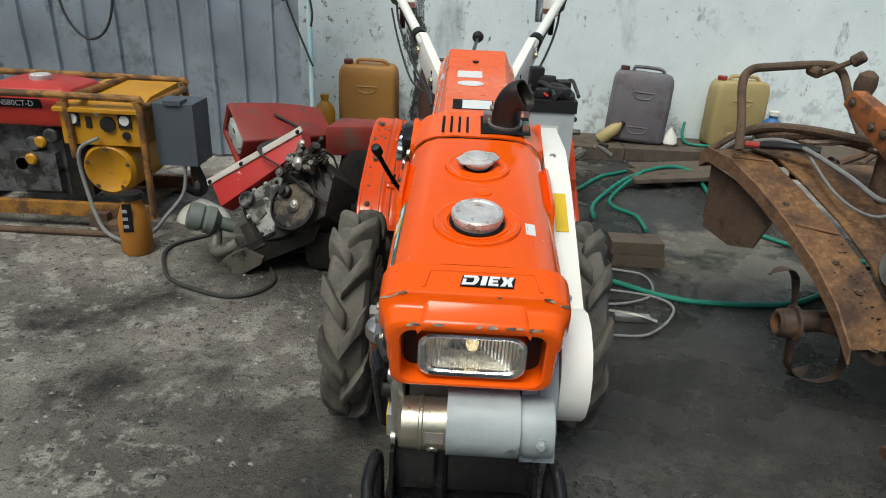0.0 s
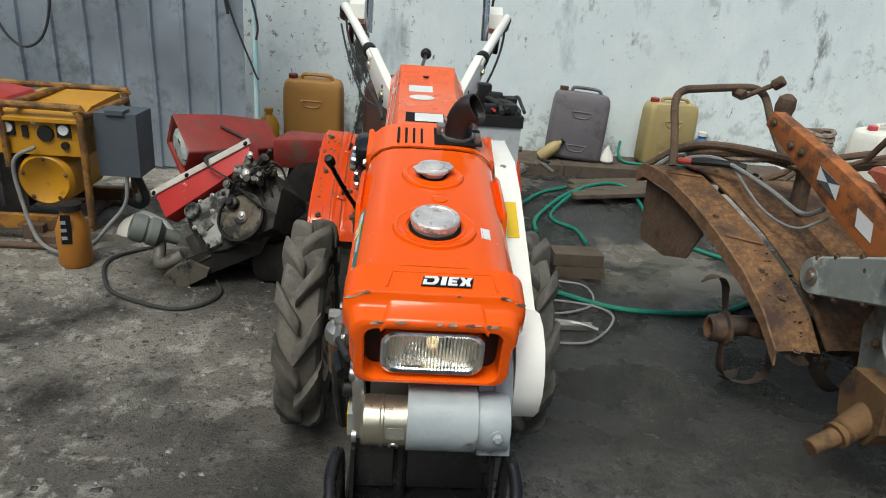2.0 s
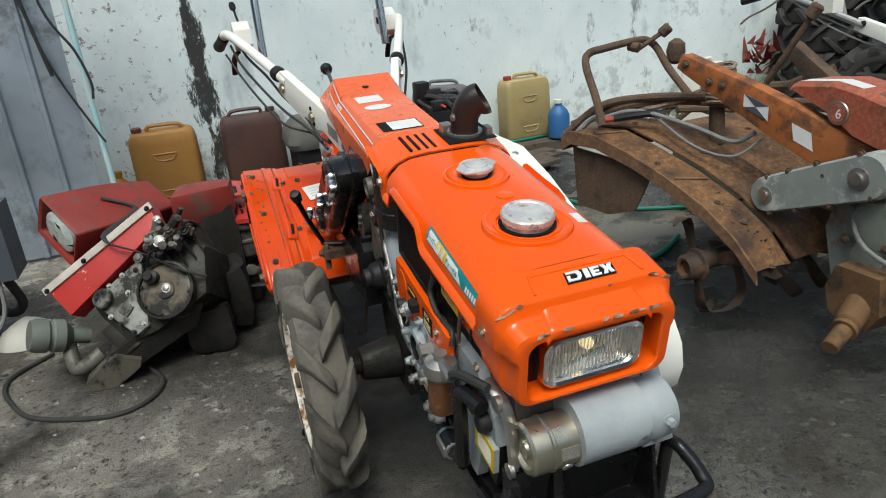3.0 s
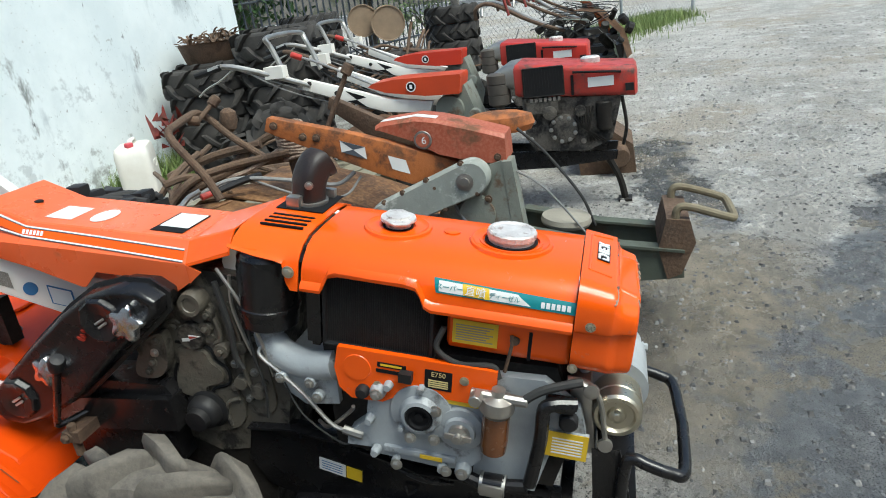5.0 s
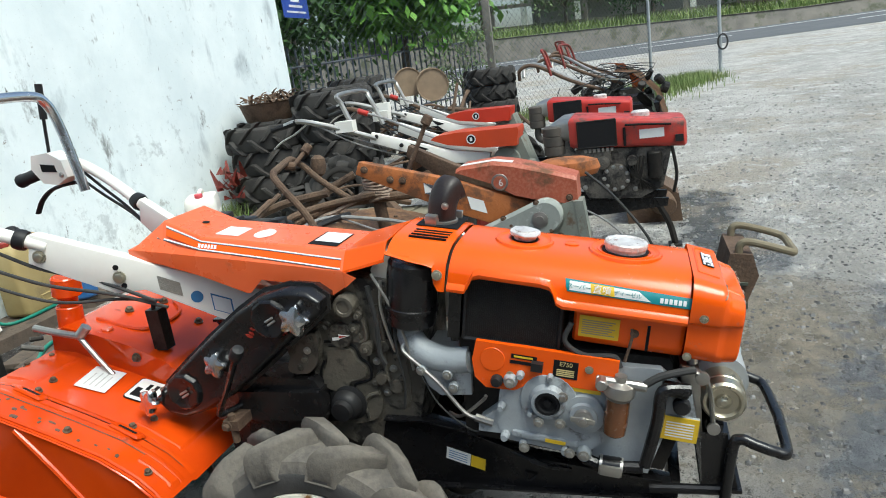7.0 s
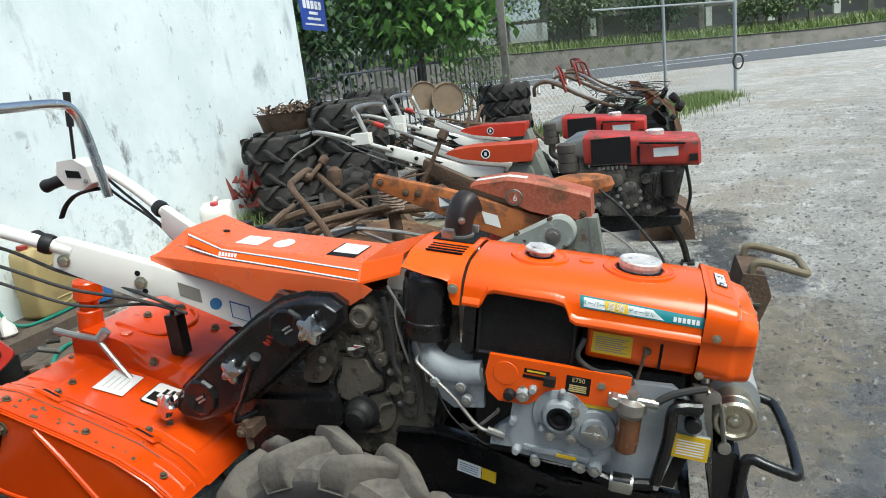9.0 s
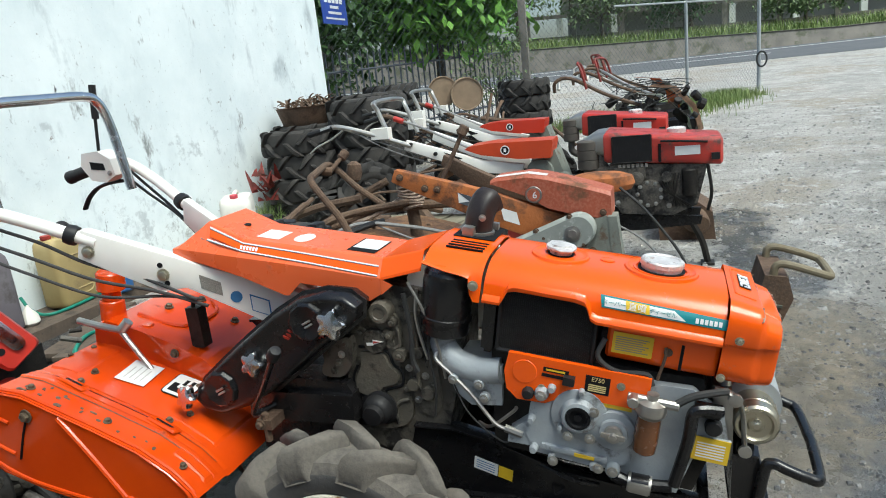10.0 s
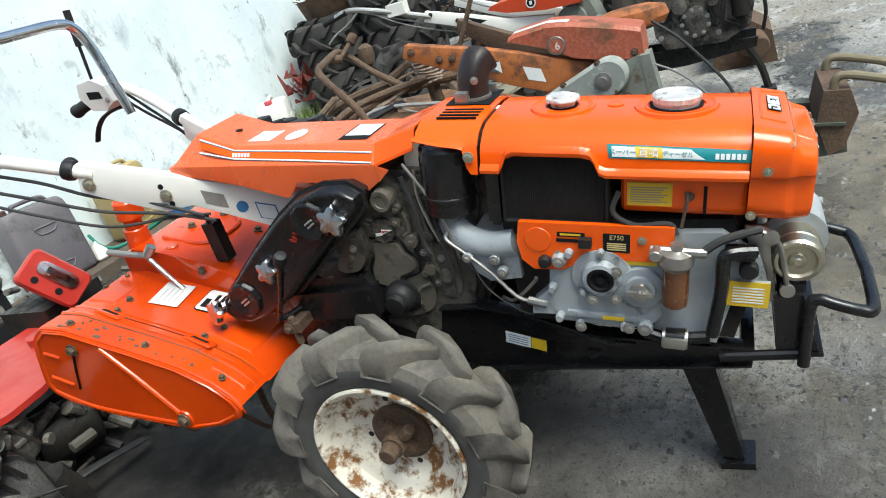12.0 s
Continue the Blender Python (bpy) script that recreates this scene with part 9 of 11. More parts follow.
for s, y1, mat_, lab in ((-1, 5.10, M_RUSTORANGE, "rust-stained orange handle beam"), (1, 5.02, M_RUST, "rusted handle beam")):
    sh = Matrix(((1, s * 0.22, 0, 0), (0, 1, 0, 0), (0, 0, 1, 0), (0, 0, 0, 1)))
    xs = (RX - 0.01 if s < 0 else RX + 0.26) - s * 0.22 * 4.6
    bm = bmesh.new()
    prism(bm, [(y1, 0.955), (y1 + 0.02, 0.905), (y1 - 0.02, 0.880), (4.72, 0.685), (4.60, 0.630), (4.42, 0.625), (4.42, 0.70), (4.66, 0.800), (4.80, 0.855)], xs, xs - s * 0.05, "x", 0.006, sh)
    bmr = part("handle_beam", bm, mat_, rusty, lab)
    if s < 0:
        fx = lambda y: RX - 0.01 - 0.22 * (y - 4.6) - 0.0525 + 0.05
        bm = bmesh.new()
        q = [(4.70, 0.745), (4.595, 0.700), (4.58, 0.655), (4.685, 0.70)]
        bm.faces.new([bm.verts.new((RX - 0.0115 - 0.22 * (y - 4.6), y, z)) for y, z in [(4.675, 0.755), (4.61, 0.728), (4.60, 0.672), (4.665, 0.700)]])
        part("pale_label", bm, M_LABEL_W, bmr, "square pale label")
        bm = bmesh.new()
        bm.faces.new([bm.verts.new((RX - 0.0115 - 0.22 * (y - 4.6), y, z)) for y, z in [(4.845, 0.835), (4.755, 0.798), (4.755, 0.75), (4.845, 0.79)]])
        dlab = part("diamond_label", bm, M_LABEL_W, bmr, "white label with dark triangles")
        bm = bmesh.new()
        for tri in ([(4.845, 0.835), (4.755, 0.798), (4.80, 0.793)], [(4.845, 0.79), (4.755, 0.75), (4.80, 0.793)]):
            bm.faces.new([bm.verts.new((RX - 0.0125 - 0.22 * (y - 4.6), y, z)) for y, z in tri])
        part("dark_triangle", bm, M_SLATE, dlab)
        bm = bmesh.new()
        for y, z in ((5.08, 0.92), (4.93, 0.855), (4.98, 0.865)):
            bm = bmesh.new()
            bolt(bm, (RX - 0.010 - 0.22 * (y - 4.6), y, z), (-1, -0.22, 0), 0.011, 0.01)
            part("beam_bolt", bm, M_RUST, bmr)

bm = bmesh.new()
ring = []
for x, f in ((1.285, 1.0), (1.225, 1.0), (1.212, 0.9)):
    pts = []
    d = Vector((-0.36, 0.15)).normalized()
    nrm = Vector((-d.y, d.x))
    a0, c0 = Vector((4.705, 0.520)), Vector((4.350, 0.655))
    for k in range(13):
        a = -math.pi / 2 + math.pi * k / 12
        pts.append(c0 + (d * math.cos(a) + nrm * math.sin(a)) * 0.068 * f)
    for k in range(13):
        a = math.pi / 2 + math.pi * k / 12
        pts.append(a0 + (d * math.cos(a) + nrm * math.sin(a)) * 0.060 * f)
    ring.append([(x, p.x, p.y) for p in pts])
loft(bm, ring)
rch = part("chain_case", bm, surf("pale_grey_green_case", (0.32, 0.34, 0.31), (0.22, 0.24, 0.215), 0.6, scale=9, dirt=(0.55, 0.56, 0.53), dirt_at=0.62, dirt_scale=14, bump=0.15), rusty, "pale grey-green cast chain case")
bm = bmesh.new()
for y, z, r in ((4.37, 0.648, 0.033), (4.695, 0.523, 0.028)):
    bm = bmesh.new()
    lathe(bm, [(r, 0), (r, 0.006), (r * 0.55, 0.007), (r * 0.55, 0.016), (0.001, 0.016)], axes((1.213, y, z), (0, 1, 0), (-1, 0, 0)), 20)
    part("case_cap", bm, M_STEEL, rch, "round pale cap")
bm = bmesh.new()
for y, z in ((4.38, 0.715), (4.52, 0.660), (4.62, 0.615), (4.70, 0.58), (4.33, 0.60), (4.46, 0.545), (4.58, 0.50), (4.68, 0.465), (4.49, 0.63)):
    bm = bmesh.new()
    bolt(bm, (1.222, y, z), (-1, 0, 0), 0.009, 0.009)
    part("case_bolt", bm, M_RUST, rch)

bm = bmesh.new()
prism(bm, [(4.24, 0.70), (4.46, 0.64), (4.52, 0.45), (4.46, 0.22), (4.28, 0.20), (4.19, 0.36)], 1.285, 1.50, "x", 0.015)
lathe(bm, [(0.075, 0), (0.07, 0.02), (0.04, 0.024), (0.001, 0.024)], axes((1.285, 4.35, 0.50), (0, 1, 0), (-1, 0, 0)), 24)
lathe(bm, [(0.055, 0), (0.05, 0.018), (0.001, 0.018)], axes((1.285, 4.36, 0.40), (0, 1, 0), (-1, 0, 0)), 24)
rg = part("gearbox", bm, M_GREENGREY, rusty, "grey-green gearbox with rust stains")
bm = bmesh.new()
prism(bm, [(4.235, 0.70), (4.20, 0.70), (4.165, 0.36), (4.215, 0.36)], 1.27, 1.36, "x", 0.004)
prism(bm, [(4.235, 0.70), (4.26, 0.66), (4.40, 0.40), (4.2, 0.36)], 1.272, 1.278, "x", 0.001)
part("front_plate", bm, M_GREENGREY, rg, "bent sheet front plate")
bm = bmesh.new()
for y, z in ((4.30, 0.56), (4.42, 0.56), (4.30, 0.45), (4.43, 0.44), (4.25, 0.40), (4.36, 0.34), (4.20, 0.42)):
    bm = bmesh.new()
    bolt(bm, (1.268, y, z), (-1, 0, 0), 0.011, 0.010)
    part("gearbox_bolt", bm, M_RUST, rg)
bm = bmesh.new()
prism(bm, [(4.26, 0.38), (4.40, 0.38), (4.43, 0.30), (4.41, 0.23), (4.36, 0.20), (4.28, 0.21), (4.245, 0.27)], 1.205, 1.34, "x", 0.03, None, 4)
cyl(bm, (1.25, 4.33, 0.285), (1.14, 4.29, 0.245), 0.044, 0.036, 18, 0.006)
cyl(bm, (1.15, 4.29, 0.248), (1.04, 4.255, 0.215), 0.026, 0.024, 14, 0.003)
cyl(bm, (1.13, 4.284, 0.242), (1.115, 4.279, 0.238), 0.036, seg=14)
part("axle_stub", bm, surf("ochre_rust", (0.17, 0.092, 0.036), (0.10, 0.052, 0.022), 0.7, scale=10, bump=0.5, dirt=(0.04, 0.024, 0.016), dirt_at=0.55, dirt_scale=9), rusty, "ochre rusted axle stub")
M_DULLGREEN = surf("dull_green_chassis", (0.085, 0.10, 0.075), (0.06, 0.066, 0.05), 0.6, scale=7, dirt=(0.085, 0.05, 0.028), dirt_at=0.6, bump=0.2)
rail_web = [(4.20, 0.44), (4.20, 0.24), (3.95, 0.20), (3.60, 0.22), (3.60, 0.33), (3.9, 0.37)]
rail_top = [(4.20, 0.445), (3.9, 0.375), (3.60, 0.335), (3.60, 0.325), (3.9, 0.365), (4.20, 0.435)]
bm = bmesh.new()
prism(bm, rail_web, 1.26, 1.272, "x", 0.003)
rch2 = part("chassis", bm, M_DULLGREEN, rusty, "dull green chassis rails")
for pts, x0, x1 in ((rail_web, 1.52, 1.532), (rail_top, 1.24, 1.30), (rail_top, 1.49, 1.55)):
    bm = bmesh.new()
    prism(bm, pts, x0, x1, "x", 0.002)
    part("rail", bm, M_DULLGREEN, rch2)
bm = bmesh.new()
lathe(bm, [(0.095, 0), (0.10, 0.012), (0.095, 0.03), (0.05, 0.035), (0.001, 0.035)], Matrix.Translation((1.42, 4.03, 0.40)) @ Matrix.Rotation(0.12, 4, "X"), 28)
part("disc_lid", bm, surf("dusty_lid", (0.30, 0.28, 0.23), (0.22, 0.20, 0.16), 0.8, bump=0.2), rusty, "dusty round disc lying on the rails")
bm = bmesh.new()
prism(bm, [(3.66, 0.22), (3.61, 0.24), (3.56, 0.36), (3.58, 0.445), (3.66, 0.455), (3.69, 0.34)], 1.250, 1.542, "x", 0.012)
rbump = part("front_bracket", bm, M_RUST, rusty, "rusted front bracket block")
bm = bmesh.new()
tube(bm, [(1.27, 3.63, 0.44), (1.27, 3.62, 0.485), (1.27, 3.58, 0.49), (1.27, 3.46, 0.45), (1.30, 3.43, 0.435), (1.40, 3.425, 0.43), (1.50, 3.43, 0.435), (1.52, 3.46, 0.45), (1.52, 3.58, 0.49), (1.52, 3.62, 0.485), (1.52, 3.63, 0.44)], 0.015, 10, 5)
part("bumper", bm, surf("dull_olive_tube", (0.20, 0.17, 0.11), (0.15, 0.12, 0.07), 0.6, scale=12, bump=0.2), rbump, "dull bent-tube bumper")
bm = bmesh.new()
box(bm, 1.33, 1.46, 3.86, 3.92, 0.0, 0.30, 0.006)
part("stand_leg", bm, M_RUST, rusty, "rusted stand leg")
# rotary cover, set askew
SKEW = Matrix(((1, -0.28, 0, 5.30 * 0.28 - 0.049), (0, 1, 0, 0), (0, 0, 1, 0), (0, 0, 0, 1)))


def skewed(*args, **kw):
    return part(*args, m=SKEW, **kw)


prof = [(5.425, 0.600), (5.425, 0.648), (5.385, 0.675), (5.26, 0.672), (5.10, 0.625), (4.94, 0.560), (4.79, 0.483), (4.68, 0.400), (4.60, 0.308)]
top_z = lambda y: float(np.interp(y, [p[0] for p in prof[::-1]], [p[1] for p in prof[::-1]]))
M_OCHRE = surf("ochre_rusted_sheet", (0.175, 0.080, 0.027), (0.080, 0.037, 0.016), 0.6, scale=4, dirt=(0.050, 0.027, 0.017), dirt_at=0.54, dirt_scale=6, dirt_soft=0.2, bump=0.5, bump_scale=34, grain=(0.27, 0.145, 0.058))
rcov = None
for x0, x1, lift in ((0.955, 1.101, 0.0), (1.116, 1.30, 0.010), (1.30, 1.80, -0.035)):
    bm = bmesh.new()
    n = 3
    loft(bm, [[(x0 + (x1 - x0) * i / n + 0.002 * math.sin(y * 40 + i), y, z + lift + 0.003 * math.sin(y * 23 + i * 2)) for y, z in prof] for i in range(n + 1)], False)
    bmesh.ops.recalc_face_normals(bm, faces=bm.faces)
    bmesh.ops.solidify(bm, geom=bm.faces[:], thickness=0.007)
    if rcov is None:
        rcov = skewed("rotary_cover", bm, M_OCHRE, rusty, "rusty ochre-brown sloping tiller cover")
    else:
        skewed("cover_sheet", bm, M_OCHRE, rcov, "rusty sheet overlapping the next")
bm = bmesh.new()
loft(bm, [[(0.951, y, z + 0.004), (0.958, y, z + 0.004), (0.960, y - 0.006, z - 0.048), (0.953, y - 0.006, z - 0.048)] for y, z in prof[1:]])
skewed("cover_rim", bm, M_RUSTPLATE, rcov, "bent-down rusty rim", crease=0.5)
for y in (5.25, 4.90):
    bm = bmesh.new()
    tube(bm, [(0.975, y + 0.03, top_z(y + 0.03) + 0.004), (1.09, y, top_z(y) + 0.004)], 0.0045, 6, 2)
    skewed("weld_seam", bm, M_RUSTPLATE, rcov)
for x, y in ((1.0, 5.30), (1.0, 5.02), (1.02, 4.80), (1.04, 4.72), (1.18, 5.30), (1.20, 5.02), (1.30, 4.80), (1.5, 5.1), (1.32, 5.28), (1.02, 4.60), (1.25, 4.62)):
    bm = bmesh.new()
    bolt(bm, (x, y, top_z(y) + (0.012 if x > 1.11 else 0.002)), (0, -0.3, 1), 0.008, 0.007)
    skewed("cover_bolt", bm, M_RUST, rcov)
bm = bmesh.new()
rnd = random.Random(17)
for k in range(30):
    y = 4.70 + rnd.gauss(0, 0.08)
    x = 1.05 + rnd.gauss(0, 0.025)
    L = 0.003 + rnd.random() * 0.007
    z = top_z(y)
    prism(bm, [(x, y), (x + L, y + L * 0.3), (x + L * 0.8, y + L), (x - L * 0.2, y + L * 0.7)], z - 0.004, z + 0.0035, "z")
skewed("rust_hole", bm, M_OILY, rcov, "pitted rust holes", kind="stuff")
bm = bmesh.new()
prism(bm, [(5.40, 0.61), (5.02, 0.57), (5.10, 0.40), (5.22, 0.36), (5.38, 0.37)], 0.985, 0.991, "x", 0.001)
skewed("rear_flap", bm, M_RUST, rcov, "dark bent flap")
bm = bmesh.new()
prism(bm, [(4.70, 0.45), (4.50, 0.42), (4.48, 0.30), (4.70, 0.28)], 1.30, 1.36, "x", 0.004)
skewed("slotted_plate", bm, M_RUST, rcov, "rusted slotted bracket")
bm = bmesh.new()
cyl(bm, (1.0, 4.80, 0.285), (1.75, 4.80, 0.30), 0.035, seg=14)
lathe(bm, [(0.026, 0.03), (0.026, 0.0), (0.036, -0.004), (0.046, 0.006), (0.048, 0.04), (0.060, 0.045), (0.060, 0.055), (0.04, 0.06)], axes((0.985, 4.80, 0.275), (0, 1, 0), (1, 0, 0)), 22)
M_TINE = surf("worn_dark_tine_steel", (0.085, 0.055, 0.040), (0.045, 0.034, 0.029), 0.5, metal=0.4, scale=12, dirt=(0.15, 0.075, 0.035), dirt_at=0.55, dirt_scale=10, bump=0.3, bump_scale=50)
rsh = part("rotor_shaft", bm, M_TINE, rusty, "rusty rotor shaft")


def sickle(x, a, s, turn=1.0):
    """A flat tilling blade: radial from the shaft, then swept and bent sideways."""
    bm = bmesh.new()
    line = smooth_path([(r, ph * turn, s * dx) for r, ph, dx in ((0.03, 0.0, 0.0), (0.09, 0.05, 0.0), (0.145, 0.16, 0.012), (0.180, 0.34, 0.050), (0.190, 0.52, 0.095), (0.185, 0.62, 0.130))], 4)
    pts = []
    for r, ph, dx in line:
        pts.append(Vector((x + dx, 4.80 + r * math.cos(a + ph), max(0.016, 0.275 + r * math.sin(a + ph)))))
    rings = []
    for i, p in enumerate(pts):
        d = (pts[min(i + 1, len(pts) - 1)] - pts[max(i - 1, 0)]).normalized()
        f = i / (len(pts) - 1)
        tang = Vector((0, -math.sin(a + 0.3 * f), math.cos(a + 0.3 * f)))
        wide = (tang - d * tang.dot(d)).normalized()
        nrm = d.cross(wide)
        hw = 0.017 + 0.009 * math.sin(math.pi * min(1.0, f * 1.1)) - 0.012 * max(0.0, f - 0.8) / 0.2
        rings.append([p + wide * hw, p + nrm * 0.004, p - wide * hw, p - nrm * 0.004])
    loft(bm, rings)
    return bm


for k, (x, deg, s) in enumerate(((1.035, 66, -1), (1.03, 250, 1), (1.10, 150, 1), (1.19, 235, -1), (1.20, 40, 1), (1.29, 200, 1), (1.37, 320, -1), (1.38, 265, 1), (1.47, 215, 1), (1.55, 300, -1))):
    part("tine", sickle(x, radians(deg), s), M_TINE, rsh, "curved rusty tilling blade" if k == 0 else "", crease=0.8)
# handlebar loop, levers, cables, rope
bm = bmesh.new()
tube(bm, [(0.915, 5.20, 0.72), (0.922, 5.25, 0.815), (0.935, 5.34, 0.925), (0.975, 5.385, 0.965), (1.06, 5.41, 0.975), (1.25, 5.46, 0.985), (1.31, 5.468, 0.975), (1.332, 5.44, 0.945), (1.335, 5.36, 0.865), (1.34, 5.22, 0.76)], 0.015, 10, 6)
rl = part("loop_handle", bm, M_RUST, rusty, "rusted loop handle")
bm = bmesh.new()
tube(bm, [(1.235, 5.45, 0.945), (1.30, 5.43, 0.985), (1.345, 5.42, 1.01)], 0.010, 8, 3)
cyl(bm, (1.335, 5.425, 1.0), (1.365, 5.405, 1.03), 0.022, seg=14, bev=0.006)
cyl(bm, (1.21, 5.46, 0.968), (1.23, 5.42, 0.958), 0.02, seg=10, bev=0.003)
lathe(bm, [(0.012, -0.05), (0.03, -0.035), (0.038, 0.0), (0.032, 0.035), (0.012, 0.05)], aim((1.385, 5.39, 0.93), (1.39, 5.38, 1.03)), 16)
part("shift_handle", bm, M_RUST, rl, "rusty shift handle")
bm = bmesh.new()
cyl(bm, (1.36, 5.10, 0.60), (1.36, 5.12, 0.90), 0.030, 0.026, 16, 0.006)
tube(bm, [(1.50, 5.02, 0.82), (1.55, 4.93, 1.0), (1.56, 4.90, 1.06)], 0.011, 8, 3)
cyl(bm, (1.555, 4.91, 1.045), (1.57, 4.885, 1.085), 0.024, seg=12, bev=0.006)
tube(bm, [(1.0, 5.55, 0.66), (1.10, 5.40, 0.735), (1.26, 5.24, 0.77), (1.40, 5.0, 0.76), (1.5, 4.9, 0.74)], 0.022, 10, 5)
tube(bm, [(0.93, 5.50, 0.64), (1.05, 5.42, 0.75), (1.18, 5.30, 0.78), (1.30, 5.10, 0.79)], 0.016, 8, 5)
part("control_bar", bm, M_RUST, rusty, "rusty control bars and column")
bm = bmesh.new()
tube(bm, [(0.90, 5.45, 0.60), (0.98, 5.40, 0.70), (1.02, 5.35, 0.73)], 0.014, 8, 4, r1=0.010)
part("bent_lever", bm, M_STEEL, rusty, "bare steel bent lever tip")
bm = bmesh.new()
tube(bm, [(1.00, 5.38, 0.705), (1.10, 5.25, 0.745), (1.20, 5.05, 0.70), (1.25, 4.90, 0.66), (1.27, 4.82, 0.70)], 0.0085, 8, 6)
tube(bm, [(1.14, 5.20, 0.73), (1.17, 5.00, 0.64), (1.22, 4.86, 0.62), (1.28, 4.80, 0.68)], 0.005, 8, 6)
tube(bm, [(1.30, 4.46, 0.56), (1.24, 4.34, 0.44), (1.25, 4.05, 0.38), (1.28, 3.75, 0.345)], 0.007, 8, 6)
tube(bm, [(1.32, 4.25, 0.68), (1.33, 4.10, 0.58), (1.33, 3.96, 0.40), (1.33, 3.94, 0.37)], 0.004, 8, 6)
part("grey_cable", bm, M_GREYCABLE, rusty, "grey control cables")
bm = bmesh.new()
tube(bm, [(1.47, 4.20, 0.78), (1.47, 4.10, 0.68), (1.46, 3.97, 0.50), (1.46, 3.92, 0.37)], 0.006, 8, 6)
part("black_hose", bm, M_CABLE, rusty, "black hose over the front")
bm = bmesh.new()
for k in range(9):
    z = 0.765 + 0.016 * k
    tube(bm, [(1.36 + 0.055 * math.cos(a), 5.11 + 0.055 * math.sin(a), z + 0.006 * math.sin(a * 2 + k)) for a in [TAU * j / 10 for j in range(11)]], 0.0085, 6, 2)
tube(bm, [(1.08, 5.42, 0.70), (1.14, 5.38, 0.735), (1.20, 5.28, 0.74), (1.26, 5.20, 0.77), (1.33, 5.16, 0.78)], 0.011, 6, 4)
tube(bm, [(1.10, 5.50, 0.68), (1.18, 5.36, 0.72), (1.28, 5.24, 0.755), (1.36, 5.16, 0.80)], 0.011, 6, 4)
part("rope", bm, surf("frayed_rope", (0.38, 0.31, 0.24), (0.16, 0.10, 0.08), 0.9, scale=60, bump=0.6, bump_scale=90), rusty, "frayed brown and white rope wound round the column")
bm = bmesh.new()
tube(bm, [(1.02, 5.28, 0.722), (1.10, 5.22, 0.735), (1.18, 5.18, 0.735)], 0.014, 8, 3)
part("grip", bm, M_PLASTIC, rusty, "black rubber grip")
bm = bmesh.new()
cyl(bm, (0.985, 5.33, 0.712), (1.06, 5.28, 0.72), 0.013, 0.010, 10, 0.003)
part("red_grip", bm, M_REDENG, rusty, "faded red lever grip")

# ---- two white-armed tillers with red engines, row of stripped tillers, tyre heaps ----
M_GRIME = surf("grimy_brown_engine", (0.125, 0.108, 0.088), (0.045, 0.039, 0.033), 0.35, scale=10, dirt=(0.012, 0.011, 0.010), dirt_at=0.52, dirt_scale=8, bump=0.4, bump_scale=50, grain=(0.17, 0.155, 0.13))


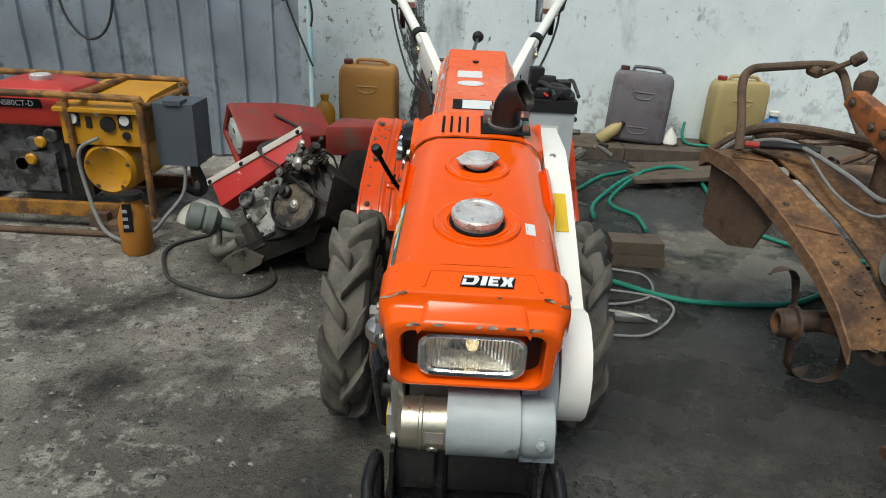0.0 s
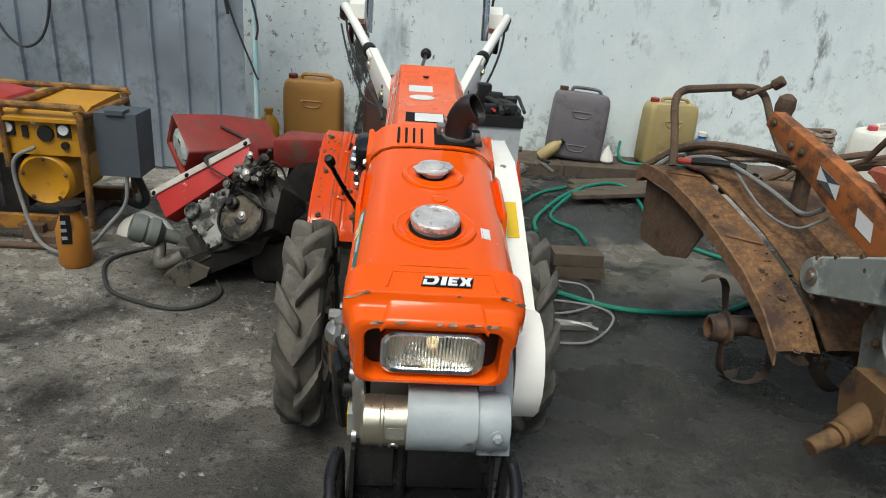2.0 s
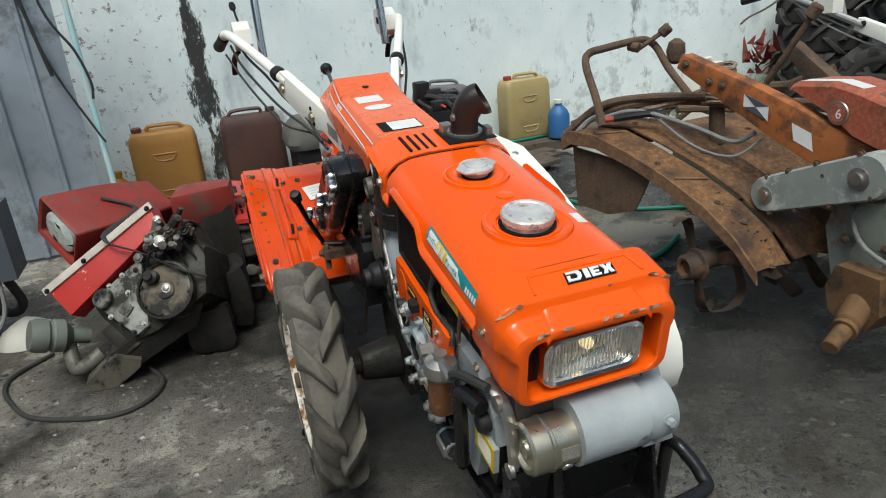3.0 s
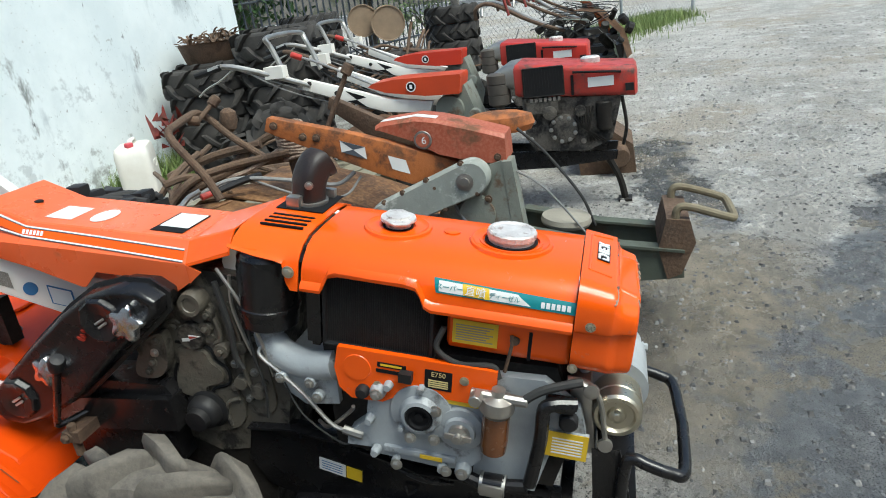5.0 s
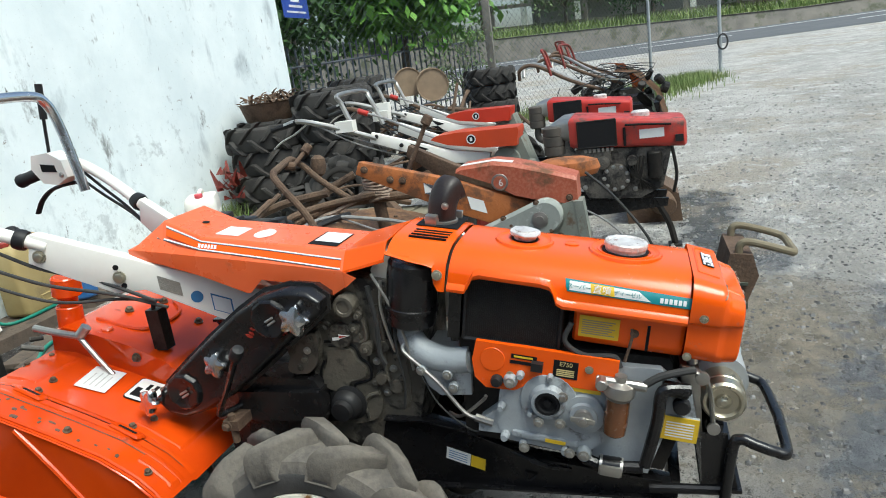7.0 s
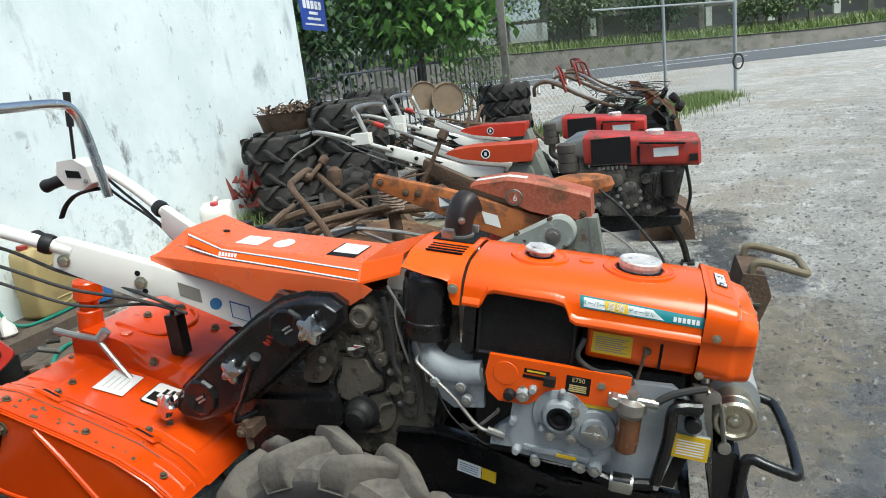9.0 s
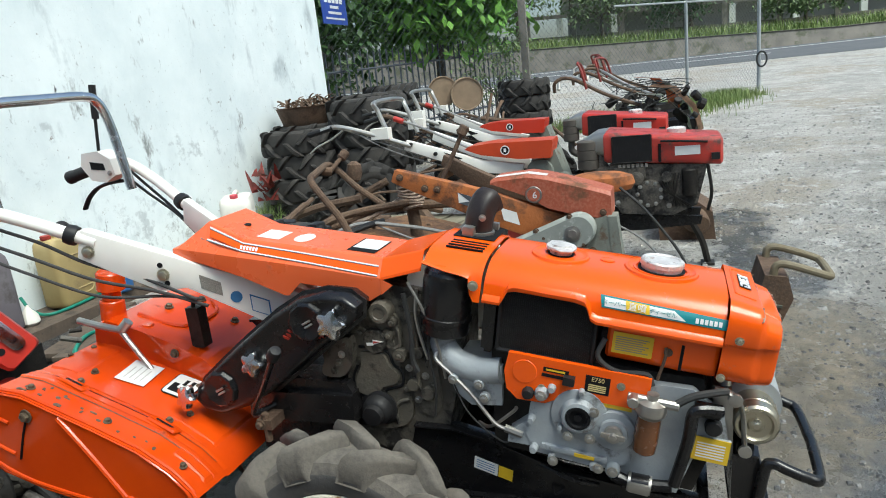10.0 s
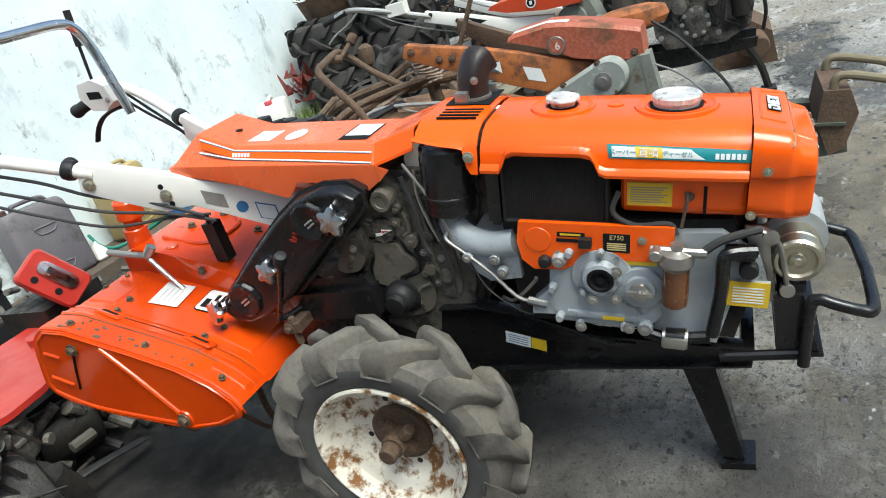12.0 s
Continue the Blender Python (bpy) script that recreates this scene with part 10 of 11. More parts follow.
def white_tiller(cover_mat, hood_mat, label, m):
    """Cream arms, orange gear cover and a red horizontal diesel engine; built about the origin (front to -y) and placed by m."""
    t = new("parked_tiller")
    t.matrix_basis = m
    tagged(t, label, "walking tractor", "parked tillers")
    S = -0.20
    P = Matrix.Rotation(radians(6), 4, "X")
    bm = bmesh.new()
    loft(bm, [[(x, y, z) for x, z in rrect(hx, z0, z1, 0.03, 5)] for y, hx, z0, z1 in ((-0.585, 0.18, 0.665, 0.80), (-0.57, 0.20, 0.655, 0.815), (-0.30, 0.20, 0.675, 0.845), (-0.29, 0.198, 0.675, 0.845), (0.07, 0.20, 0.70, 0.885), (0.09, 0.19, 0.71, 0.88))])
    hood_ = part("engine_hood", bm, hood_mat, t, "red engine hood and tank")
    bm = bmesh.new()
    box(bm, S - 0.006, S + 0.02, -0.185, 0.035, 0.70, 0.855, 0.006)
    rd = part("radiator", bm, M_PLASTIC, hood_, "black radiator mesh")
    bm = bmesh.new()
    for a, c in (((-0.187, 0.70), (-0.187, 0.857)), ((0.037, 0.70), (0.037, 0.857)), ((-0.187, 0.857), (0.037, 0.857)), ((-0.187, 0.70), (0.037, 0.70))):
        tube(bm, [(S - 0.004, *a), (S - 0.004, *c)], 0.005, 6)
    part("radiator_frame", bm, M_OILY, rd)
    bm = bmesh.new()
    for k in range(14):
        box(bm, S - 0.0085, S - 0.006, -0.18 + k * 0.0155, -0.177 + k * 0.0155, 0.705, 0.852)
    part("fin", bm, M_PLASTIC, rd, kind="stuff")
    bm = bmesh.new()
    box(bm, S - 0.003, S + 0.002, -0.46, -0.32, 0.725, 0.778)
    part("white_label", bm, M_LABEL_W, hood_, "white rectangular label")
    bm = bmesh.new()
    box(bm, S - 0.016, S + 0.002, -0.565, -0.52, 0.69, 0.73, 0.008)
    part("side_lamp", bm, M_PLASTIC, hood_, "small dark lamp")
    bm = bmesh.new()
    tube(bm, [(S - 0.01, -0.24, 0.815), (S - 0.014, -0.36, 0.808), (S - 0.01, -0.50, 0.795)], 0.007, 6, 3)
    tube(bm, [(S - 0.003, -0.235, 0.80), (S - 0.003, -0.235, 0.69)], 0.008, 6, 2)
    part("hood_rail", bm, M_INK, hood_)
    bm = bmesh.new()
    lathe(bm, [(0.055, 0.83), (0.055, 0.865), (0.045, 0.872), (0.001, 0.872)], Matrix.Translation((0.0, -0.33, 0)), 20)
    part("tank_cap", bm, M_CAP, hood_, "grey tank cap")
    bm = bmesh.new()
    loft(bm, [[(x, y, z) for x, z in rrect(hx, z0, z1, 0.03, 5)] for y, hx, z0, z1 in ((0.08, 0.19, 0.74, 0.885), (0.15, 0.18, 0.76, 0.88), (0.24, 0.14, 0.78, 0.83))])
    part("exhaust_shield", bm, M_STEEL, hood_, "dented bright exhaust shield")
    bm = bmesh.new()
    prism(bm, [(-0.50, 0.66), (0.06, 0.69), (0.05, 0.46), (0.0, 0.38), (-0.30, 0.36), (-0.44, 0.42)], -0.17, 0.17, "x", 0.012)
    lathe(bm, [(0.085, 0), (0.08, 0.02), (0.03, 0.03), (0.001, 0.03)], axes((-0.17, -0.17, 0.50), (0, 1, 0), (-1, 0, 0)), 24)
    lathe(bm, [(0.04, 0), (0.04, 0.04), (0.02, 0.045)], axes((-0.17, -0.10, 0.60), (0, 1, 0), (-1, 0, 0)), 16)
    lathe(bm, [(0.03, 0), (0.03, 0.05), (0.001, 0.05)], axes((-0.17, -0.27, 0.60), (0, 1, 0), (-1, 0, 0)), 16)
    box(bm, -0.20, -0.15, -0.15, 0.03, 0.60, 0.67, 0.01)
    eb = part("engine_block", bm, M_GRIME, t, "grimy oil-blackened engine block")
    bm = bmesh.new()
    for k in range(9):
        a = TAU * k / 9
        bm = bmesh.new()
        bolt(bm, (-0.192, -0.17 + 0.07 * math.cos(a), 0.50 + 0.07 * math.sin(a)), (-1, 0, 0), 0.009, 0.008)
        part("engine_bolt", bm, M_STEEL, eb)
    for y, z in ((0.0, 0.55), (0.02, 0.45), (-0.28, 0.42), (-0.40, 0.50)):
        bm = bmesh.new()
        bolt(bm, (-0.172, y, z), (-1, 0, 0), 0.011, 0.01)
        part("engine_bolt", bm, M_STEEL, eb)
    bm = bmesh.new()
    for k in range(7):
        box(bm, -0.204, -0.199, -0.165 + k * 0.026, -0.150 + k * 0.026, 0.668, 0.690)
    part("maker_bar", bm, M_PLATE, eb, "maker's plate as plain bars")
    bm = bmesh.new()
    cyl(bm, (-0.17, -0.40, 0.48), (-0.17, -0.40, 0.64), 0.045, 0.045, 18, 0.008)
    tube(bm, [(-0.18, -0.5, 0.66), (-0.19, -0.52, 0.50), (-0.15, -0.50, 0.38)], 0.010, 8, 4)
    ff = part("fuel_filter", bm, M_OILY, eb, "dark fuel filter")
    for k in range(6):
        bm = bmesh.new()
        tube(bm, [(-0.19, -0.34 + 0.02 * k, 0.62), (-0.205, -0.32 + 0.01 * k, 0.52), (-0.18, -0.30 - 0.02 * k, 0.42)], 0.006, 6, 4)
        part("fuel_pipe", bm, M_OILY, eb)
    bm = bmesh.new()
    lathe(bm, [(0.05, 0.66), (0.066, 0.67), (0.066, 0.72), (0.060, 0.724), (0.066, 0.728), (0.066, 0.78), (0.060, 0.784), (0.066, 0.788), (0.066, 0.835), (0.05, 0.845), (0.001, 0.847)], Matrix.Translation((-0.14, 0.19, 0)), 24)
    tube(bm, [(-0.14, 0.19, 0.67), (-0.14, 0.19, 0.58), (-0.13, 0.12, 0.54), (-0.12, 0.04, 0.55)], 0.028, 12, 5)
    part("air_cleaner", bm, surf("dusty_brown_air_cleaner", (0.085, 0.072, 0.058), (0.055, 0.047, 0.04), 0.5, bump=0.1), t, "dusty brown ribbed air cleaner")
    bm = bmesh.new()
    for x in (-0.13, 0.11):
        prism(bm, [(-0.47, 0.34), (0.34, 0.38), (0.34, 0.26), (-0.10, 0.26), (-0.46, 0.29)], x, x + 0.02, "x", 0.003)
    ch = part("chassis", bm, M_BLACK, t, "black chassis rails")
    bm = bmesh.new()
    tube(bm, [(-0.03, -0.40, 0.30), (-0.02, -0.47, 0.15), (0.0, -0.50, 0.012)], 0.022, 6, 3)
    box(bm, -0.05, 0.05, -0.54, -0.46, 0.0, 0.015, 0.003)
    part("stand_leg", bm, M_OILY, ch, "bent stand leg")
    bm = bmesh.new()
    prism(bm, [(0.40, 0.80), (0.50, 0.72), (0.62, 0.55), (0.52, 0.25), (0.36, 0.26), (0.30, 0.5)], -0.12, 0.12, "x", 0.015)
    lathe(bm, [(0.09, 0), (0.085, 0.02), (0.001, 0.03)], axes((-0.12, 0.50, 0.66), (0, 1, 0), (-1, 0, 0)), 24)
    for k in range(5):
        cyl(bm, (-0.12, 0.34 + 0.06 * k, 0.62 - 0.05 * k), (-0.18, 0.34 + 0.06 * k, 0.62 - 0.05 * k), 0.04 - 0.003 * k, seg=14, bev=0.005)
    part("gearbox", bm, M_GREENGREY, t, "grey-green gearbox")
    bm = bmesh.new()
    prism(bm, [(0.97, 0.846), (0.94, 0.864), (0.80, 0.876), (0.40, 0.870), (0.395, 0.852), (0.415, 0.758), (0.62, 0.764), (0.86, 0.804)], -0.20, 0.02, "x", 0.008)
    cv = part("gear_cover", bm, cover_mat, t, "orange gear cover with a round badge")
    bm = bmesh.new()
    lathe(bm, [(0.030, 0), (0.028, 0.003), (0.001, 0.003)], axes((-0.201, 0.700, 0.826), (0, -1, 0), (-1, 0, 0)), 24)
    bg = part("badge", bm, M_INK, cv, "round dark badge")
    bm = bmesh.new()
    lathe(bm, [(0.024, 0.002), (0.030, 0.002), (0.030, 0.005), (0.024, 0.005), (0.024, 0.002)], axes((-0.201, 0.700, 0.826), (0, -1, 0), (-1, 0, 0)), 24, False)
    box(bm, -0.2055, -0.2045, 0.692, 0.708, 0.815, 0.837)
    part("badge_rim", bm, M_LETTER, bg)
    for s in (-1, 1):
        sh = Matrix(((1, s * 0.22, 0, 0), (0, 1, 0, 0), (0, 0, 1, 0), (0, 0, 0, 1)))
        xs = s * 0.165 - s * 0.22 * 0.75
        bm = bmesh.new()
        prism(bm, [(1.33, 0.945), (1.35, 0.885), (1.05, 0.76), (0.88, 0.69), (0.62, 0.655), (0.60, 0.72), (0.86, 0.77), (1.10, 0.86)], xs, xs - s * 0.04, "x", 0.005, sh)
        be = part("handle_beam", bm, M_WHITE, t, "cream white handle beam")
        if s < 0:
            fx = lambda y: s * 0.165 + s * 0.22 * (y - 0.75) - 0.0015
            for tri in ([(1.10, 0.862), (0.98, 0.808), (1.04, 0.80)], [(1.10, 0.80), (0.98, 0.745), (1.04, 0.80)]):
                bm = bmesh.new()
                bm.faces.new([bm.verts.new((fx(y), y, z - 0.015)) for y, z in tri])
                part("dark_triangle", bm, M_INK, be)
            bm = bmesh.new()
            for y, z in ((1.30, 0.915), (1.15, 0.84)):
                bm = bmesh.new()
                lathe(bm, [(0.014, 0), (0.012, 0.012), (0.001, 0.014)], axes((fx(y), y, z), (0, 1, 0), (-1, 0, 0)), 12)
                part("beam_bolt", bm, M_OILY, be)
        bm = bmesh.new()
        tube(bm, [(s * 0.285, 1.30, 0.905), (s * 0.36, 1.55, 1.01), (s * 0.41, 1.75, 1.075), (s * 0.43, 1.86, 1.06)], 0.017, 10, 5)
        ht = part("handle_tube", bm, M_STEEL if s < 0 else M_RUST, t, "worn steel handlebar tube")
        bm = bmesh.new()
        tube(bm, [(s * 0.415, 1.78, 1.075), (s * 0.44, 1.95, 1.04)], 0.02, 10, 2)
        part("grip", bm, M_PLASTIC, ht, "black rubber grip")
        bm = bmesh.new()
        tube(bm, [(s * 0.40, 1.72, 1.05), (s * 0.42, 1.80, 1.0), (s * 0.43, 1.90, 0.96), (s * 0.435, 1.96, 0.92)], 0.010, 8, 4, flat=0.6)
        part("clutch_lever", bm, M_STEEL, ht, "bare aluminium clutch lever")
        bm = bmesh.new()
        box(bm, s * 0.33 - 0.035, s * 0.33 + 0.035, 1.42, 1.54, 0.97, 1.04, 0.014)
        part("switch_box", bm, M_WHITE, ht, "cream switch housing")
        bm = bmesh.new()
        for k in range(2):
            tube(bm, [(s * 0.40, 1.72 - 0.04 * k, 1.06), (s * 0.33, 1.45, 0.93 - 0.03 * k), (s * 0.20, 1.15, 0.79 - 0.03 * k), (s * 0.12, 0.75, 0.68 - 0.02 * k)], 0.005, 6, 6)
        part("control_cable", bm, M_GREYCABLE if s < 0 else M_CABLE, ht, "control cables")
    bm = bmesh.new()
    tube(bm, [(-0.25, 1.45, 0.95), (-0.25, 1.52, 1.14), (-0.22, 1.55, 1.20), (0.22, 1.55, 1.20), (0.25, 1.52, 1.14), (0.25, 1.45, 0.95)], 0.016, 10, 5)
    part("loop_handle", bm, M_STEEL, t, "dull steel loop handle")
    bm = bmesh.new()
    tube(bm, [(-0.05, 0.9, 0.80), (-0.05, 1.3, 1.0), (-0.05, 1.45, 1.06)], 0.008, 8, 3)
    rl_ = part("gear_lever", bm, M_STEEL, t, "thin steel gear lever")
    bm = bmesh.new()
    cyl(bm, (-0.05, 1.43, 1.05), (-0.05, 1.50, 1.08), 0.020, seg=12, bev=0.006)
    part("lever_knob", bm, M_RED, rl_, "red plastic knob")
    bm = bmesh.new()
    prof_ = [(1.30, 0.42), (1.28, 0.55), (1.10, 0.60), (0.90, 0.55), (0.80, 0.40)]
    loft(bm, [[(x, y, z) for y, z in prof_] for x in (-0.32, 0.34)], False)
    bmesh.ops.solidify(bm, geom=bm.faces[:], thickness=0.006)
    part("tiller_cover", bm, M_RUSTPLATE, t, "rusty tiller cover")
    for s in (-1, 1):
        lugs = []
        w = part("wheel", tyre_bm(0.30, 0.16, 0.15, 11, loose=lugs), M_RUBBER_D, t, "black farm tyre", Matrix.Translation((s * 0.33, 0.52, 0.30)))
        for lug in lugs:
            part("lug", lug, M_RUBBER_D, w, "", Matrix.Translation((s * 0.33, 0.52, 0.30)))
        bm = bmesh.new()
        lathe(bm, [(0.163, 0.06), (0.15, 0.03), (0.10, 0.0), (0.03, 0.0), (0.03, 0.05), (0.001, 0.05)], Matrix.Translation((s * 0.33, 0.52, 0.30)) @ Matrix.Rotation(radians(90 * s), 4, "Y"), 28, False)
        part("rim", bm, M_OLDRED, w, "dull red rim")
    return t


white_tiller(surf("orange_red_cover", (0.56, 0.060, 0.014), (0.46, 0.052, 0.014), 0.35, scale=5, dirt=(0.2, 0.08, 0.04), dirt_at=0.68, coat=0.2, bump=0.04), M_REDENG, "white-armed tiller with a dusty red engine", pose(2.95, 4.30, 0))
white_tiller(surf("red_cover", (0.58, 0.036, 0.012), (0.50, 0.032, 0.012), 0.32, scale=5, coat=0.3, bump=0.04), M_RED, "white-armed tiller with a bright red engine", pose(4.48, 4.62, 0.02))


def scrap_tiller(m, label, sheet):
    """A stripped tiller: bent tubes, sheet cover, gear lump and wires."""
    t = new("stripped_tiller")
    t.matrix_basis = m
    tagged(t, label, "walking tractor", "stripped tillers")
    rnd = random.Random(int(m.translation.x * 100))
    bm = bmesh.new()
    loft(bm, [[(x, y, z) for y, z in ((-0.35, 0.35), (-0.28, 0.62), (-0.05, 0.86), (0.20, 0.90))] for x in (-0.22, 0.22)], False)
    bmesh.ops.solidify(bm, geom=bm.faces[:], thickness=0.01)
    part("sheet_cover", bm, sheet, t, "dented sheet cover")
    bm = bmesh.new()
    box(bm, -0.20, 0.20, -0.30, 0.45, 0.10, 0.50, 0.05)
    for k in range(14):
        p = Vector((rnd.uniform(-0.25, 0.25), rnd.uniform(-0.4, 0.6), rnd.uniform(0.2, 0.8)))
        cyl(bm, p, p + Vector((rnd.uniform(-0.1, 0.1), rnd.uniform(-0.1, 0.1), rnd.uniform(-0.1, 0.1))), 0.02 + rnd.random() * 0.05, seg=10, bev=0.005)
    part("gear_lump", bm, M_OILY, t, "dark greasy gearbox")
    for s in (-1, 1):
        bm = bmesh.new()
        tube(bm, [(s * 0.10, 0.1, 0.75), (s * 0.2, 0.5, 0.92), (s * 0.33, 0.85, 1.12), (s * 0.36, 1.0, 1.1), (s * 0.3, 1.02, 1.0)], 0.018, 8, 4)
        part("handle_tube", bm, M_RUST if s < 0 else M_STEEL, t, "bent handlebar tube")
    bm = bmesh.new()
    tube(bm, [(-0.3, 0.7, 1.0), (-0.28, 0.75, 1.2), (-0.2, 0.78, 1.26), (0.2, 0.78, 1.26), (0.28, 0.75, 1.2), (0.3, 0.7, 1.0)], 0.014, 8, 4)
    part("loop_handle", bm, M_OLDRED, t, "old red loop handle")
    bm = bmesh.new()
    for k in range(4):
        p = [Vector((rnd.uniform(-0.3, 0.3), rnd.uniform(-0.3, 0.7), rnd.uniform(0.55, 0.95))) for _ in range(4)]
        tube(bm, p, 0.005, 5, 4)
    part("wire", bm, M_CABLE, t, "tangled wires", kind="stuff")
    return t


M_PALEGREEN = surf("pale_green_sheet", (0.30, 0.34, 0.29), (0.2, 0.22, 0.19), 0.55, scale=6, dirt=(0.14, 0.08, 0.05), dirt_at=0.56, bump=0.15)
for k, (x, y, a, sh) in enumerate(((6.0, 4.15, 5, M_PALEGREEN), (6.9, 4.05, -8, M_RUSTPLATE), (7.8, 4.15, 12, M_PALEGREEN), (8.8, 4.3, 20, M_RUSTORANGE))):
    scrap_tiller(pose(x, y, ground_z(x) - 0.01, 0, 0, a), "stripped tiller with bent tubes and dented sheet", sh)

# old engine lying behind the parked row
oe = thing("old_engine", "dirty brown engine lying on the gravel", "engine", (3.9, 3.85, 0))
bm = bmesh.new()
prism(bm, [(3.72, 0.0), (4.1, 0.0), (4.12, 0.28), (3.95, 0.36), (3.74, 0.20)], 3.55, 4.0, "x", 0.03)
cyl(bm, (3.55, 3.86, 0.15), (3.45, 3.82, 0.13), 0.09, 0.07, 18, 0.01)
part("block", bm, M_RUST, oe, "rusty block")

# ---- tyres ----
M_RIMRED = surf("faded_red_rim", (0.36, 0.095, 0.06), (0.24, 0.07, 0.05), 0.6, scale=6, dirt=(0.14, 0.07, 0.045), dirt_at=0.58, bump=0.1)
def loose_tyre(mesh_of, m, label, rim=None):
    t = new("tyre")
    t.matrix_basis = m
    tagged(t, label, "tyre", "heaped tyres")
    ob = new("rubber", mesh_of[0])
    ob.parent = t
    n = mesh_of[2]
    for side in (0, 1):
        for k in range(n):
            lug = new("lug", mesh_of[1][side])
            lug.parent = ob
            lug.matrix_basis = Matrix.Rotation(-TAU * k / n, 4, "X")
    if rim:
        bm = bmesh.new()
        lathe(bm, [(0.19, 0.09), (0.215, 0.140), (0.26, 0.155), (0.268, 0.140), (0.222, 0.118), (0.19, 0.085), (0.16, 0.04), (0.15, 0.0), (0.05, 0.0), (0.05, -0.02), (0.17, -0.02)], Matrix.Rotation(radians(90), 4, "Y"), 28, False)
        part("rim", bm, rim, t, "faded red rim")
    return t


def tyre_mesh(name, R, rr, w, lugs):
    """Carcass mesh, the two lug meshes and the number of lugs a side."""
    loose = []
    bm = tyre_bm(R, rr, w, lugs, 0.040, 0.046, loose)
    done = []
    for b_ in (bm, loose[0], loose[lugs]):
        finish(b_)
        me = bpy.data.meshes.new(name)
        b_.to_mesh(me)
        me.materials.append(M_RUBBER_D)
        done.append(me)
    for b_ in [bm] + loose:
        b_.free()
    return done[0], done[1:], lugs


TY_S, TY_L = tyre_mesh("small_tyre", 0.32, 0.17, 0.17, 9), tyre_mesh("large_tyre", 0.42, 0.21, 0.24, 10)
flat = lambda x, y, z, a, tip=0: pose(x, y, z, 0, 90 + tip, a)
rnd = random.Random(33)
for (x, y, n, me, th) in ((4.72, 7.62, 4, TY_L, 0.235), (5.10, 7.72, 4, TY_L, 0.24), (4.95, 6.95, 5, TY_L, 0.235), (4.35, 7.05, 2, TY_S, 0.175), (5.85, 7.35, 5, TY_L, 0.235), (8.0, 7.92, 5, TY_L, 0.235), (9.45, 6.28, 4, TY_L, 0.25), (6.7, 6.5, 3, TY_L, 0.235)):
    for k in range(n):
        top = k == n - 1
        loose_tyre(me, flat(x + rnd.uniform(-0.03, 0.03), y + rnd.uniform(-0.03, 0.03), ground_z(x) + th * (k + 0.5), rnd.uniform(0, 360)), "black farm tyre stacked flat" + (" on top of the heap" if top else ""), M_RIMRED if top and me is TY_L else None)
loose_tyre(TY_S, pose(4.15, 6.65, 0.33, 10, 0, 40), "black farm tyre standing upright in the heap")
# basket of scrap on the tyre stack
bk = thing("scrap_basket", "round basket full of rusty scrap pieces", "basket", (5.06, 7.70, 0.965))
bm = bmesh.new()
lathe(bm, [(0.24, 0.965), (0.27, 1.0), (0.32, 1.17), (0.34, 1.18), (0.31, 1.17), (0.26, 0.985)], Matrix.Translation((5.06, 7.70, 0)), 24)
part("basin", bm, M_RUST, bk, "rusty basin")
bm = bmesh.new()
for k in range(110):
    a, r = rnd.uniform(0, TAU), 0.27 * math.sqrt(rnd.random())
    p = Vector((5.06 + r * math.cos(a), 7.70 + r * math.sin(a), 1.14 + rnd.random() * 0.08))
    q = p + Vector((rnd.uniform(-0.12, 0.12), rnd.uniform(-0.12, 0.12), rnd.uniform(-0.02, 0.09)))
    tube(bm, [p, (p + q) / 2 + Vector((0, 0, 0.02)), q], 0.013, 5, 2, flat=0.4)
part("scrap_piece", bm, M_RUST, bk, "curved rusty blades", kind="stuff")
# drums on the heap
for x, y, z, r in ((6.95, 6.47, 1.09, 0.205), (7.00, 6.80, 1.15, 0.19)):
    d = thing("drum", "brown steel drum lying on the tyre heap", "drum", (x, y, z - r), "drums on the heap")
    bm = bmesh.new()
    ax = Vector((0.93, 0.34, 0.0))
    lathe(bm, [(r * 0.93, 0.015), (r * 0.95, 0.0), (r, 0.0), (r, 0.2), (r * 1.02, 0.21), (r, 0.22), (r, 0.5)], Matrix.Translation((x, y, z)) @ ax.to_track_quat("Z", "Y").to_matrix().to_4x4(), 28)
    part("shell", bm, surf("brown_drum", (0.30, 0.215, 0.135), (0.20, 0.145, 0.095), 0.6, scale=5, dirt=(0.4, 0.36, 0.3), dirt_at=0.66, bump=0.1), d)
# heap of bars and tubes under and round the drums
hp = thing("scrap_heap", "heap of rusty bars, tubes and shafts", "scrap", (6.4, 6.2, 0))
bm = bmesh.new()
for k in range(46):
    c = Vector((rnd.uniform(5.2, 7.8), 0, 0))
    c.y = 7.0 - (c.x - 3.9) * 0.25 + rnd.uniform(-0.7, 0.6)
    c.z = rnd.uniform(0.08, 0.85)
    d = Vector((rnd.uniform(-1, 1), rnd.uniform(-1, 1), rnd.uniform(-0.45, 0.45))).normalized() * rnd.uniform(0.15, 0.5)
    if (c - d).z < 0.03 or (c + d).z < 0.03:
        d.z = 0
    tube(bm, [c - d, c + Vector((0, 0, rnd.uniform(-0.04, 0.06))), c + d], 0.010 + rnd.random() * 0.02, 7, 3)
part("bar", bm, M_RUST, hp, "rusty bars and shafts", kind="stuff")
bm = bmesh.new()
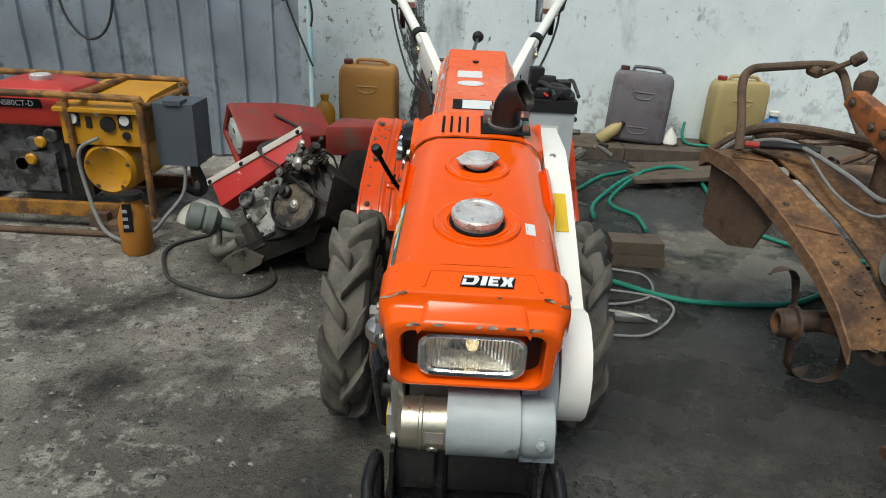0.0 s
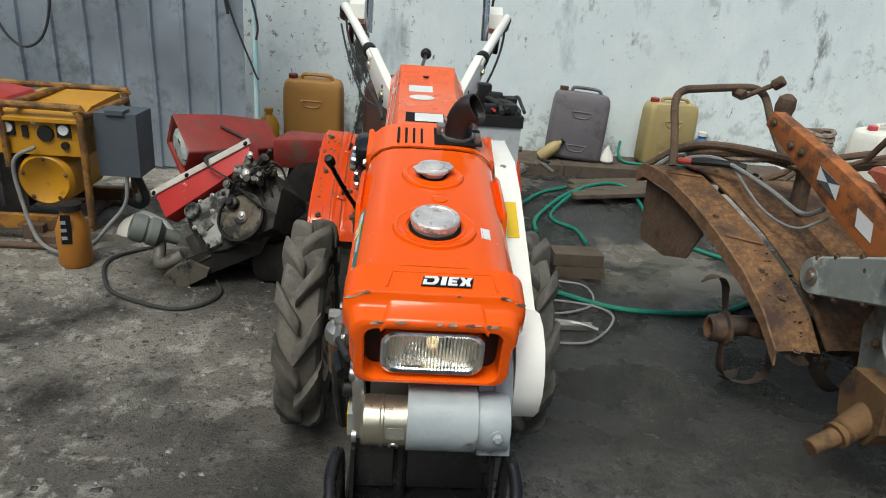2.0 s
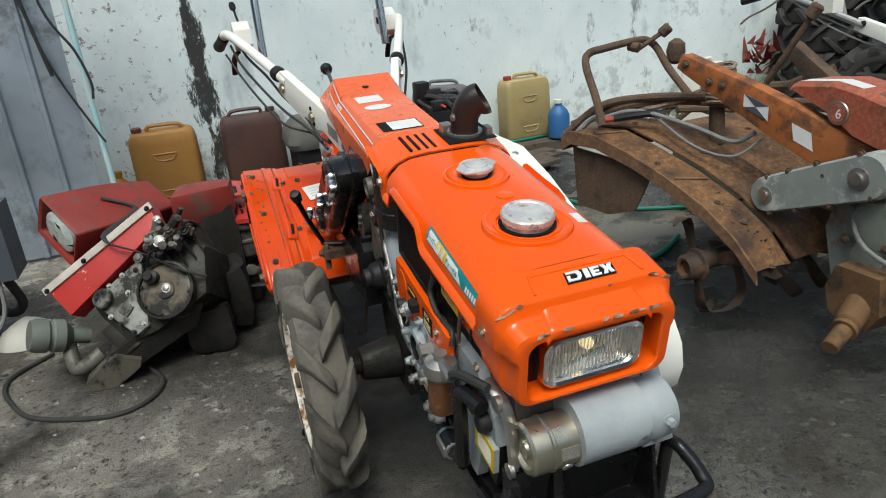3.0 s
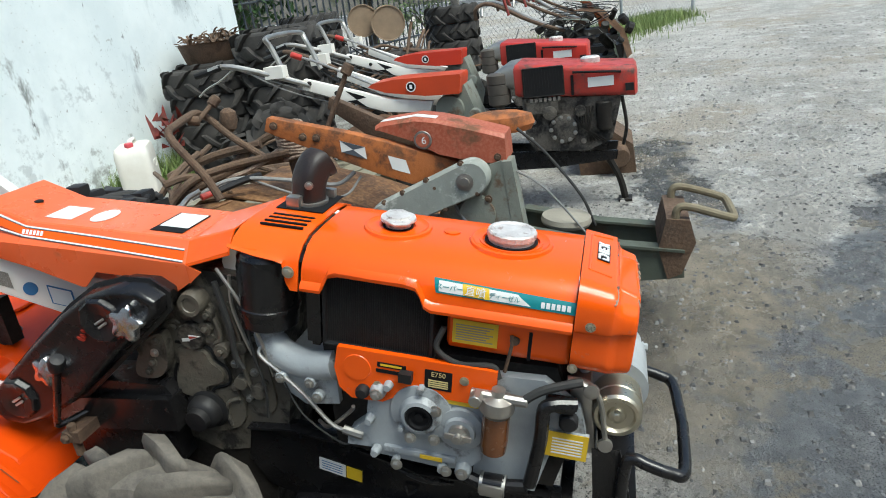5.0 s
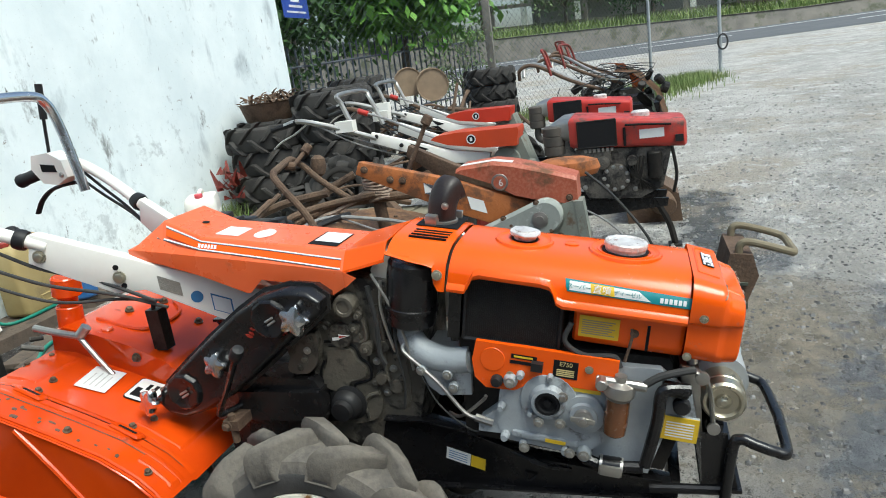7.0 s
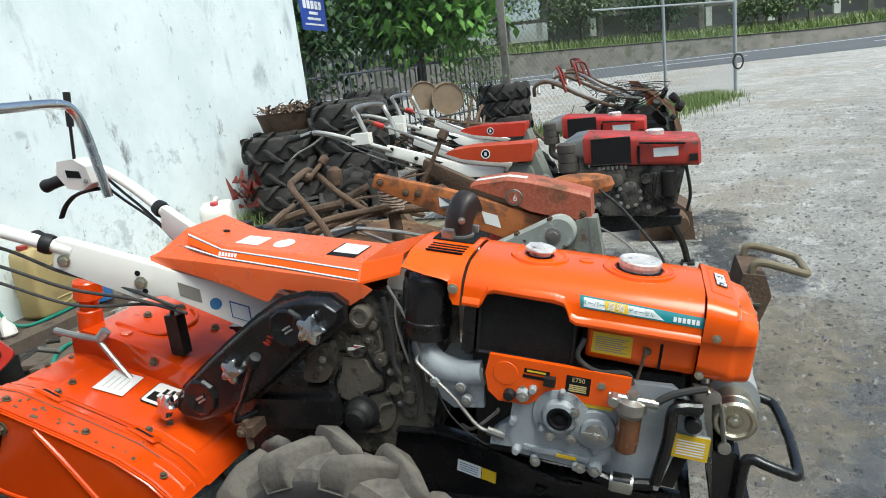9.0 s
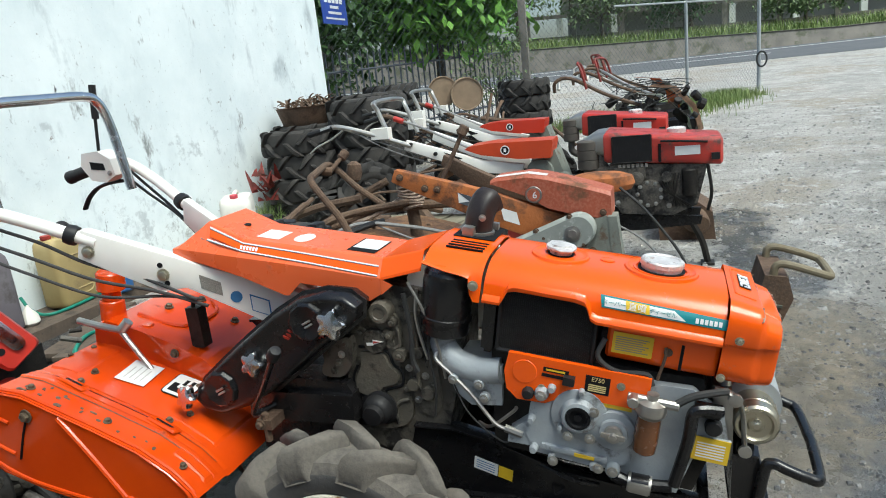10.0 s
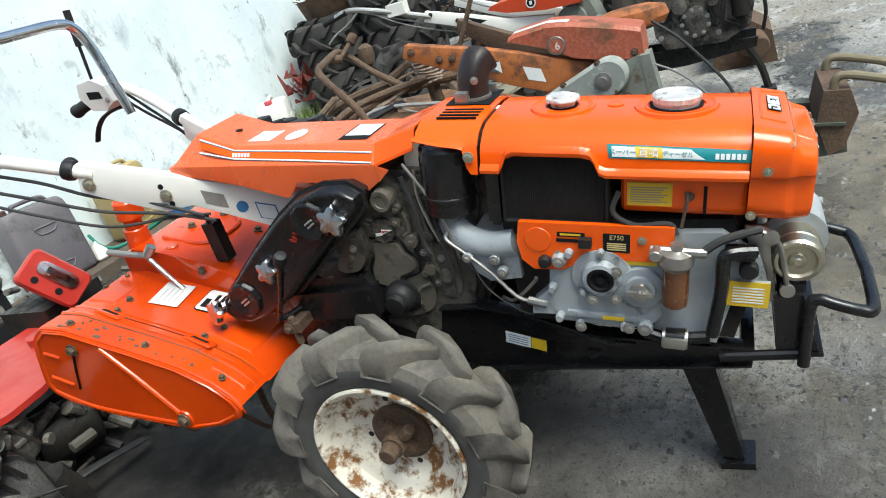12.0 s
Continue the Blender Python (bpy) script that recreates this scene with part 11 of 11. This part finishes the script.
for k in range(16):
    c = Vector((rnd.uniform(1.7, 3.6), rnd.uniform(5.4, 6.5), rnd.uniform(0.42, 0.55)))
    d = Vector((rnd.uniform(-1, 1), rnd.uniform(-1, 1), rnd.uniform(-0.2, 0.2))).normalized() * rnd.uniform(0.1, 0.45)
    d.z = max(-c.z + 0.03, min(d.z, c.z - 0.03))
    tube(bm, [c - d, c + Vector((0, 0, 0.03)), c + d], 0.01 + rnd.random() * 0.02, 7, 3)
part("shaft", bm, M_RUST, hp, "rusty shafts and levers", kind="stuff")
rack = thing("slatted_rack", "low slatted rack of grey-olive boards", "rack", (2.3, 5.6, 0))
M_BOARDS = surf("grey_olive_boards", (0.24, 0.22, 0.16), (0.17, 0.155, 0.11), 0.8, scale=9, bump=0.3)
for k in range(5):
    bm = bmesh.new()
    prism(bm, [(1.85, 5.25 + 0.17 * k), (2.75, 5.05 + 0.17 * k), (2.75, 5.20 + 0.17 * k), (1.85, 5.40 + 0.17 * k)], 0.40 + 0.004 * k, 0.42 + 0.004 * k, "z", 0.002)
    part("board", bm, M_BOARDS, rack)
for x in (1.95, 2.6):
    bm = bmesh.new()
    box(bm, x, x + 0.06, 5.1, 6.1, 0.0, 0.40, 0.004)
    part("support", bm, M_BOARDS, rack)

# red rag plant and weeds at the wall foot
bm = bmesh.new()
for k in range(22):
    a = rnd.uniform(0, TAU)
    p = Vector((4.12 + 0.1 * rnd.uniform(-1, 1), 7.72 + 0.1 * rnd.uniform(-1, 1), 0.30 + rnd.random() * 0.30))
    d = Vector((math.cos(a), math.sin(a), rnd.uniform(0.4, 1.6))) * rnd.uniform(0.05, 0.12)
    s = Vector((-math.sin(a), math.cos(a), 0)) * 0.035
    vs = [bm.verts.new(v) for v in (p - s, p + s, p + d + s * 0.4, p + d * 1.2)]
    bm.faces.new(vs)
bmesh.ops.solidify(bm, geom=bm.faces[:], thickness=0.003)
solo("red_cloth", bm, M_OLDRED, "torn red cloth hung on scrap by the wall", "cloth", kind="stuff")


def blades(name, spots, material, label, h0, h1, seed, width=0.006):
    r = random.Random(seed)
    verts, faces = [], []
    for x, y, z in spots:
        h, a, lean = r.uniform(h0, h1), r.uniform(0, TAU), r.uniform(0.1, 0.7)
        dx, dy = math.cos(a), math.sin(a)
        n = len(verts)
        for f, wd in ((0.0, 1.0), (0.5, 0.8), (1.0, 0.08)):
            off = lean * h * f * f
            for s in (-1, 1):
                verts.append((x + dx * off - dy * s * width * wd, y + dy * off + dx * s * width * wd, z + h * f * (1 - 0.2 * lean * f)))
        faces += [(n, n + 1, n + 3, n + 2), (n + 2, n + 3, n + 5, n + 4)]
    me = bpy.data.meshes.new(name)
    me.from_pydata(verts, [], faces)
    me.materials.append(material)
    return tagged(new(name, me), label, "grass", kind="stuff")


def leaf_material(name, c1, c2):
    m = surf(name, c1, c2, 0.55, scale=4, bump=0.0)
    b = m.node_tree.nodes["Principled BSDF"]
    b.inputs["Subsurface Weight"].default_value = 0.0
    return m


M_GRASS = leaf_material("grass_blades", (0.12, 0.20, 0.04), (0.21, 0.24, 0.085))
rnd = random.Random(3)
blades("weeds", [(rnd.uniform(3.55, 4.6), 8.12 - abs(rnd.gauss(0, 0.22)), 0.0) for _ in range(900)], M_GRASS, "green weeds growing at the wall foot", 0.10, 0.32, 1)
blades("weeds", [(rnd.uniform(-1.05, 0.6), 8.13 - abs(rnd.gauss(0, 0.05)), 0.0) for _ in range(220)], M_GRASS, "thin weeds behind the fuel cans", 0.05, 0.14, 2)

def pebble_material():
    """Grey stones, each in its own tone."""
    m = surf("pebble_stone", (0.30, 0.29, 0.275), (0.20, 0.195, 0.185), 0.6, scale=30, bump=0.2)
    N, Lk = m.node_tree.nodes, m.node_tree.links.new
    ramp = N.new("ShaderNodeValToRGB")
    ramp.color_ramp.elements[0].color = (0.035, 0.035, 0.036, 1)
    ramp.color_ramp.elements[1].color = (0.27, 0.262, 0.248, 1)
    Lk(N.new("ShaderNodeNewGeometry").outputs["Random Per Island"], ramp.inputs[0])
    Lk(ramp.outputs[0], N["Principled BSDF"].inputs["Base Color"])
    return m


# loose stones on the yard
bm_v, bm_f = [], []
rnd = random.Random(14)
for k in range(7000):
    x = rnd.uniform(1.2, 11.0) if k % 4 else rnd.uniform(-2.4, -0.4)
    y = rnd.uniform(-2.0, 4.2) if k % 4 else rnd.uniform(2.0, 7.0)
    if abs(x) < 0.45 and 3.6 < y < 6:
        continue
    s = (0.004 + 0.020 * rnd.random() ** 4) * (1.0 if x > 2 else 0.4)
    z = ground_z(x)
    n = len(bm_v)
    for dx, dy, dz in ((-1, -0.8, 0), (1, -0.9, 0), (0.9, 1, 0), (-1, 0.8, 0), (-0.4, -0.3, 0.9), (0.5, -0.2, 1.0), (0.3, 0.5, 0.8)):
        bm_v.append((x + s * dx * rnd.uniform(0.7, 1.2), y + s * dy * rnd.uniform(0.7, 1.2), z + s * dz * rnd.uniform(0.5, 0.9)))
    bm_f += [(n, n + 1, n + 5, n + 4), (n + 1, n + 2, n + 6, n + 5), (n + 2, n + 3, n + 4, n + 6), (n + 3, n, n + 4), (n + 4, n + 5, n + 6)]
me = bpy.data.meshes.new("stones")
me.from_pydata(bm_v, [], bm_f)
me.materials.append(surf("gravel_stone", (0.36, 0.35, 0.33), (0.15, 0.145, 0.135), 0.85, scale=9, bump=0.2))
tagged(new("stones", me), "loose gravel stones and crumbs on the ground", "gravel", kind="stuff")

# dark crumbs of stone and dried mud on the wet concrete
bm_v, bm_f = [], []
rnd = random.Random(41)
for k in range(5200):
    if k % 5:
        x, y = rnd.uniform(-0.5, 2.9), rnd.uniform(1.9, 4.3)
    else:
        x, y = rnd.uniform(-2.2, -0.4), rnd.uniform(2.8, 6.2)
    s = 0.0016 + 0.011 * rnd.random() ** 7
    z, n = ground_z(x), len(bm_v)
    for dx, dy, dz in ((-1, -0.8, 0), (1, -0.9, 0), (0.9, 1, 0), (-1, 0.8, 0), (-0.2, -0.3, 0.9), (0.4, 0.3, 0.8)):
        bm_v.append((x + s * dx * rnd.uniform(0.6, 1.5), y + s * dy * rnd.uniform(0.6, 1.3), z + s * dz * rnd.uniform(0.4, 0.9)))
    bm_f += [(n, n + 1, n + 5, n + 4), (n + 1, n + 2, n + 5), (n + 2, n + 3, n + 4, n + 5), (n + 3, n, n + 4)]
me = bpy.data.meshes.new("crumbs")
me.from_pydata(bm_v, [], bm_f)
me.materials.append(surf("dark_crumb", (0.035, 0.034, 0.033), (0.11, 0.105, 0.10), 0.6, scale=5, bump=0.2))
tagged(new("crumbs", me), "small dark stone crumbs on the stained concrete", "gravel", kind="stuff")

# pale and dark pebbles washed over the damp ground
bm_v, bm_f = [], []
rnd = random.Random(77)
for k in range(4700):
    x = rnd.uniform(1.1, 5.0) if k < 3600 else rnd.uniform(0.0, 1.7)
    y = rnd.uniform(1.4, 4.0) if k < 3600 else rnd.uniform(2.2, 3.75)
    s = 0.0022 + 0.010 * rnd.random() ** 6
    z, n = ground_z(x), len(bm_v)
    for dx, dy, dz in ((-1, -0.8, 0), (1, -0.9, 0), (0.9, 1, 0), (-1, 0.8, 0), (-0.5, -0.4, 0.8), (0.5, -0.4, 0.9), (0.5, 0.5, 0.8), (-0.5, 0.4, 0.75)):
        bm_v.append((x + s * dx * rnd.uniform(0.7, 1.3), y + s * dy * rnd.uniform(0.7, 1.3), z + s * dz * rnd.uniform(0.6, 0.9)))
    bm_f += [(n, n + 1, n + 5, n + 4), (n + 1, n + 2, n + 6, n + 5), (n + 2, n + 3, n + 7, n + 6), (n + 3, n, n + 4, n + 7), (n + 4, n + 5, n + 6, n + 7)]
me = bpy.data.meshes.new("pebbles")
me.from_pydata(bm_v, [], bm_f)
me.materials.append(pebble_material())
tagged(new("pebbles", me), "grey pebbles scattered on the damp ground", "gravel", kind="stuff")

# ---- fence, trees, road side ----
M_GALV = surf("galvanised_tube", (0.42, 0.44, 0.45), (0.33, 0.35, 0.36), 0.4, metal=0.6, scale=6, bump=0.05)
FA, FB = Vector((6.5, 8.3, 0)), Vector((15.3, 2.25, 0))
fence = thing("chain_link_fence", "galvanised chain-link fence on steel posts", "fence", tuple(FA))
fd = (FB - FA).normalized()
L_ = (FB - FA).length
for k in (0, 3, 4):
    p = FA + fd * (L_ * k / 4)
    bm = bmesh.new()
    z = ground_z(p.x)
    cyl(bm, (p.x, p.y, z), (p.x, p.y, z + 2.9), 0.04 if k == 4 else 0.03, seg=12)
    part("post", bm, M_GALV, fence)
for h in (2.05,):
    bm = bmesh.new()
    FM = FA + fd * (L_ * 0.55)
    tube(bm, [(FM.x, FM.y, ground_z(FM.x) + h - 0.06), (FB.x, FB.y, ground_z(FB.x) + h - 0.12)], 0.018, 8, 2)
    part("rail", bm, M_GALV, fence, "horizontal rail")
bm = bmesh.new()
pitch_, H_ = 0.11, 2.8
n_ = int((L_ + H_) / pitch_)
for s in (1, -1):
    for k in range(n_):
        a0 = k * pitch_ - (H_ if s > 0 else 0)
        pts = []
        for zz in (0.0, H_):
            a = a0 + zz if s > 0 else a0 + H_ - zz - 0
            pts.append((a, zz))
        (a, z0), (c, z1) = pts
        if a > c:
            (a, z0), (c, z1) = (c, z1), (a, z0)
        if c <= 0 or a >= L_:
            continue
        if a < 0:
            z0 += (z1 - z0) * (0 - a) / (c - a)
            a = 0
        if c > L_:
            z1 = z0 + (z1 - z0) * (L_ - a) / (c - a)
            c = L_
        P0, P1 = FA + fd * a, FA + fd * c
        tube(bm, [(P0.x, P0.y, ground_z(P0.x) + z0), (P1.x, P1.y, ground_z(P1.x) + z1)], 0.0019, 3, 1)
part("wire_mesh", bm, M_SLATE, fence, "woven wire mesh", kind="stuff")
bm = bmesh.new()
tube(bm, [(15.22 + 0.0, 2.2 + 0.10 * math.cos(a), ground_z(15.3) + 0.65 + 0.16 * math.sin(a)) for a in [TAU * j / 12 for j in range(13)]], 0.02, 6, 2)
solo("tyre_ring", bm, M_CABLE, "black rubber ring hung on the fence post", "ring")

# blue sign by the wall end: plain bars for its writing
sg = thing("sign_board", "blue sign board with white writing on the fence", "sign", (6.8, 8.1, 2.1))
bm = bmesh.new()
box(bm, 6.48, 7.16, 8.09, 8.10, 2.13, 2.64, 0.003)
part("panel", bm, M_SIGN, sg)
for z, w, h in ((2.44, 0.52, 0.10), (2.34, 0.24, 0.035), (2.27, 0.36, 0.03), (2.20, 0.52, 0.022)):
    bm = bmesh.new()
    n = max(3, int(w / (h * 0.9)))
    for k in range(n):
        x = 6.82 - w / 2 + w * k / n
        box(bm, x, x + w / n * 0.72, 8.085, 8.09, z - h / 2, z + h / 2)
    part("writing_bar", bm, M_LETTER, sg)

bm = bmesh.new()
prism(bm, [(0, 0), (0.12, 0), (0.10, 2.6), (0.02, 2.6)], 0, 0.12, "y", 0.01, Matrix.Translation((9.9, 6.25, ground_z(9.9))))
solo("concrete_post", bm, M_STONE, "weathered concrete fence post", "post")
for k, (x, y) in enumerate(((9.6, 9.75),)):
    bm = bmesh.new()
    prism(bm, [(0, 0), (0.30, 0), (0.30, 1.95), (0, 1.95)], 0, 0.3, "y", 0.01, Matrix.Translation((x, y, ground_z(x))))
    solo("gate_pillar", bm, M_STONE, "grey masonry gate pillar behind the fence", "pillar")
pk = thing("picket_fence", "dark iron picket fence behind the yard", "fence", (8.5, 9.2, 0))
for k in range(46):
    f = k / 45
    bm = bmesh.new()
    x, y = 7.0 + f * 6.5, 9.9 - f * 2.6
    box(bm, x - 0.012, x + 0.012, y - 0.012, y + 0.012, ground_z(x), ground_z(x) + 1.75)
    part("picket", bm, M_SLATE, pk)
bm = bmesh.new()
for h in (0.4, 1.45):
    tube(bm, [(7.0, 9.9, 0.09 + h), (13.5, 7.3, 0.28 + h)], 0.02, 6, 1)
part("rail", bm, M_SLATE, pk)


def leafy(name, label, trunk_base, trunk_h, centre, radii, count, size, material, seed, category="tree", r0=0.12, clumps=26):
    """Tapered trunk, limbs and a crown of single leaves gathered in clumps."""
    r = random.Random(seed)
    t = thing(name, label, category, trunk_base)
    bm = bmesh.new()
    b, c = Vector(trunk_base), Vector(centre)
    top = b + Vector((0, 0, trunk_h))
    tube(bm, [b, b + Vector((0.05, 0.03, trunk_h * 0.5)), top], r0, 8, 3, r1=r0 * 0.6)
    cl = []
    for k in range(clumps):
        a, e, f = r.uniform(0, TAU), r.uniform(-0.7, 1.0), r.uniform(0.45, 1.0)
        q = c + Vector((radii[0] * math.cos(a) * math.cos(e), radii[1] * math.sin(a) * math.cos(e), radii[2] * math.sin(e))) * f
        cl.append(q)
        if k % 2 == 0:
            tube(bm, [top - Vector((0, 0, trunk_h * 0.2)), (top + q) / 2 + Vector((0, 0, 0.08)), q], r0 * 0.35, 5, 3, r1=r0 * 0.08)
    part("trunk", bm, M_BARK, t, "grey-brown trunk and limbs")
    verts, faces = [], []
    spread = min(radii) * 0.34
    for k in range(count):
        q = cl[k % clumps] + Vector((r.gauss(0, spread), r.gauss(0, spread), r.gauss(0, spread * 0.8)))
        d = Vector((r.uniform(-1, 1), r.uniform(-1, 1), r.uniform(-0.9, 0.2))).normalized()
        s = d.cross(Vector((r.uniform(-0.3, 0.3), r.uniform(-0.3, 0.3), 1))).normalized()
        u = s.cross(d)
        ln, wd = size * r.uniform(0.7, 1.3), size * 0.26
        n = len(verts)
        verts += [q, q + d * ln * 0.45 + s * wd - u * wd * 0.3, q + d * ln * 0.5 - u * 0.02, q + d * ln * 0.45 - s * wd - u * wd * 0.3, q + d * ln - u * ln * 0.15]
        faces += [(n, n + 1, n + 2), (n, n + 2, n + 3), (n + 1, n + 4, n + 2), (n + 2, n + 4, n + 3)]
    me = bpy.data.meshes.new("crown")
    me.from_pydata([tuple(v) for v in verts], [], faces)
    me.materials.append(material)
    ob = new("crown", me)
    ob.parent = t
    ob.matrix_parent_inverse = INV[t.name]
    tagged(ob, "leafy green crown", kind="stuff")
    return t


M_BARK = surf("bark", (0.11, 0.09, 0.07), (0.07, 0.06, 0.045), 0.9, scale=8, bump=0.5, bump_scale=30)
M_LEAF1 = leaf_material("broad_leaves", (0.075, 0.21, 0.02), (0.15, 0.30, 0.04))
M_LEAF2 = leaf_material("dark_leaves", (0.022, 0.060, 0.014), (0.055, 0.115, 0.026))
M_LEAF3 = leaf_material("dusty_leaves", (0.09, 0.15, 0.05), (0.15, 0.19, 0.085))
leafy("tree", "broad-leaved tree with fresh green leaves over the fence", (11.8, 8.4, 0.25), 2.0, (11.6, 8.3, 2.75), (1.1, 1.35, 1.0), 6500, 0.26, M_LEAF1, 1, clumps=44)
leafy("tree", "dark leafy shrub behind the chain-link fence", (8.6, 10.2, 0.1), 1.2, (8.8, 10.4, 1.9), (1.3, 1.2, 1.3), 5000, 0.15, M_LEAF2, 2, "shrub", clumps=40)
leafy("tree", "dark leafy shrub behind the chain-link fence", (10.2, 10.8, 0.15), 1.6, (10.2, 10.8, 2.9), (1.9, 1.7, 1.7), 6500, 0.19, M_LEAF2, 3, "shrub", clumps=46)
leafy("tree", "climbing shrub on the concrete post", (10.2, 6.9, 0.2), 0.8, (10.3, 7.0, 1.35), (0.6, 0.6, 0.7), 700, 0.09, M_LEAF3, 4, "shrub", 0.03, 12)

# grass strip by the fence end
rnd = random.Random(6)
spots = []
for k in range(9500):
    f = rnd.random() * 0.8
    p = FA + fd * (L_ * (0.42 + 0.60 * f))
    off = rnd.gauss(-0.3, 0.55) * (1.1 - 0.7 * f)
    x, y = p.x + off * 0.57, p.y + off * 0.82
    spots.append((x, y, ground_z(x)))
blades("grass", spots, M_GRASS, "rough green grass along the fence", 0.05, 0.24, 5, 0.006)

# retaining wall and planted bank over the road
bm = bmesh.new()
rows = []
for y, top in ((-60, 1.35), (-4, 1.75), (14, 2.5), (60, 4.2)):
    rows.append([(39.3, y, 0.9), (39.0, y, 1.0), (39.4, y, top - 0.06), (39.35, y, top), (40.0, y, top + 0.02), (40.0, y, 0.9)])
loft(bm, rows)
solo("retaining_wall", bm, M_STONE, "stained stone retaining wall beyond the road", "wall", kind="structure")
bm = bmesh.new()
loft(bm, [[(40.0, y, top - 0.02), (44, y, top + 0.35), (60, y, top + 0.6), (60, y, 0.5), (40.0, y, 0.5)] for y, top in ((-60, 1.35), (-4, 1.75), (14, 2.5), (60, 4.2))])
solo("grass_bank", bm, M_GRASSBANK, "grassy bank above the road", "bank", kind="structure")
bt = lambda y: np.interp(y, [-60, -4, 14, 60], [1.35, 1.75, 2.5, 4.2])
spots = []
for k in range(5000):
    y, x = rnd.uniform(-10, 22), rnd.uniform(39.9, 43.5)
    spots.append((x, y, bt(y) + (x - 40) * 0.09))
blades("bank_grass", spots, M_GRASS, "long grass on the bank", 0.2, 0.6, 7, 0.025)
pf = thing("garden_fence", "grey post-and-rail garden wall above the road", "fence", (44.5, 5, 2))
for k in range(14):
    y = -14 + k * 3.0
    bm = bmesh.new()
    box(bm, 44.4, 44.7, y, y + 0.3, bt(y) + 0.2, bt(y) + 2.2)
    part("post", bm, M_STONE, pf)
bm = bmesh.new()
for h in (0.55, 1.9):
    loft(bm, [[(44.5, y, bt(y) + h), (44.65, y, bt(y) + h), (44.65, y, bt(y) + h + 0.22), (44.5, y, bt(y) + h + 0.22)] for y in (-14, -4, 14, 28)])
part("rail", bm, M_STONE, pf, "concrete rails")
bld = thing("long_building", "long low building with open dark bays", "building", (52, 0, 2))
bm = bmesh.new()
box(bm, 52, 60, -40, 12, 0.8, 2.6)
box(bm, 52, 60, -40, 12, 5.0, 7.0)
box(bm, 55, 60, -40, 12, 2.6, 5.0)
part("wall", bm, surf("pale_building_wall", (0.42, 0.40, 0.36), (0.34, 0.32, 0.28), 0.9, scale=0.6, bump=0.1), bld, "pale plastered wall")
for k in range(14):
    bm = bmesh.new()
    box(bm, 51.9, 52.3, -40 + k * 4.0, -39.6 + k * 4.0, 2.4, 5.2)
    part("column", bm, M_WHITE, bld)
bm = bmesh.new()
prism(bm, [(50.8, 6.6), (56, 8.6), (61, 6.6), (61, 6.8), (56, 8.8), (50.8, 6.8)], -41, 13, "y")
part("roof", bm, M_RUSTPLATE, bld, "brown sheet roof")
for k, (x, y, h, rx, ry, rz_, mat_, sz) in enumerate(((43.2, 13.5, 2.2, 2.2, 3.2, 2.4, M_LEAF3, 0.34), (44.5, 18.5, 3.0, 2.8, 3.6, 3.2, M_LEAF2, 0.38), (43.0, 8.2, 1.6, 1.6, 2.4, 1.5, M_LEAF3, 0.30), (42.8, 3.4, 1.3, 1.3, 2.4, 1.1, M_LEAF2, 0.28), (46.5, 10.5, 4.5, 3.0, 4.5, 3.0, M_LEAF2, 0.40), (43.0, -3.0, 1.0, 1.2, 3.0, 0.7, M_LEAF3, 0.26), (46, 24, 4.0, 4.0, 5.0, 4.0, M_LEAF2, 0.45), (46.0, 3.0, 4.2, 2.6, 3.6, 2.4, M_LEAF3, 0.38), (30, 22, 3.5, 4.0, 4.0, 4.5, M_LEAF2, 0.42), (22, 17, 3.0, 3.0, 3.5, 4.0, M_LEAF2, 0.36))):
    zb = float(bt(y)) + 0.3 if x > 39 else ground_z(x)
    leafy("tree", "leafy green tree beyond the yard", (x, y, zb - 0.1), h, (x, y, zb + h + rz_ * 0.45), (rx, ry, rz_), 1500, sz, mat_, 20 + k, "tree", 0.14, 30)
